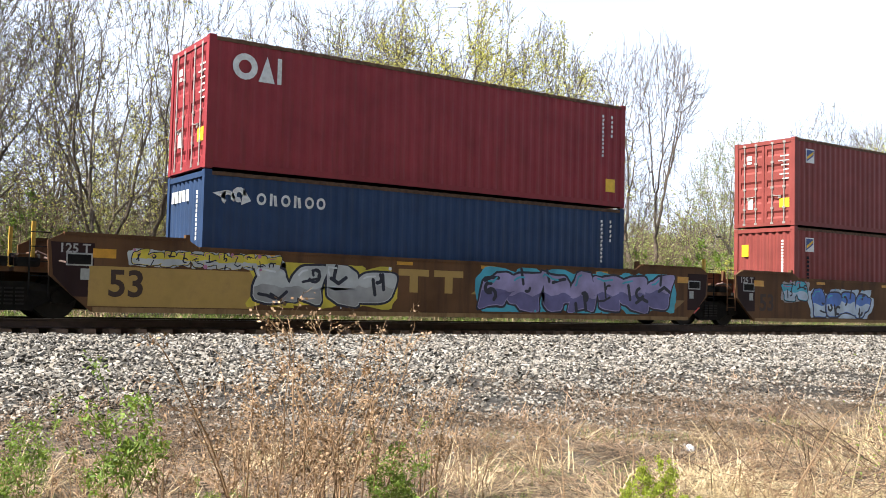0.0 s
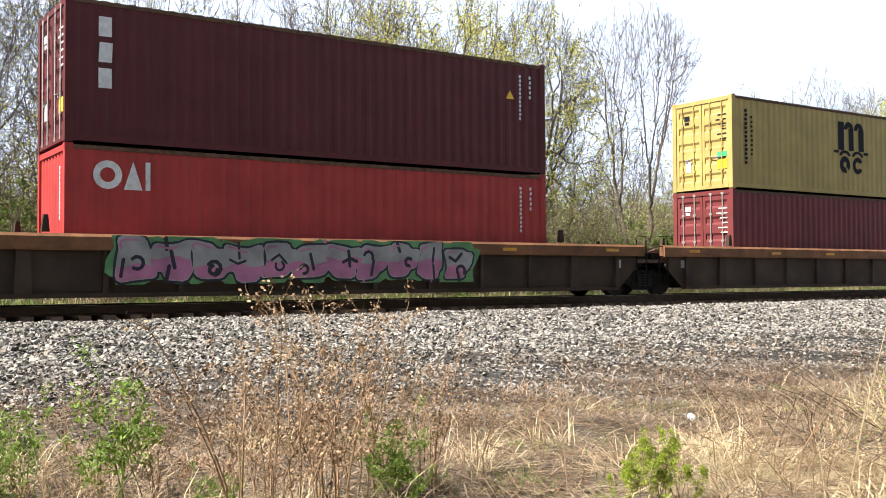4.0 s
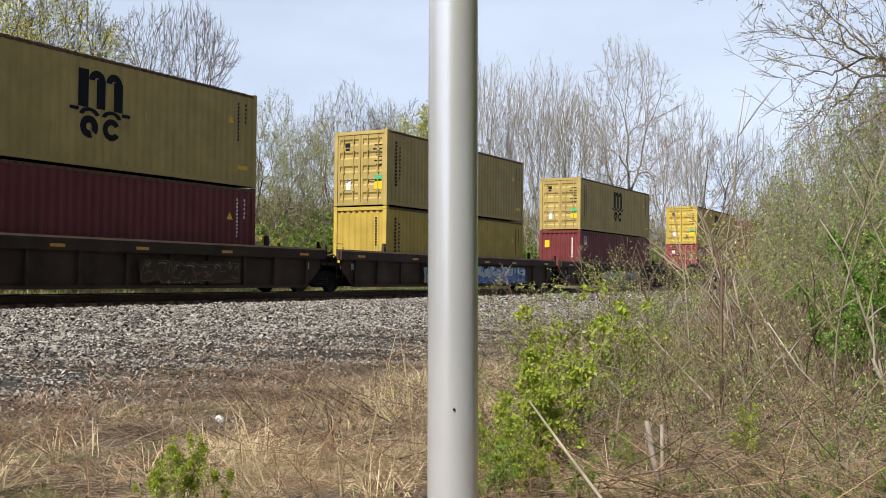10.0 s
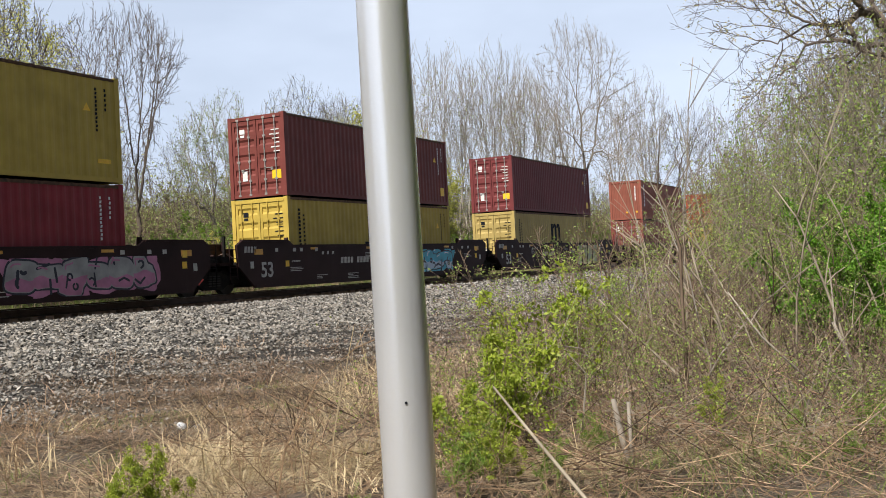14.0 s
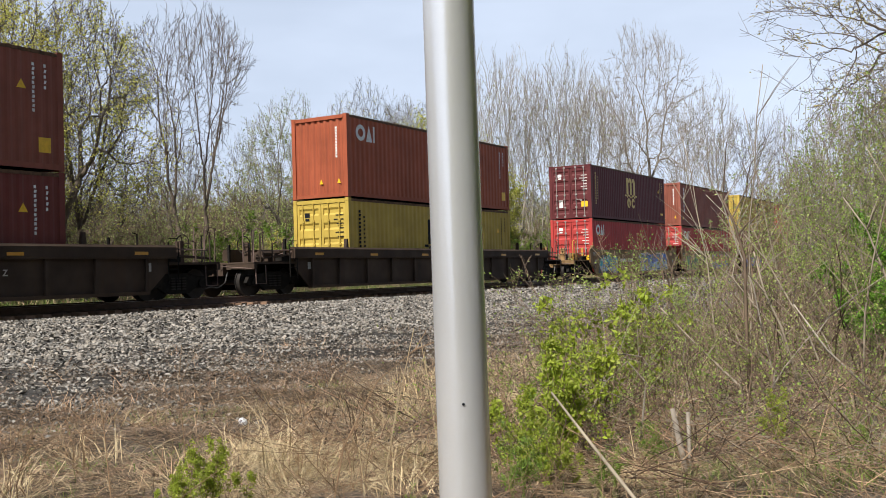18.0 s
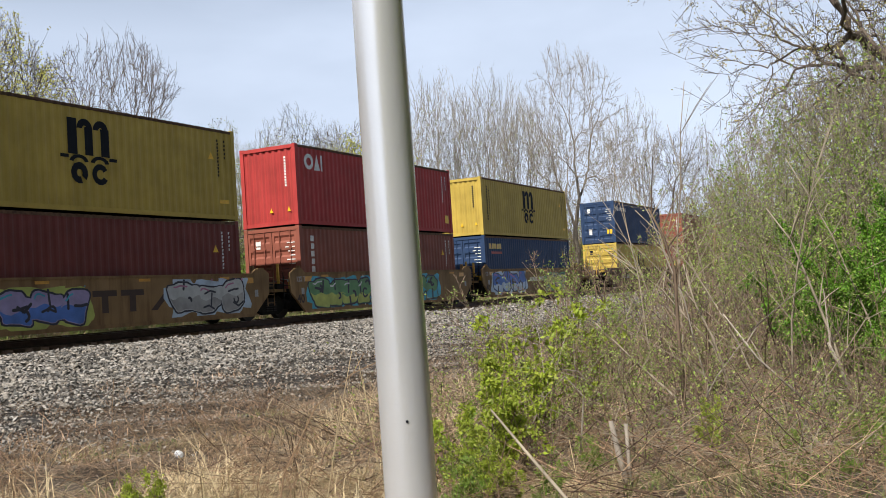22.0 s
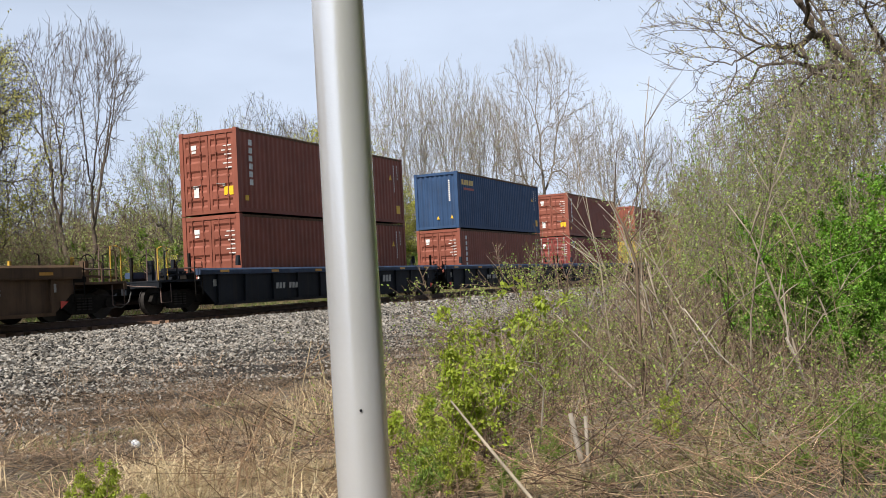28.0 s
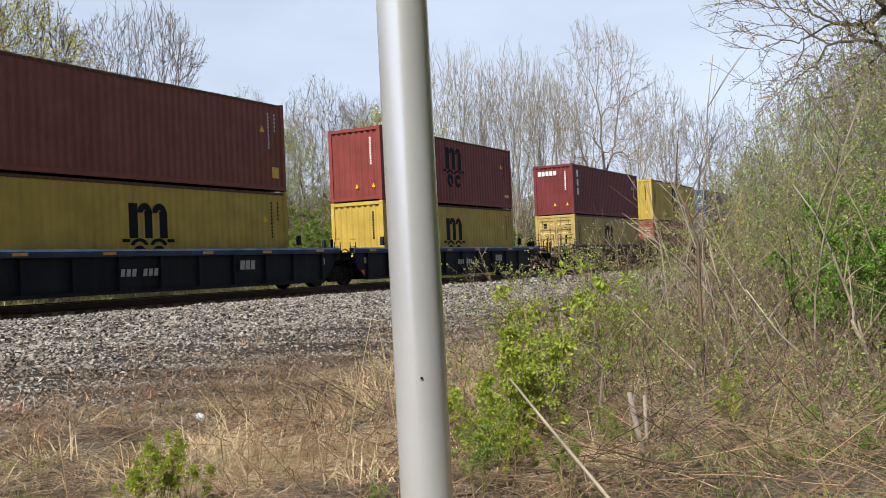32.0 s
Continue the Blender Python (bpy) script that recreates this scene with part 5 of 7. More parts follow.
RUN = [(0.0, 0.0), (1.0, 16.53), (2.0, 33.02), (3.5, 57.80), (5.5, 90.90), (7.0, 115.68), (8.0, 132.27), (9.0, 148.89), (10.0, 165.51), (11.0, 182.13), (12.0, 198.79), (13.0, 215.46), (14.5, 240.52), (16.5, 274.12), (18.0, 299.65), (19.0, 316.50), (20.0, 333.29),
       (21.0, 350.11), (22.0, 366.92), (23.0, 383.74), (24.0, 400.60), (25.5, 425.90), (27.5, 459.52), (29.0, 484.83), (30.5, 510.09), (32.0, 535.34)]
MOVING = []
for i, (kind, half, le, re, s0, mk, up, lo) in enumerate(CARS):
    c = s0 + LEN / 2
    wg = wagon(kind, half, le, re, mk, i)
    MOVING.append((wg, c, 0.0))
    hu = 2.591 if i == 24 else 2.896
    b1 = container(lo[3] + ", in the well", lo[0], lo[1], lo[2])
    MOVING.append((b1, c, 0.33))
    t1 = container(up[3] + ", stacked on top", up[0], up[1], up[2], hu)
    MOVING.append((t1, c, 0.33 + 2.896 + 0.022))

# ------------------------------------------------------------------ lamp pole
pole = thing("lamp_pole", "tapered brushed aluminium lamp pole", "pole")
pole.location = (1.7605, 1.0012, 0)
PR = lambda z: 0.0536 - 0.0012 * (z - 0.1)
PX = lambda z: (-0.0042 * (z - 0.58), 0.0072 * (z - 0.58))          # it leans a little
part("shaft", Build().tube([(*PX(-0.7 + 0.4 * k), -0.7 + 0.4 * k) for k in range(9)], [PR(-0.7 + 0.4 * k) for k in range(9)], 40), M_POLE, pole, smooth=True)
hole = (1.7605 + 0.0012 - 0.0537 * math.sin(radians(58)), 1.0012 - 0.0020 - 0.0537 * math.cos(radians(58)))
part("bolt_hole", Build().tube([(hole[0] - 1.7605 - 0.0015, hole[1] - 1.0012 - 0.001, 0.297), (hole[0] - 1.7605 + 0.004, hole[1] - 1.0012 + 0.0025, 0.297)], [0.0028, 0.0028], 10), M_NAVY, pole, "small dark bolt hole")

# ------------------------------------------------------------------ plants
RNG = np.random.default_rng(11)


def unit(v):
    return v / np.maximum(np.linalg.norm(v, axis=-1, keepdims=True), 1e-9)


def sweep(base, way, length, K, wob, up, rng):
    """Polylines from base along way, with wobble and a pull upward (or down)."""
    n = len(base)
    P = np.zeros((n, K, 3))
    P[:, 0] = base
    d = unit(way)
    for k in range(1, K):
        d = unit(d + rng.normal(0, wob, (n, 3)) + np.array([0, 0, up]))
        P[:, k] = P[:, k - 1] + d * (length / (K - 1))[:, None]
    return P


def shoots(P, R, each, t0, t1, ratio, angle, K, thin, wob, up, rng, end=0.25, rmin=0.005):
    """Side shoots off every polyline of P."""
    n, KP = P.shape[:2]
    who = np.repeat(np.arange(n), each)
    t = t0 + (t1 - t0) * rng.uniform(0, 1, len(who)) ** 0.75
    f = t * (KP - 1)
    i = np.minimum(f.astype(int), KP - 2)
    w = (f - i)[:, None]
    base = P[who, i] * (1 - w) + P[who, i + 1] * w
    tan = unit(P[who, i + 1] - P[who, i])
    rnd = unit(np.cross(tan, rng.normal(0, 1, (len(who), 3))))
    a = np.radians(angle + rng.normal(0, 10, len(who)))[:, None]
    ln = np.linalg.norm(np.diff(P, axis=1), axis=2).sum(1)[who] * ratio * (1.15 - 0.6 * t) * rng.uniform(0.6, 1.2, len(who))
    Q = sweep(base, tan * np.cos(a) + rnd * np.sin(a), ln, K, wob, up, rng)
    r0 = np.maximum((R[who, i] * (1 - w[:, 0]) + R[who, i + 1] * w[:, 0]) * thin, rmin)
    return Q, np.maximum(r0[:, None] * np.linspace(1, end, K)[None], rmin * 0.7)


def tubes(P, R, sides):
    """Vertices and quads of open tapered tubes round polylines."""
    n, K = P.shape[:2]
    tan = np.zeros_like(P)
    tan[:, 1:-1] = P[:, 2:] - P[:, :-2]
    tan[:, 0], tan[:, -1] = P[:, 1] - P[:, 0], P[:, -1] - P[:, -2]
    tan = unit(tan)
    ref = np.where(np.abs(tan[..., 2:3]) > 0.9, np.array([1.0, 0, 0]), np.array([0, 0, 1.0]))
    a = unit(np.cross(tan, ref))
    b = np.cross(tan, a)
    w = 2 * np.pi * np.arange(sides) / sides
    V = P[:, :, None] + R[:, :, None, None] * (a[:, :, None] * np.cos(w)[:, None] + b[:, :, None] * np.sin(w)[:, None])
    ix = np.arange(n * K * sides).reshape(n, K, sides)
    nx = np.roll(ix, -1, axis=2)
    F = np.stack([ix[:, :-1], nx[:, :-1], nx[:, 1:], ix[:, 1:]], -1).reshape(-1, 4)
    return V.reshape(-1, 3), F


def joined(parts):
    vs, fs, n = [], [], 0
    for v, f in parts:
        vs.append(v)
        fs.append(f + n)
        n += len(v)
    return np.concatenate(vs), np.concatenate(fs)


def leaf_quads(C, size, rng, long=1.6, droop=0.0):
    """Folded-diamond leaves at the points C, every way up."""
    n = len(C)
    a = unit(rng.normal(0, 1, (n, 3)) + np.array([0, 0, droop]))
    b = unit(np.cross(a, rng.normal(0, 1, (n, 3))))
    c = np.cross(a, b)
    s = (size * rng.uniform(0.6, 1.3, n))[:, None]
    V = np.stack([C, C + a * s * long * 0.55 + b * s * 0.5 + c * s * 0.12, C + a * s * long, C + a * s * long * 0.55 - b * s * 0.5 + c * s * 0.12], 1)
    return V.reshape(-1, 3), np.arange(n * 4).reshape(n, 4)


def along(P, n, rng, spread=0.03, t0=0.2):
    who = rng.integers(0, len(P), n)
    f = rng.uniform(t0, 1, n) * (P.shape[1] - 1)
    i = np.minimum(f.astype(int), P.shape[1] - 2)
    w = (f - i)[:, None]
    return P[who, i] * (1 - w) + P[who, i + 1] * w + rng.normal(0, spread, (n, 3))


PLANTS = {}


def crown_points(n, H, clear, width, shape, rng, sx=1.0):
    """Tip places that fill an uneven crown: dome, vase or spire."""
    out = []
    ph = rng.uniform(0, 2 * np.pi, 6)
    while len(out) < n:
        t = rng.uniform(0, 1, n * 2)
        a = rng.uniform(0, 2 * np.pi, n * 2)
        prof = {"dome": np.sqrt(np.maximum(1 - (np.abs(t - 0.46) / np.where(t > 0.46, 0.56, 0.62)) ** 2.2, 0)),
                "vase": np.clip(0.22 + 1.05 * t, 0, 1) * np.sqrt(np.maximum(1 - np.maximum(t - 0.62, 0) ** 2 / 0.15, 0)),
                "spire": (0.55 + 0.6 * np.sin(np.pi * np.clip(t * 1.05, 0, 1))) * np.clip(1.5 * (1.04 - t), 0, 1) ** 0.6}[shape]
        lump = 1 + 0.15 * np.sin(3 * a + ph[0] + 4 * t) + 0.13 * np.sin(5 * a + ph[1] - 7 * t) + 0.08 * np.sin(11 * t + ph[2] + 2 * a)
        keep = rng.uniform(0, 1, n * 2) < prof ** 1.6 + 0.03
        rad = width * H * prof * lump * rng.uniform(0, 1, n * 2) ** 0.33
        z = H * (clear + (1 - clear) * t) * (1 + 0.04 * np.sin(2 * a + ph[3]))
        out += list(np.stack([np.cos(a) * rad * sx, np.sin(a) * rad, z], 1)[keep])
    return np.array(out[:n])


def crown_tree(key, H, r, seed, n=700, clear=0.2, width=0.3, shape="dome", stems=1, bend=0.13, wob=0.018, twigs=4, tlen=0.6, fine=0.007, bark=None, leaf=None, leaves=0, lsize=0.05, cluster=0.06, label="", reach=0.35, sx=1.0, power=0.55, group="trees by the railway", kink=0.0):
    """A tree grown from its crown inwards: tips are parted into ever smaller sheaves, and every sheaf hangs on one limb."""
    rng = np.random.default_rng(seed)
    T = crown_points(n, H, clear, width, shape, rng, sx)
    segs = {}
    stack = []
    up = np.array([0, 0, 1.0])

    def limb(p, d, q, c0, c1):
        k = 7 if c0 > n * 0.08 else 5 if c0 > 6 else 3
        L = np.linalg.norm(q - p)
        u = np.linspace(0, 1, k)[:, None]
        m = p + d * L * bend
        P = p * (1 - u) ** 2 + 2 * m * u * (1 - u) + q * u ** 2
        P[1:-1] += rng.normal(0, wob * L, (k - 2, 3)) * (0.35 if c0 > n * 0.3 else 1.0)
        R = np.maximum(np.linspace(r * (c0 / n) ** power, r * (c1 / n) ** power, k), fine)
        lv = 0 if R[0] > 0.22 * r else 1 if c0 > 6 else 2
        segs.setdefault((lv, k), []).append((P, R))
        return unit(P[-1] - P[-2])

    az = rng.uniform(0, 2 * np.pi)
    if stems == 1:
        sets = [(np.zeros(3), T)]
    else:
        v = T[:, 0] * math.cos(az) + T[:, 1] * math.sin(az)
        cuts = np.quantile(v, np.linspace(0, 1, stems + 1))
        sets = []
        for i in range(stems):
            o = (i - (stems - 1) / 2) * 0.5
            sets.append((np.array([o * math.cos(az), o * math.sin(az), 0]), T[(v >= cuts[i]) & (v <= cuts[i + 1])]))
    for base, S in sets:
        c = S.mean(0)
        top = np.array([base[0] + (c[0] - base[0]) * 0.3 + rng.normal(0, 0.012 * H), base[1] + (c[1] - base[1]) * 0.3 + rng.normal(0, 0.012 * H), H * clear * rng.uniform(0.75, 0.95)])
        p0 = base - [0, 0, 0.3]
        P = p0 + (top - p0) * np.linspace(0, 1, 7)[:, None]
        P[1:-1] += rng.normal(0, 0.006 * H, (5, 3)) * [1, 1, 0]
        R = r * (len(S) / n) ** power * np.linspace(1.12, 1.0, 7)
        R[0] *= 1.35
        segs.setdefault((0, 7), []).append((P, R))
        stack.append((P[-1], unit(P[-1] - P[-2]), S))
    while stack:
        p, d, S = stack.pop()
        m = len(S)
        if m <= 2:
            for q in S:
                limb(p, d, q, 1.0, 0.3)
            continue
        D = unit(S - p)
        _, _, vt = np.linalg.svd(D - D.mean(0), full_matrices=False)
        sc = D @ vt[0] + 0.25 * rng.normal() * (D @ vt[1])
        cut = np.quantile(sc, rng.uniform(0.32, 0.68))
        halves = (S[sc <= cut], S[sc > cut])
        for sheaf in halves:
            if not len(sheaf):
                continue
            c = sheaf.mean(0)
            q = p + (c - p) * reach * rng.uniform(0.8, 1.2)
            L = np.linalg.norm(q - p)
            q = q + rng.normal(0, (0.02 + kink) * L, 3)
            stack.append((q, limb(p, unit(d + up * 0.15), q, len(sheaf), max(len(sheaf) * 0.75, 1)), sheaf))
    low, high, tips = [], [], []
    for (lv, k), items in segs.items():
        P, R = np.array([i[0] for i in items]), np.array([i[1] for i in items])
        (low if lv == 0 else high).append(tubes(P, R, 9 if lv == 0 else 5 if lv == 1 else 3))
        if lv == 2:
            tips.append((P[:, [0, k // 2, k - 1]], R[:, [0, k // 2, k - 1]]))
    TP, TR_ = np.concatenate([t[0] for t in tips]), np.concatenate([t[1] for t in tips])
    S, RS = shoots(TP, TR_, twigs, 0.15, 1.0, tlen, 34, 3, 0.75, 0.06, 0.08, rng, rmin=fine * 0.85)
    high.append(tubes(S, RS, 3))
    ob = thing("tree", label, "tree", group)
    part("trunk", raw("trunk", *joined(low), bark), None, ob)
    part("branching", raw("branching", *joined(high), bark), None, ob)
    if leaves:
        C = np.concatenate([along(S, int(leaves * 0.75), rng, cluster), along(TP, leaves - int(leaves * 0.75), rng, cluster)])
        part("foliage", raw("foliage", *leaf_quads(C, lsize, rng), leaf), None, ob)
    PLANTS[key] = ob
    return ob


def shrub_master(key, H, stems, seed, spread=0.5, l2=6, l3=5, r=0.012, leaves=0, lsize=0.05, bark=None, leaf=None, label="", name="shrub", cat="shrub", arch=0.0, width=0.25, l4=0, long=1.6, rmin=0.0035, reach=0.42):
    rng = np.random.default_rng(seed)
    base = rng.normal(0, width, (stems, 3)) * [1, 1, 0] - [0, 0, 0.08]
    way = np.array([[0, 0, 1.0]]) + rng.normal(0, spread, (stems, 3)) * [1, 1, 0.2]
    P0 = sweep(base, way, H * rng.uniform(0.55, 1.1, stems), 8, 0.09, -arch, rng)
    R0 = np.linspace(1, 0.25, 8)[None] * (r * rng.uniform(0.6, 1.3, stems))[:, None]
    P1, R1 = shoots(P0, R0, l2, 0.25, 0.98, reach, 40, 5, 0.6, 0.12, 0.02 - arch * 0.5, rng, rmin=rmin)
    P2, R2 = shoots(P1, R1, l3, 0.2, 1.0, 0.45, 42, 3, 0.65, 0.12, 0.02, rng, rmin=rmin * 0.8)
    tb = [tubes(P0, R0, 5), tubes(P1, R1, 3), tubes(P2, R2, 3)]
    if l4:
        P3, R3 = shoots(P2, R2, l4, 0.2, 1.0, 0.6, 40, 2, 0.7, 0.1, 0.02, rng, rmin=rmin * 0.7)
        tb.append(tubes(P3, R3, 3))
        P2 = np.concatenate([P2[:, :2], P3])
    ob = thing(name, label, cat)
    part("branching", raw("branching", *joined(tb), bark), None, ob)
    if leaves:
        C = np.concatenate([along(P2, int(leaves * 0.7), rng, 0.02), along(P1, int(leaves * 0.3), rng, 0.02)])
        part("foliage", raw("foliage", *leaf_quads(C, lsize, rng, long), leaf), None, ob)
    PLANTS[key] = ob
    return ob


USED = set()


def plant(key, x, y, rz=0.0, sc=1.0, z=None, label="", group=""):
    """Sets a plant down; the first one is the master itself."""
    zz = float(ground_z(x, y)) if z is None else z
    m = Matrix.LocRotScale((x, y, zz), Euler((0, 0, radians(rz))), (sc, sc, sc))
    if key not in USED:
        USED.add(key)
        ob = PLANTS[key]
    else:
        ob = copy_thing(PLANTS[key], Matrix.Identity(4))
    ob.matrix_basis = m
    if label:
        ob["label"] = label
    if group:
        ob["group"] = group
    return ob


def polar(az, dist):
    return dist * math.sin(radians(-az)), dist * math.cos(radians(-az))


WOOD = "bare grey deciduous tree in early spring"
crown_tree("bare_a", 12.6, 0.135, 101, 900, 0.22, 0.27, "vase", bark=M_BARKD, label=WOOD, leaves=1600, lsize=0.05, leaf=M_LEAFP)
crown_tree("bare_b", 12.2, 0.145, 102, 900, 0.16, 0.33, "dome", stems=2, bark=M_BARKD, label="forked bare grey tree in early spring", leaves=2400, lsize=0.05, leaf=M_LEAFY)
crown_tree("bare_c", 13.0, 0.125, 112, 700, 0.28, 0.22, "dome", bark=M_BARKD, label="tall narrow bare grey tree in early spring", leaves=900, lsize=0.05, leaf=M_LEAFY)
crown_tree("bud_a", 11.9, 0.20, 103, 900, 0.24, 0.35, "dome", bark=M_BARKD, label="grey tree with yellow-green spring buds", leaves=15000, lsize=0.058, leaf=M_LEAFY, cluster=0.10)
crown_tree("bud_b", 11.0, 0.17, 104, 760, 0.18, 0.32, "dome", bark=M_BARK, label="grey tree with fresh pale-green leaves", leaves=9000, lsize=0.058, leaf=M_LEAFP, cluster=0.09)
crown_tree("leaf_a", 9.6, 0.13, 105, 620, 0.14, 0.27, "dome", bark=M_BARK, label="small tree in fresh yellow-green leaf", leaves=19000, lsize=0.085, leaf=M_LEAFT, cluster=0.14)
crown_tree("twin", 14.8, 0.165, 106, 1000, 0.30, 0.25, "vase", stems=2, bark=M_BARKO, label="tall bare double-trunked tree", fine=0.009, leaves=200, lsize=0.04, leaf=M_LEAFY, twigs=3)
crown_tree("big", 21.5, 0.24, 107, 1100, 0.30, 0.225, "dome", bark=M_BARK, label="tall bare tree with a broad rounded crown", fine=0.011, leaves=300, lsize=0.06, leaf=M_LEAFP, twigs=4)
crown_tree("slim", 17.0, 0.125, 108, 450, 0.20, 0.16, "vase", bark=M_BARKL, label="slim upright bare tree with pale twigs", fine=0.009, twigs=3, leaves=900, lsize=0.06, leaf=M_LEAFP)
crown_tree("slim_b", 16.2, 0.14, 109, 450, 0.14, 0.19, "dome", stems=3, bark=M_BARKL, label="slim forked bare tree with pale twigs", fine=0.009, twigs=3, leaves=900, lsize=0.06, leaf=M_LEAFP)
shrub_master("thicket", 3.6, 16, 120, spread=0.35, l2=7, l3=5, r=0.02, bark=M_TWIG, label="leafless thicket of brown stems at the wood's edge", width=0.7, leaves=900, lsize=0.04, leaf=M_LEAFP, rmin=0.006)
shrub_master("thicket_g", 3.0, 14, 121, spread=0.4, l2=7, l3=6, r=0.016, bark=M_TWIG, label="understorey shrub in fresh green leaf", width=0.6, leaves=6500, lsize=0.07, leaf=M_LEAFG, rmin=0.006)
shrub_master("thicket_y", 2.6, 14, 122, spread=0.45, l2=7, l3=6, r=0.016, bark=M_TWIG, label="understorey shrub with yellowish buds", width=0.6, leaves=3200, lsize=0.055, leaf=M_LEAFY, rmin=0.006)

rw = random.Random(5)
# the wood beyond the train, from front to back
for row, (y0, dx, keys) in enumerate((
        (30.2, 3.9, ("bare_b", "bare_a", "bare_c", "bare_a")), (34.5, 3.9, ("bud_a", "bare_a", "bare_c", "bare_b")),
        (40.0, 5.0, ("bare_a", "bud_a", "bare_b", "bud_b")), (47.0, 5.0, ("bare_a", "bare_c", "bud_a")), (56.0, 5.0, ("bare_a", "bare_b", "bud_a", "slim")))):
    x = -22.0
    while x < 27 + row * 3:
        xx, yy = x + rw.uniform(-1.3, 1.3), y0 + rw.uniform(-1.2, 1.2)
        plant(rw.choice(keys), xx, yy, rw.uniform(0, 360), rw.uniform(0.80, 0.97))
        x += dx
# beyond it to the right the wood is thinner and set back
for az, dist, key, sc in ((-45.0, 52, "twin", 0.98), (-50.3, 58, "bud_b", 1.0), (-52.5, 62, "bud_b", 0.95), (-55.0, 68, "bare_b", 1.12), (-57.8, 68, "bare_a", 1.0), (-60.6, 64, "leaf_a", 0.98), (-58.8, 56, "leaf_a", 1.06), (-61.8, 66, "leaf_a", 0.9),
                          (-62.0, 74, "slim", 1.0), (-63.6, 76, "slim", 1.02), (-65.0, 74, "slim_b", 0.98), (-66.2, 78, "slim", 1.05), (-67.6, 80, "slim", 1.0), (-68.6, 84, "slim_b", 1.0), (-71.0, 88, "big", 1.0), (-72.8, 96, "slim", 1.0),
                          (-74.5, 92, "slim", 1.04), (-76.0, 100, "bare_a", 1.2), (-77.8, 110, "slim_b", 1.1), (-79.5, 120, "bud_b", 1.2), (-81.0, 128, "slim", 1.2), (-48.5, 66, "bare_b", 0.8), (-54.0, 74, "slim", 0.8), (-44.0, 60, "bare_a", 0.72), (-33.5, 35.5, "bud_a", 1.02), (-38.0, 37.5, "bud_a", 0.95), (-29.6, 36, "bud_a", 0.9), (-61.0, 90, "slim", 0.95), (-65.8, 94, "slim_b", 1.1), (-70.0, 108, "slim", 1.1), (-73.6, 108, "slim_b", 1.0), (-57.2, 86, "slim", 0.92), (-52.0, 80, "slim_b", 0.85), (-68.0, 96, "slim", 1.12), (-63.0, 92, "slim_b", 1.0)):
    plant(key, *polar(az, dist), rw.uniform(0, 360), sc)
for i in range(46):                            # a farther belt that closes the gaps low down
    az = -40 - i * 1.0 + rw.uniform(-0.5, 0.5)
    d = 70 + max(0, -az - 55) * 2.2 + rw.uniform(0, 18)
    plant(rw.choice(("bare_a", "bud_b", "bud_a", "leaf_a", "thicket_g")), *polar(az, d), rw.uniform(0, 360), rw.uniform(0.5, 0.72), group="farther belt of trees")
shrub_master("hedge", 3.4, 46, 125, spread=0.3, l2=7, l3=5, r=0.018, bark=M_TWIG, label="close grey-brown undergrowth of the wood", name="undergrowth", cat="undergrowth", width=1.9, leaves=2600, lsize=0.05, leaf=M_LEAFP, rmin=0.006)
PLANTS["hedge"]["kind"] = "stuff"
for i in range(34):                            # tall growth far behind, grey-brown and close
    az = -44 - i * 1.15 + rw.uniform(-0.4, 0.4)
    d = 76 + max(0, -az - 52) * 1.6 + rw.uniform(0, 14)
    plant("hedge", *polar(az, d), rw.uniform(0, 360), rw.uniform(1.9, 2.6), group="undergrowth of the wood")
for i in range(92):                            # undergrowth along the far side of the track
    x = -18 + i * 1.75 + rw.uniform(-0.6, 0.6)
    g = 33 < x < 62
    key = rw.choice(("thicket", "thicket", "thicket_y", "thicket_g") if not g else ("thicket_g", "thicket_g", "thicket_y", "thicket"))
    plant(key, x, (27.3 if x < 34 else 28.5) + rw.uniform(-0.6, 2.2), rw.uniform(0, 360), rw.uniform(0.6, 1.05) * (1.0 if x < 33 else 1.1), group="undergrowth beyond the track")
for i in range(90):
    plant(rw.choice(("thicket", "thicket_y", "thicket", "thicket_g")), -22 + i * 1.05 + rw.uniform(-0.8, 0.8), 32 + rw.uniform(0, 12), rw.uniform(0, 360), rw.uniform(0.7, 1.15), group="undergrowth beyond the track")

# ---- trees and brush on the near side
crown_tree("oak", 11.0, 0.25, 131, 2000, 0.27, 0.46, "dome", bark=M_BARKO, label="gnarled old tree with spreading limbs and tiny buds", twigs=4, leaves=26000, lsize=0.028, leaf=M_BUD, fine=0.005, wob=0.05, kink=0.03, tlen=0.6)
plant("oak", 19.2, -0.8, 150, 1.0)
plant("oak", 23.5, -2.4, 20, 1.0)
plant("oak", 21.0, -5.5, 250, 1.0)
for i in range(26):                            # wood behind the verge, unseen, added to keep low sky light off the train
    x = -30 + i * 2.6
    plant(("bud_b", "leaf_a", "bud_a")[i % 3], x + rw.uniform(-0.8, 0.8), -7.5 - 2.2 * (i % 3) + rw.uniform(-0.6, 0.6), rw.uniform(0, 360), (1.25, 1.5, 1.2)[i % 3], group="wood that closes the verge behind")
    plant("thicket_g", x + 1.2, -7.0 + rw.uniform(-1, 1), rw.uniform(0, 360), 1.6, group="wood that closes the verge behind")
for i in range(26):                            # and closes it far behind
    plant("hedge", -30 + i * 4.2 + rw.uniform(-1, 1), 66 + rw.uniform(0, 10), rw.uniform(0, 360), rw.uniform(2.2, 2.9), group="undergrowth of the wood")
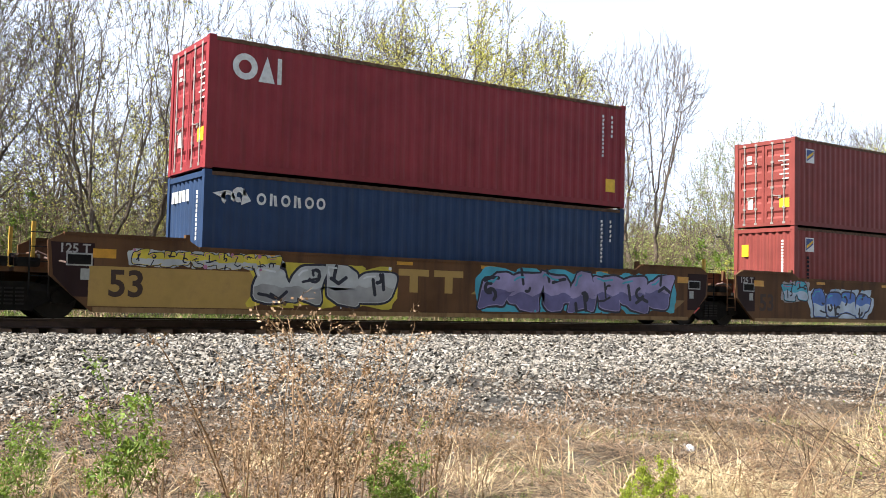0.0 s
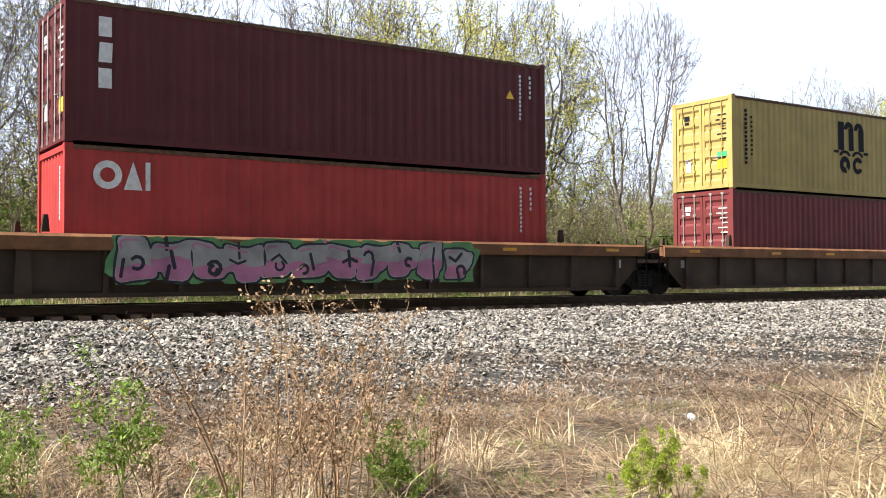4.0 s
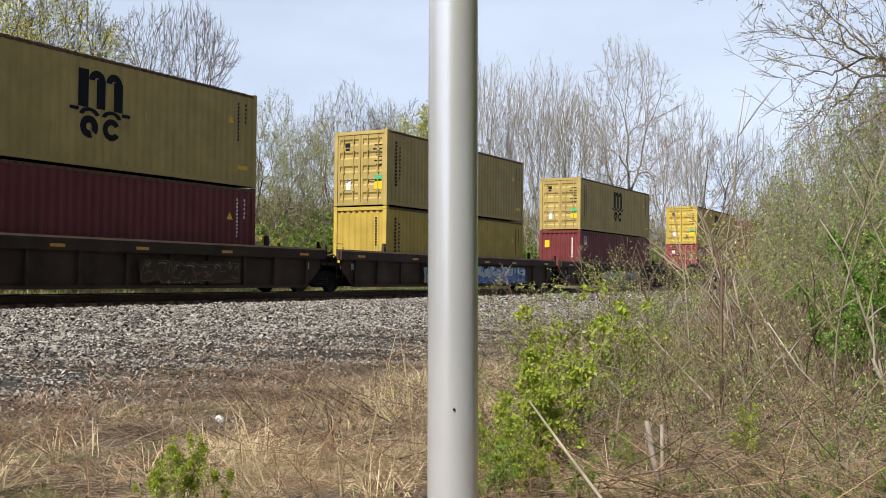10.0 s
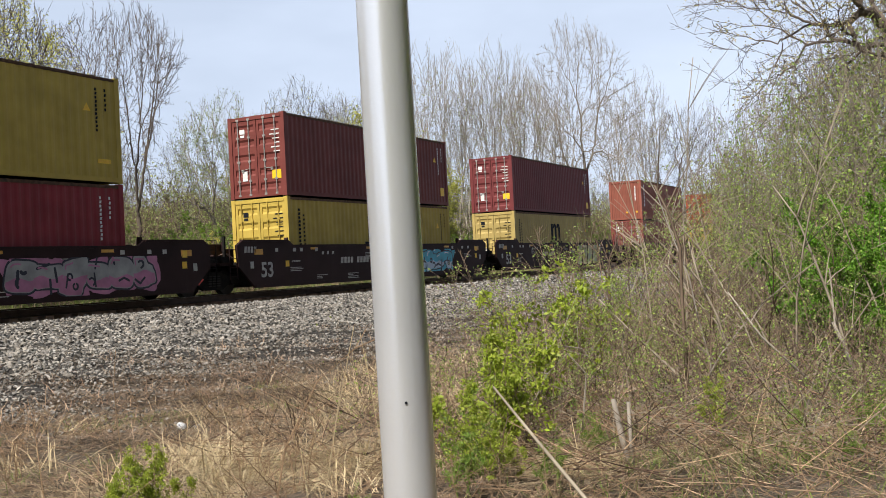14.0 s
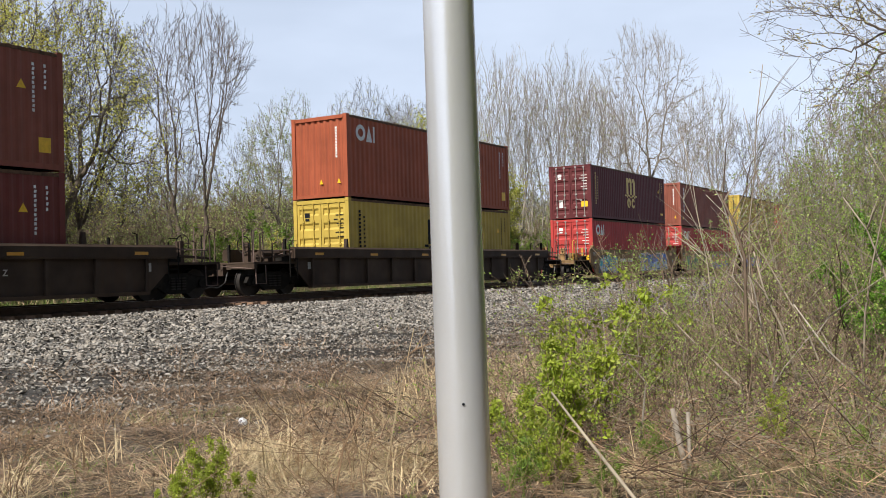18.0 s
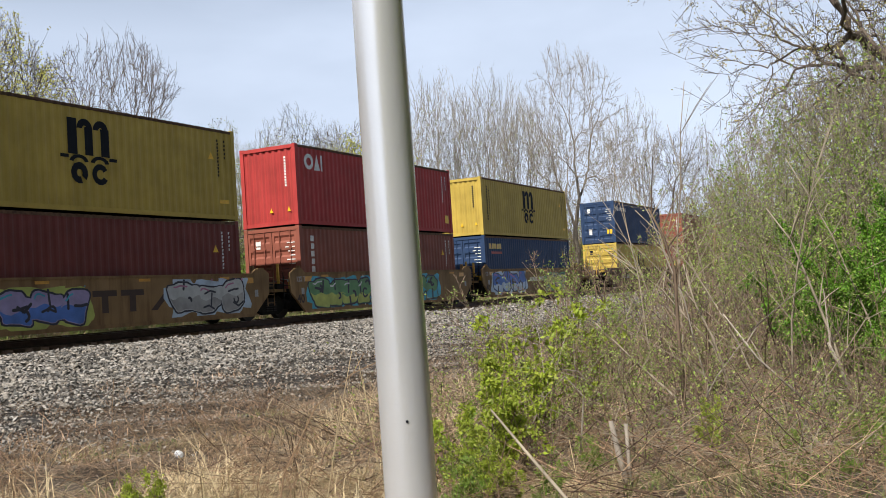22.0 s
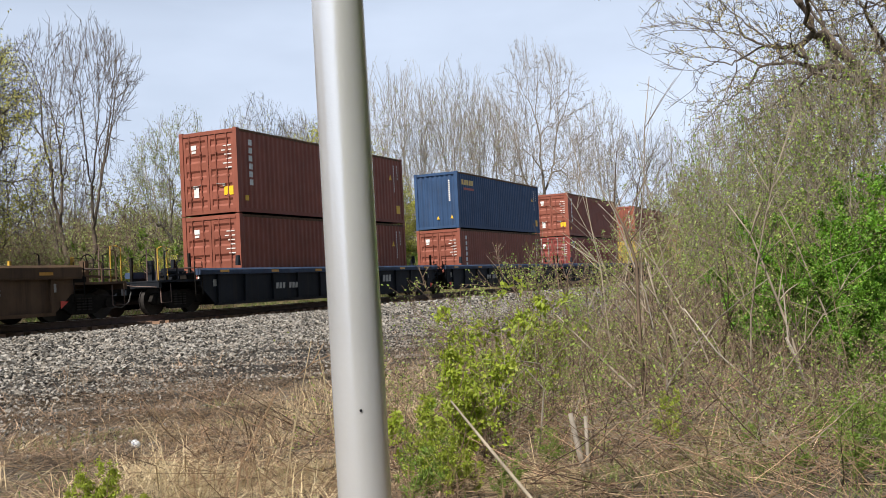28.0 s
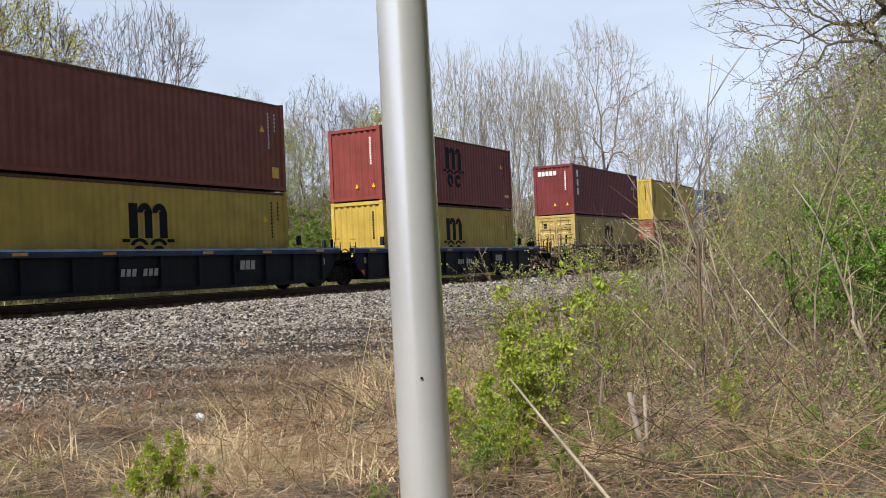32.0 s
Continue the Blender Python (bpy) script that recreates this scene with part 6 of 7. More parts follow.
for i in range(16):
    plant("hedge", -20 + i * 3.6 + rw.uniform(-1, 1), 34 + rw.uniform(0, 4), rw.uniform(0, 360), rw.uniform(0.9, 1.2), group="undergrowth of the wood")
for i in range(40):                            # dense low growth inside the wood
    plant("hedge", -24 + i * 2.3 + rw.uniform(-0.8, 0.8), 40 + rw.uniform(0, 24), rw.uniform(0, 360), rw.uniform(1.2, 1.9), group="undergrowth of the wood")
for x, y, key, sc in ((24.0, 2.2, "hedge", 0.8), (27.5, 2.6, "hedge", 1.0), (31.0, 2.0, "hedge", 1.2), (35.0, 3.6, "hedge", 1.2), (40.0, 4.4, "hedge", 1.4), (46.0, 5.2, "hedge", 1.5), (26.0, 0.6, "bud_b", 0.62), (30.0, 1.6, "bare_b", 0.62), (34.5, 2.2, "bud_b", 0.66), (40.0, 3.4, "bare_a", 0.66), (47.0, 4.6, "bud_b", 0.75), (55.0, 6.2, "hedge", 1.6), (22.0, 0.4, "hedge", 0.9)):
    plant(key, x, y, rw.uniform(0, 360), sc, group="growth along the near verge")
crown_tree("sapling", 4.4, 0.030, 132, 200, 0.10, 0.30, "dome", stems=3, bark=M_BARK, label="young tree coming into pale green leaf", leaves=2600, lsize=0.030, leaf=M_LEAFS, fine=0.003, cluster=0.06, twigs=4)
for x, y, rz, sc in ((14.2, 2.0, 80, 0.85), (15.8, 1.2, 150, 1.05), (13.1, 0.4, 210, 0.9), (17.6, 2.6, 300, 0.95), (20.4, 3.2, 20, 0.9), (12.2, 1.8, 120, 0.6), (16.6, 0.3, 250, 1.1), (24.5, 4.4, 66, 0.9), (29, 5.6, 99, 0.9), (18.6, 1.0, 10, 1.15)):
    plant("sapling", x, y, rz, sc, group="young trees beside the verge")
shrub_master("tangle", 2.0, 9, 133, spread=0.6, l2=5, l3=4, r=0.011, bark=M_TWIG, label="bare pale brush of tangled dry stems", width=0.4, leaves=160, lsize=0.022, leaf=M_LEAFP, arch=0.03)
for x, y, rz, sc in ((8.4, 2.4, 0, 0.62), (9.4, 2.7, 70, 0.8), (10.3, 2.2, 140, 0.9), (11.2, 2.6, 200, 1.0), (9.7, 1.4, 260, 0.8), (11.6, 1.6, 310, 1.0), (12.6, 2.7, 33, 1.0), (8.7, 1.5, 95, 0.6), (7.7, 1.7, 170, 0.5), (14.2, 3.2, 230, 1.0), (16.4, 3.8, 15, 1.0), (19.5, 4.6, 88, 1.05), (23.3, 5.6, 150, 1.1), (10.5, 0.6, 222, 0.85), (9.1, 0.4, 12, 0.55), (28, 6.8, 44, 1.1), (34, 8.6, 190, 1.2), (7.0, 0.9, 44, 0.45), (8.0, 0.6, 144, 0.5), (6.6, 1.8, 244, 0.4)):
    plant("tangle", x, y, rz, sc, group="brush on the verge")
shrub_master("mist", 1.5, 12, 139, spread=0.5, l2=6, l3=4, r=0.006, bark=M_TWIG, label="thin shrub with tiny new leaves", width=0.4, leaves=1500, lsize=0.016, leaf=M_LEAFS, rmin=0.0022)
for x, y, rz, sc in ((6.0, 2.6, 0, 0.6), (6.9, 2.9, 90, 0.7), (7.8, 2.9, 180, 0.8), (8.8, 3.3, 270, 0.9), (9.8, 3.4, 45, 0.95), (11.0, 3.4, 135, 1.0), (12.4, 3.6, 225, 1.0), (10.9, 1.0, 315, 1.1), (12.0, 0.8, 20, 1.2), (13.4, 1.6, 110, 1.3), (14.6, 2.6, 200, 1.2), (9.4, 0.9, 290, 0.9), (16.0, 3.2, 66, 1.3), (18.5, 4.2, 156, 1.3), (7.4, 2.2, 12, 0.6)):
    plant("mist", x, y, rz, sc, group="thin green shrubs on the verge")
cane = 0
for az, d, hgt, lean_az, ln in ((-74.5, 9.5, 2.6, 0.10, 0.012), (-76.2, 11.0, 3.4, -0.06, 0.016), (-77.5, 9.0, 2.3, 0.25, 0.014), (-78.8, 10.0, 2.0, 0.7, 0.016), (-80.2, 9.2, 2.2, 0.5, 0.014), (-73.2, 10.5, 1.8, -0.4, 0.010), (-81.8, 9.0, 2.6, -0.2, 0.015), (-84.6, 9.2, 1.9, 0.28, 0.024), (-76.8, 8.0, 1.5, -0.8, 0.012), (-79.4, 7.6, 1.3, 0.9, 0.010), (-83.0, 8.2, 1.5, -0.6, 0.011), (-71.5, 9.8, 1.3, 0.5, 0.008), (-86.6, 9.6, 2.4, 0.3, 0.016), (-75.4, 12.2, 2.6, 0.3, 0.011), (-72.3, 8.6, 1.2, -0.2, 0.008), (-78.0, 12.5, 3.2, 0.12, 0.013)):
    x, y = polar(az, d)
    rc = random.Random(cane)
    cane += 1
    z0 = float(ground_z(x, y))
    side = Vector((-math.cos(radians(-az)), math.sin(radians(-az)), 0)) * lean_az
    pts = [Vector((x, y, z0 - 0.1)) + (Vector((0, 0, 1)) + side * (k / 6) ** 0.8).normalized() * hgt * k / 6 + Vector((rc.uniform(-0.03, 0.03), rc.uniform(-0.03, 0.03), 0)) for k in range(7)]
    cn = thing("dead_cane", "pale dead sapling stem leaning in the brush", "dead stem", "dead stems in the brush")
    bb = Build().tube(pts, [0.72 * ln * (1 - 0.11 * k) for k in range(7)], 6)
    part("stem", bb, M_BARKP if cane % 3 else M_BARKL, cn, smooth=True)
    for k in (2, 3, 3, 4, 5, 5):
        w = Vector((rc.uniform(-1, 1), rc.uniform(-1, 1), rc.uniform(0.3, 1.2))).normalized() * hgt * rc.uniform(0.15, 0.32)
        part("side_twig", Build().tube([pts[k], pts[k] + w * 0.5 + Vector((0, 0, 0.02)), pts[k] + w], [ln * 0.34, ln * 0.24, ln * 0.15], 4), M_BARKP, cn)
for way, rr, m in ((((-76.19, 8.2, -0.60), (-76.11, 8.2, 0.07), (-76.15, 8.2, 0.61), (-75.64, 8.2, 0.89), (-74.95, 8.2, 1.12)), 0.017, M_TWIG), (((-76.0, 8.2, -0.45), (-75.63, 8.0, -0.38), (-73.58, 8.0, -0.09), (-71.5, 8.0, 0.23)), 0.012, M_BARKP),
                   (((-79.06, 8.6, -0.60), (-77.92, 8.6, 0.04), (-77.12, 8.6, 0.32), (-76.63, 8.6, 0.66)), 0.013, M_BARKP), (((-85.21, 9.0, -0.68), (-84.45, 9.0, -0.29), (-83.92, 9.0, -0.08)), 0.026, M_BARKL), (((-82.96, 8.4, -0.55), (-80.23, 8.4, -0.14), (-78.59, 8.4, 0.23)), 0.012, M_BARKL),
                   (((-68.0, 6.5, -0.3), (-68.4, 6.5, -0.03), (-69.4, 6.5, 0.0), (-70.42, 6.5, -0.02), (-71.16, 6.5, -0.15)), 0.006, M_BARKL), (((-72.1, 10.4, -0.4), (-72.02, 10.5, 0.34), (-71.76, 10.5, 0.55), (-71.0, 10.5, 0.74)), 0.010, M_TWIG), (((-72.3, 10.4, -0.4), (-72.1, 10.5, 0.30), (-72.23, 10.5, 0.55), (-72.58, 10.5, 0.68)), 0.009, M_TWIG)):
    rc = random.Random(cane)
    cane += 1
    cn = thing("dead_cane", "bent dead sapling stem with side twigs in the brush", "dead stem", "dead stems in the brush")
    pts = [Vector((*polar(az, d), z)) for az, d, z in way]
    nn = len(pts)
    part("stem", Build().tube(pts, [rr * (1 - 0.55 * k / (nn - 1)) for k in range(nn)], 6), m, cn, smooth=True)
    for k in range(2 * nn):
        p = pts[k % (nn - 1)].lerp(pts[k % (nn - 1) + 1], rc.random())
        if p.z < -0.2:
            continue
        w = Vector((rc.uniform(-1, 1), rc.uniform(-1, 1), rc.uniform(0.1, 1.1))).normalized() * rc.uniform(0.2, 0.5)
        part("side_twig", Build().tube([p, p + w * 0.5 + Vector((0, 0, 0.02)), p + w], [rr * 0.42, rr * 0.3, rr * 0.18], 4), m, cn)
shrub_master("vivid", 1.9, 16, 134, spread=0.6, l2=8, l3=6, r=0.010, bark=M_TWIG, label="dense vivid green honeysuckle bush", width=0.45, leaves=30000, lsize=0.026, leaf=M_LEAFD)
for x, y, rz, sc in ((10.8, -0.3, 0, 0.85), (11.5, 0.2, 100, 0.85), (10.2, -0.9, 200, 0.9), (12.4, -0.2, 300, 0.95), (11.2, -1.3, 50, 1.05), (13.2, 0.4, 140, 0.85), (10.8, 0.5, 77, 0.7), (9.8, 0.3, 256, 0.6), (12.8, 0.9, 33, 0.75), (12.0, -0.9, 71, 1.05), (13.0, -0.6, 171, 1.1), (11.8, 0.0, 271, 0.95), (13.8, -0.2, 12, 1.1)):
    plant("vivid", x, y, rz, sc, group="green bushes under the trees")
shrub_master("sprig", 1.1, 8, 135, spread=0.13, l2=9, l3=3, reach=0.20, r=0.008, bark=M_TWIG, label="leafy yellow-green shrub beside the pole", width=0.07, leaves=3000, lsize=0.021, leaf=M_LEAFB, long=1.9)
for az, dist, rz, sc in ((-65.0, 5.9, 0, 0.80), (-66.0, 6.1, 90, 0.62), (-64.3, 5.5, 180, 0.42), (-65.4, 5.3, 180, 0.34), (-45.0, 5.0, 60, 0.34), (-46.6, 5.05, 200, 0.34), (-44.0, 5.1, 10, 0.24), (-77.6, 6.6, 77, 0.36)):
    plant("sprig", *polar(az, dist), rz, sc)
shrub_master("spray", 1.15, 5, 141, spread=0.16, l2=6, l3=2, reach=0.2, r=0.007, bark=M_TWIG, label="slender open shrub with new green leaves", width=0.12, leaves=620, lsize=0.026, leaf=M_LEAFB, long=1.9)
for az, dist, rz, sc in ((-66.9, 7.6, 33, 1.0), (-69.2, 8.0, 140, 1.02), (-70.4, 8.2, 60, 0.9), (-68.0, 7.4, 200, 0.75), (-66.4, 6.9, 300, 0.7)):
    plant("spray", *polar(az, dist), rz, sc, group="thin green shrubs on the verge")
shrub_master("weed", 0.9, 8, 136, spread=0.25, l2=5, l3=3, r=0.005, bark=M_GRASS, label="soft green spring weed", name="weed", cat="weed", width=0.10, leaves=1300, lsize=0.016, leaf=M_LEAFG, long=2.4)
for az, dist, rz, sc in ((-31.0, 4.9, 0, 0.55), (-30.2, 5.05, 80, 0.46), (-20.5, 4.7, 120, 0.30), (-21.5, 4.9, 10, 0.28), (-15.6, 5.2, 200, 0.86), (-10.2, 5.4, 300, 0.60), (-9.0, 4.9, 33, 0.52), (-63.5, 5.0, 150, 0.46), (-64.3, 5.6, 12, 0.5), (-68.4, 5.2, 200, 0.34), (-71.0, 6.0, 90, 0.4), (-57.5, 4.6, 33, 0.22), (-43.0, 4.7, 75, 0.22), (-82.0, 6.4, 75, 0.28), (-85.5, 6.8, 75, 0.36), (-88.0, 6.2, 175, 0.55), (-86.6, 6.4, 275, 0.5), (-90.0, 6.6, 20, 0.6), (-87.2, 5.7, 66, 0.4), (-89.2, 5.8, 130, 0.45), (-84.5, 5.8, 120, 0.25)):
    plant("weed", *polar(az, dist), rz, sc)
shrub_master("stalks", 1.25, 7, 137, spread=0.13, l2=7, l3=4, r=0.0085, reach=0.3, bark=M_STALK, label="tall dry brown weed stalks with seed heads", name="dry_stalks", cat="dry weeds", width=0.14, leaves=900, lsize=0.014, leaf=M_STALKH, rmin=0.0022)
for az, dist, rz, sc in ((-24.6, 4.6, 0, 0.86), (-25.8, 4.7, 90, 0.74), (-27.6, 4.9, 200, 0.82), (-29.8, 5.1, 300, 0.82), (-23.2, 4.4, 20, 0.6), (-21.6, 4.9, 150, 0.66), (-31.8, 5.4, 75, 0.62), (-18.0, 5.3, 250, 0.5), (-13.0, 4.6, 10, 0.45), (-34.5, 5.6, 100, 0.4), (-39.0, 6.2, 210, 0.36), (-53.5, 5.4, 66, 0.36), (-51.0, 6.0, 166, 0.34), (-61.5, 6.4, 10, 0.4)):
    plant("stalks", *polar(az, dist), rz, sc)

# ---- grasses


def blades(n, xs, ys, hmin, hmax, lean, width, seed, material, clumps=0, spread=0.12, zlift=0.0):
    """Bent grass blades, each a tapered strip of two lengths."""
    rng = np.random.default_rng(seed)
    if clumps:
        cx, cy = rng.uniform(*xs, clumps), rng.uniform(*ys, clumps)
        w = rng.integers(0, clumps, n)
        x, y = cx[w] + rng.normal(0, spread, n), cy[w] + rng.normal(0, spread, n)
        head = rng.uniform(0, 2 * np.pi, clumps)[w] + rng.normal(0, 0.9, n)
    else:
        x, y = rng.uniform(*xs, n), rng.uniform(*ys, n)
        head = rng.uniform(0, 2 * np.pi, n)
    z = ground_z(x, y) + zlift
    h = rng.uniform(hmin, hmax, n)
    ln = np.abs(rng.normal(lean, 0.35, n))
    d = np.stack([np.cos(head), np.sin(head), np.zeros(n)], 1)
    s = np.stack([-np.sin(head), np.cos(head), np.zeros(n)], 1) * (width * rng.uniform(0.6, 1.4, n))[:, None]
    b = np.stack([x, y, z], 1)
    up = np.array([0, 0, 1.0])
    rise = np.maximum(0.06, 1.0 - 0.62 * ln)
    m = b + d * (h * ln * 0.42)[:, None] + s * rng.normal(0, 6, n)[:, None] + up * (h * 0.6 * rise)[:, None]
    t = b + d * (h * ln)[:, None] + s * rng.normal(0, 14, n)[:, None] + up * (h * rise * rng.uniform(0.5, 1.0, n))[:, None]
    V = np.stack([b - s, b + s, m + s * 0.8, m - s * 0.8, t + s * 0.15, t - s * 0.15], 1).reshape(-1, 3)
    o = np.arange(n)[:, None] * 6
    F = np.concatenate([o + [0, 1, 2, 3], o + [3, 2, 4, 5]])
    return raw("grass", V, F, material)


def stuff(name, me, label, cat):
    return tagged(new(name, me), label, cat, kind="stuff")


stuff("dry_grass", blades(36000, (-4.0, 14.0), (1.5, 6.6), 0.08, 0.36, 1.5, 0.0026, 1, M_STRAW, 420, 0.20), "flattened straw-coloured dead grass", "dry grass")
stuff("dry_grass", blades(38000, (-4.0, 26.0), (2.0, 9.0), 0.05, 0.26, 1.5, 0.0028, 2, M_STRAWG, 1500, 0.2), "matted grey-brown dead grass", "dry grass")
stuff("dry_grass", blades(4200, (0.0, 11.0), (2.4, 6.2), 0.25, 0.6, 1.1, 0.0026, 3, M_STRAWP, 70, 0.10), "tall pale tufts of arching dead grass", "dry grass")
stuff("dry_grass", blades(24000, (5.0, 26.0), (-2.0, 5.0), 0.1, 0.5, 1.0, 0.0026, 4, M_STRAW, 900, 0.2), "dead grass under the brush", "dry grass")
stuff("dry_grass", blades(24000, (0.0, 24.0), (5.0, 10.2), 0.05, 0.2, 1.8, 0.0032, 9, M_STRAWG, 1100, 0.30), "thin litter of dead stems over the gravel's edge", "dry grass")
stuff("dry_grass", blades(16000, (0.0, 20.0), (3.0, 9.4), 0.1, 0.45, 1.3, 0.0026, 10, M_REDST, 300, 0.16), "reddish dead stems lying on the verge", "dry grass")
stuff("dry_grass", blades(20000, (0.0, 22.0), (2.4, 9.4), 0.06, 0.3, 1.6, 0.003, 11, M_DARKST, 400, 0.2), "dark rotted stems among the litter", "dry grass")
stuff("dry_grass", blades(54000, (-2.0, 17.0), (4.4, 8.9), 0.05, 0.17, 2.2, 0.0036, 12, M_STRAWG, 1500, 0.25), "flat mat of grey-brown dead stems", "dry grass")
stuff("dry_grass", blades(26000, (0.0, 17.0), (4.0, 8.6), 0.05, 0.18, 2.2, 0.0034, 13, M_REDST, 700, 0.22), "flat reddish dead stems in the mat", "dry grass")


def fallen(n, xs, ys, lmin, lmax, rmin, rmax, seed, material, rise=0.35):
    """Dead twigs lying and leaning every way on the ground."""
    rng = np.random.default_rng(seed)
    x, y = rng.uniform(*xs, n), rng.uniform(*ys, n)
    b = np.stack([x, y, ground_z(x, y) + rng.uniform(0.0, 0.12, n)], 1)
    a = rng.uniform(0, 2 * np.pi, n)
    d = np.stack([np.cos(a), np.sin(a), np.abs(rng.normal(0, rise, n))], 1)
    P = sweep(b, d, rng.uniform(lmin, lmax, n), 5, 0.10, -0.03, rng)
    R = np.linspace(1, 0.4, 5)[None] * rng.uniform(rmin, rmax, n)[:, None]
    S, RS = shoots(P, R, 2, 0.2, 0.9, 0.4, 40, 3, 0.6, 0.1, 0.0, rng, rmin=0.0015)
    return raw("twig", *joined([tubes(P, R, 4), tubes(S, RS, 3)]), material)


stuff("dead_twigs", fallen(1200, (5.6, 15.0), (-1.8, 4.0), 0.3, 1.1, 0.0014, 0.0042, 71, M_BARKP, 0.45), "pale dead twigs lying across one another", "twigs")
stuff("dead_twigs", fallen(1500, (4.8, 16.0), (-1.8, 4.6), 0.25, 0.9, 0.0012, 0.0035, 72, M_REDST, 0.55), "reddish-brown dead twigs and canes under the brush", "twigs")
stuff("dead_twigs", fallen(1500, (4.8, 16.0), (-1.8, 4.8), 0.25, 0.9, 0.0016, 0.0045, 73, M_DARKST, 0.5), "dark rotten twigs under the brush", "twigs")
stuff("dead_twigs", fallen(500, (0.2, 8.0), (2.6, 6.4), 0.2, 0.7, 0.0012, 0.0024, 74, M_STALK, 0.7), "thin brown dead stems over the grass", "twigs")
stuff("dead_twigs", fallen(1100, (2.6, 7.4), (-1.8, 2.8), 0.2, 0.7, 0.001, 0.003, 75, M_STALK, 0.5), "thin brown twigs and stems on the near verge", "twigs")
stuff("dry_grass", blades(16000, (2.4, 7.5), (-2.0, 3.0), 0.06, 0.26, 1.6, 0.0024, 76, M_STRAWG, 420, 0.18), "matted dead grass on the near verge", "dry grass")
stuff("dry_grass", blades(7000, (2.4, 7.5), (-2.0, 3.0), 0.08, 0.3, 1.4, 0.0022, 77, M_REDST, 200, 0.18), "reddish dead grass on the near verge", "dry grass")
stuff("green_grass", blades(5000, (2.6, 8.0), (-2.0, 2.2), 0.06, 0.2, 0.7, 0.003, 78, M_GRASS, 90, 0.16), "new green grass coming through litter", "grass")
stuff("new_leaves", raw("leaf", *leaf_quads(np.stack([(lambda r: r.uniform(5.6, 15, 26000))(np.random.default_rng(81)), np.random.default_rng(82).uniform(-1.8, 4.0, 26000), -0.55 + np.abs(np.random.default_rng(83).normal(0, 0.28, 26000))], 1), 0.013, np.random.default_rng(84)), M_LEAFS), "tiny new leaves scattered through the brush", "leaves")
for az, d, n, sd in ((-46.5, 6.4, 500, 51), (-49.0, 6.0, 420, 52), (-51.5, 5.6, 420, 53), (-55.0, 6.6, 500, 54), (-57.5, 5.8, 420, 55), (-14.0, 4.4, 260, 56), (-17.0, 4.5, 260, 57), (-33.0, 4.6, 260, 58), (-72.5, 5.6, 300, 59), (-75.5, 6.2, 300, 60)):
    x, y = polar(az, d)                        # pale tufts, combed over one way
    stuff("straw_tuft", blades(n, (x - 0.25, x + 0.25), (y - 0.25, y + 0.25), 0.3, 0.6, 1.5, 0.0022, sd, M_STRAWP, 1, 0.13), "pale straw tuft of combed dead grass", "dry grass")
stuff("green_grass", blades(9000, (5.5, 13.0), (-1.6, 1.2), 0.08, 0.24, 0.6, 0.0035, 5, M_GRASS, 130, 0.18), "patches of new green grass", "grass")
stuff("green_grass", blades(3000, (0.0, 9.0), (3.0, 6.5), 0.05, 0.14, 0.8, 0.003, 6, M_GRASS, 36, 0.16), "thin new green grass among straw", "grass")
stuff("green_grass", blades(26000, (-6.0, 75.0), (24.6, 28.5), 0.12, 0.35, 0.6, 0.012, 7, M_GRASS, 1500, 0.35), "green grass strip beyond the track", "grass")
stuff("dry_grass", blades(14000, (-6.0, 75.0), (24.4, 29.5), 0.12, 0.5, 0.6, 0.010, 8, M_STRAW, 900, 0.35), "dry grass strip beyond the track", "dry grass")

# ---- stick, stub, litter
for way, rr, m in ((((-55.3, 5.0, -0.6), (-56.2, 5.0, -0.2), (-57.5, 5.0, 0.28)), 0.004, M_STRAWP), (((-52.6, 5.0, -0.6), (-53.3, 5.0, -0.3), (-55.3, 5.0, 0.02), (-57.5, 5.0, 0.17), (-59.3, 5.0, 0.23)), 0.005, M_STALK),
                   (((-70.2, 6.2, -0.5), (-70.6, 6.2, -0.15), (-69.6, 6.2, -0.02), (-68.4, 6.2, -0.14), (-67.6, 6.2, -0.3)), 0.006, M_BARKL), (((-44.6, 5.6, -0.6), (-44.2, 5.6, 0.0), (-44.4, 5.6, 0.2)), 0.003, M_STALK),
                   (((-40.6, 5.2, -0.6), (-40.2, 5.2, -0.15), (-39.9, 5.2, 0.02)), 0.003, M_STALK), (((-50.2, 5.4, -0.6), (-48.8, 5.6, -0.25), (-47.6, 5.8, -0.12)), 0.004, M_STRAWP), (((-58.8, 6.0, -0.6), (-58.2, 6.0, -0.1), (-57.8, 6.0, 0.18)), 0.0035, M_STRAWP)):
    rd = thing("dry_reed", "single long dry reed bent over the grass", "dry weeds", "single dry stems")
    pts = [Vector((*polar(a, d), z)) for a, d, z in way]
    part("stem", Build().tube(pts, [rr * (1 - 0.5 * k / (len(pts) - 1)) for k in range(len(pts))], 5), m, rd)
    part("side_twig", Build().tube([pts[-2], pts[-2].lerp(pts[-1], 0.4) + Vector((0.03, 0.02, 0.07))], [rr * 0.6, rr * 0.3], 4), m, rd)
st = thing("fallen_stick", "pale broken stick leaning in the brush", "stick")
a = Vector((*polar(-65.3, 5.33), -0.10))
b = Vector((*polar(-73.6, 3.72), -0.61))
part("shaft", Build().tube([a, a.lerp(b, 0.35) + Vector((0, 0.02, 0.02)), a.lerp(b, 0.7), b], [0.006, 0.008, 0.009, 0.010], 7), M_BARKP, st, smooth=True)
st = thing("cut_stub", "pale cut sapling stub", "stub")
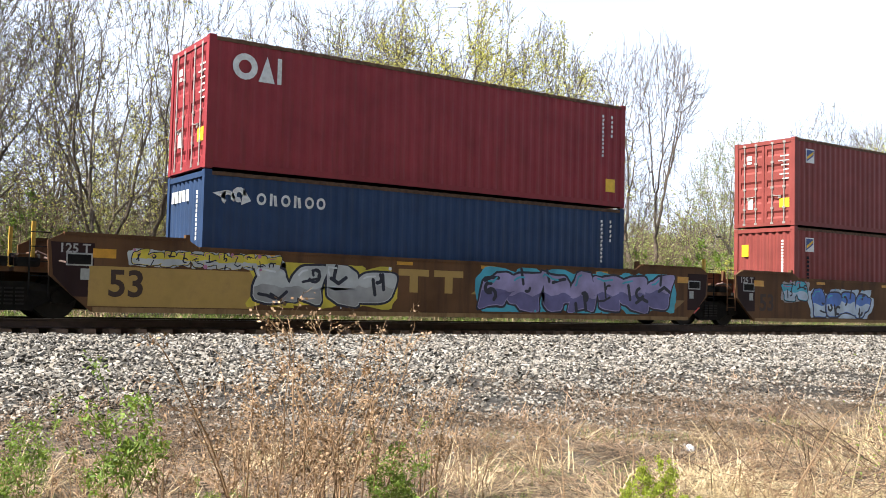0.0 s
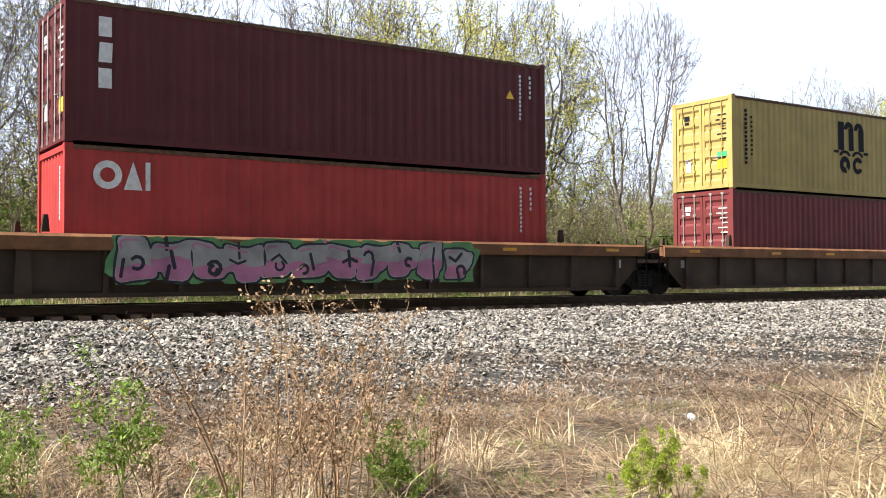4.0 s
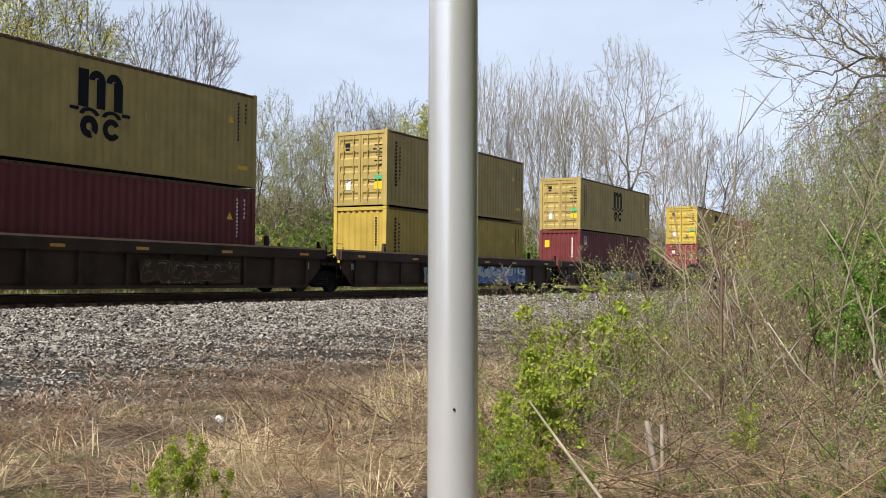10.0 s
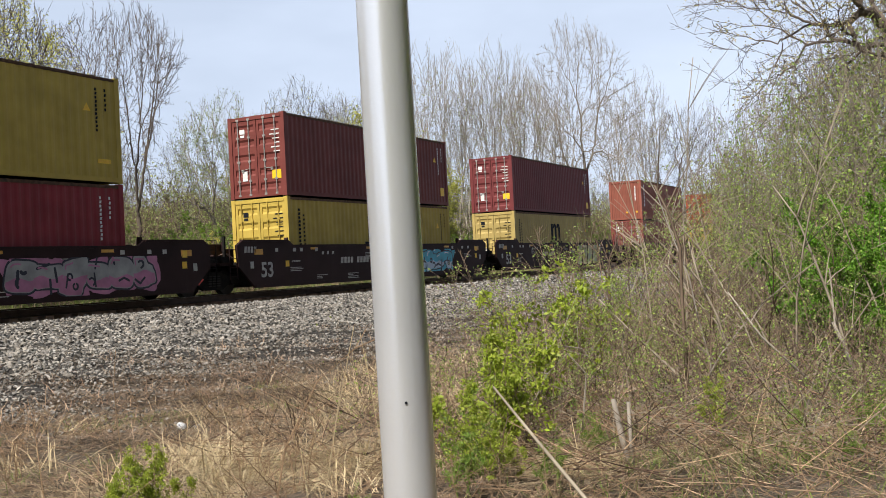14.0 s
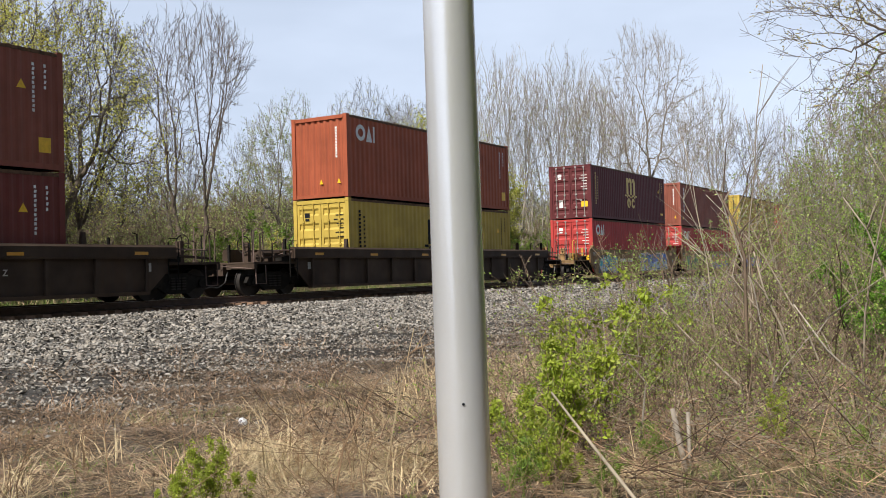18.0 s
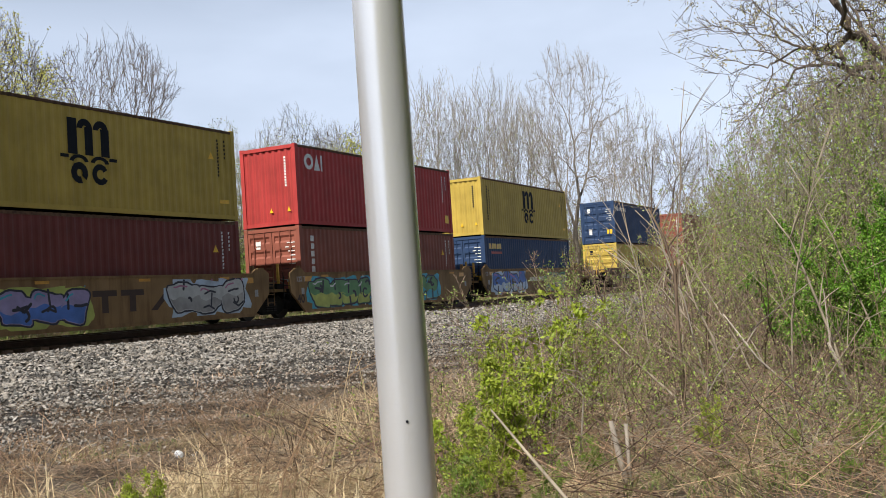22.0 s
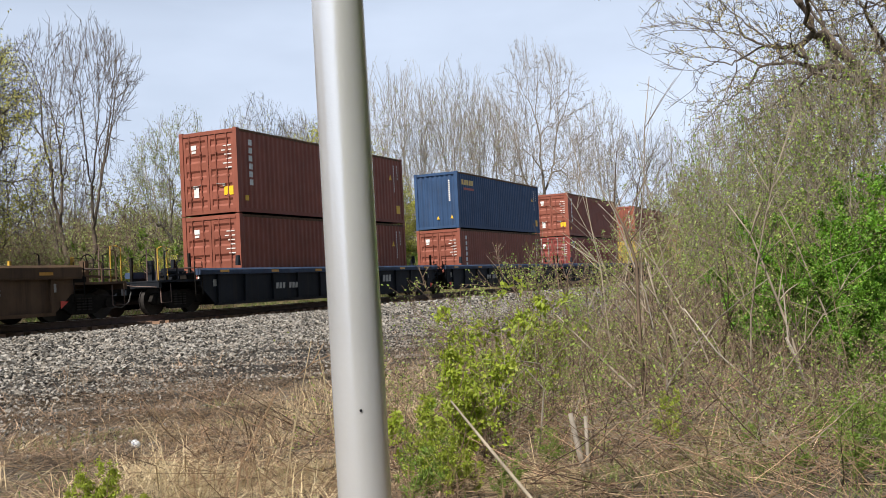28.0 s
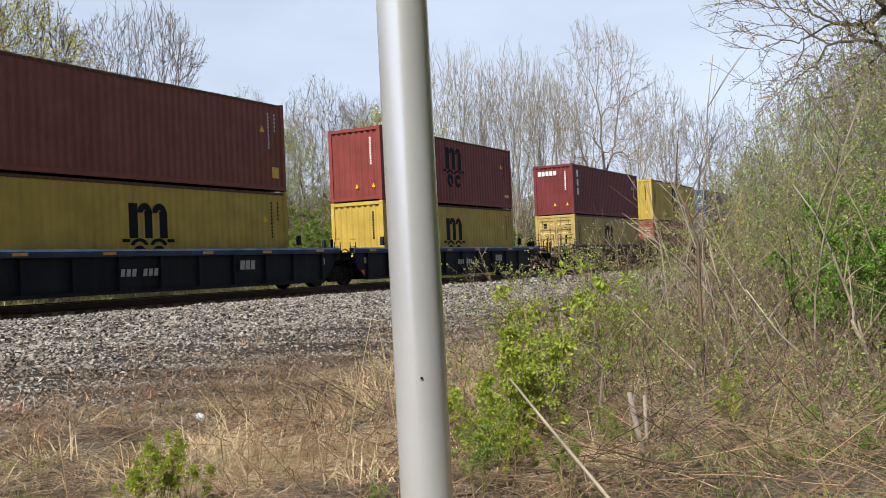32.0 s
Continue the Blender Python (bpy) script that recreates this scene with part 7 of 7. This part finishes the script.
a = Vector((*polar(-72.02, 5.63), -0.23))
part("shaft", Build().tube([a, a + Vector((0.02, -0.03, -0.2)), a + Vector((0.03, -0.08, -0.42))], [0.013, 0.017, 0.02], 7).tube([a + Vector((0.05, -0.07, -0.02)), a + Vector((0.04, -0.08, -0.4))], [0.010, 0.014], 6), M_BARKL, st, smooth=True)
lt = thing("crushed_can", "small crushed white drink can lying in dry grass", "litter")
x, y = polar(-47.6, 7.7)
lt.matrix_basis = pose(x, y, float(ground_z(x, y)) + 0.045, 0, 86, 60) @ Matrix.Scale(0.8, 4)
part("shell", Build().tube([(0, 0, -0.045), (0, 0, -0.04), (0.006, 0, -0.02), (-0.004, 0.006, 0.01), (0.004, 0, 0.037), (0, 0, 0.045)], [0.026, 0.033, 0.028, 0.032, 0.033, 0.025], 12), M_PAPER, lt, smooth=True)
part("blue_band", Build().tube([(0.004, 0, -0.028), (0.006, 0, -0.016)], [0.0325, 0.031], 12), M_SKYBLUE, lt)

# ------------------------------------------------------------------ ballast


def stones(n, xs, y0, y1, smin, smax, seed, material, bias=1.0, loose=0.0):
    rng = np.random.default_rng(seed)
    x = xs[0] + (xs[1] - xs[0]) * rng.uniform(0, 1, n) ** bias
    e = 7.4 + 0.5 * np.sin(x * 0.9) + 0.25 * np.sin(x * 2.7 + 1) + np.clip((8 - x) / 8, 0, 1) * 1.1 + np.clip((x - 14) / 40, 0, 1) * 3.0
    lo = np.maximum(e, y0) + rng.normal(0, 0.35, n)
    if loose:
        lo, y1 = e - loose * rng.uniform(0, 1, n) ** 0.6, e + 0.4
    y = lo + (y1 - lo) * rng.uniform(0, 1, n)
    s = rng.uniform(smin, smax, n) * np.clip(0.55 + (y - 8.0) / 12, 0.5, 1.0)
    z = ground_z(x, y) + 0.02 + s * rng.uniform(-0.05, 0.5, n)
    octa = np.array([[-1, -0.15, 0], [1, 0.1, 0], [0, -1, 0.1], [0.1, 1, -0.1], [0.2, 0.1, -1], [-0.1, 0, 1]]) * 0.62
    V = octa[None] * (1 + rng.normal(0, 0.2, (n, 6, 3))) + rng.normal(0, 0.13, (n, 6, 3))
    V *= rng.uniform(0.65, 1.3, (n, 1, 3))
    turn = rng.uniform(0, np.pi, n)
    q = np.stack([np.cos(turn), rng.normal(0, 0.22, n), rng.normal(0, 0.22, n), np.sin(turn)], 1)
    V[:, :, 2] *= 0.62
    q /= np.linalg.norm(q, axis=1, keepdims=True)
    w, a, b, c = q.T
    M = np.stack([1 - 2 * (b * b + c * c), 2 * (a * b - c * w), 2 * (a * c + b * w), 2 * (a * b + c * w), 1 - 2 * (a * a + c * c), 2 * (b * c - a * w), 2 * (a * c - b * w), 2 * (b * c + a * w), 1 - 2 * (a * a + b * b)], 1).reshape(n, 3, 3)
    V = np.einsum("nij,nkj->nki", M, V) * s[:, None, None] + np.stack([x, y, z], 1)[:, None]
    F = np.array([(0, 2, 5), (2, 1, 5), (1, 3, 5), (3, 0, 5), (2, 0, 4), (1, 2, 4), (3, 1, 4), (0, 3, 4)])
    return raw("ballast", V.reshape(-1, 3), (np.arange(n)[:, None, None] * 6 + F[None]).reshape(-1, 3), material)


stuff("ballast_stones", stones(70000, (-5.0, 34.0), 8.0, 19.7, 0.038, 0.080, 41, M_STONE, 1.25), "loose grey crushed-stone ballast", "ballast")
stuff("ballast_stones", stones(11000, (-3.0, 34.0), 17.8, 20.0, 0.04, 0.085, 42, M_STONE), "loose grey ballast heaped along the tie ends", "ballast")
stuff("ballast_stones", stones(14000, (34.0, 130.0), 9.0, 19.7, 0.08, 0.15, 43, M_STONE, 1.3), "grey ballast farther along the line", "ballast")
stuff("ballast_stones", stones(30000, (-4.0, 30.0), 7.0, 11.5, 0.04, 0.075, 45, M_STONE, 1.2), "finer grey gravel along the verge", "ballast")
stuff("scattered_stones", stones(17000, (-2.0, 34.0), 5.0, 9.0, 0.025, 0.06, 44, M_STONE, 1.2, 2.2), "ballast stones strewn over the verge", "stones")
for i in range(300):
    rt = random.Random(i)
    me = None
    if i < 6:
        j = 0.02
        TR[f"tie{i}"] = flipped(Build().prism_x([(-1.28 + rt.uniform(-j, j), -0.36), (1.28, -0.36), (1.28, -0.192), (-1.28 + rt.uniform(-j, j), -0.190)], -0.115, 0.115).mesh("tie", M_TIE))
    t = part("tie", TR[f"tie{i % 6}"], None, track)
    t.location = (-7.0 + i * 0.52 + rt.uniform(-0.02, 0.02), TRACK_Y + rt.uniform(-0.06, 0.04), 0)
    t.rotation_euler = (0, 0, rt.uniform(-0.015, 0.015))
tp = Build()
for i in range(160):
    for s in (-1, 1):
        x, yc = -7.0 + i * 0.52, TRACK_Y + s * 0.753
        tp.box(x - 0.10, x + 0.10, yc - 0.19, yc + 0.19, -0.190, -0.176)
tagged(part("tie_plates", tp, M_RAILS, track, "rusty tie plates"), kind="stuff")

# ------------------------------------------------------------------ what moves


def motions():
    for ob, c, z in MOVING:
        walk(ob, [(t, pose(c - d, TRACK_Y, z)) for t, d in RUN])
    # wheels roll without slipping; alike wheelsets share one set of keys
    ts, ds = [t for t, d in RUN], [d for t, d in RUN]
    first = {}
    for ob in list(scene.collection.all_objects):
        if "axle" not in ob:
            continue
        dx = round(ob["axle"], 3)
        if dx not in first:
            walk(ob, [(k / 30.0, pose(dx, 0, 0.42, 0, -math.degrees(float(np.interp(k / 30.0, ts, ds)) / 0.42), 0)) for k in range(961)])
            first[dx] = ob.animation_data
        else:
            ob.rotation_mode = "QUATERNION"
            keys = ob.animation_data_create()
            keys.action = first[dx].action
            keys.action_slot = first[dx].action_slot


motions()
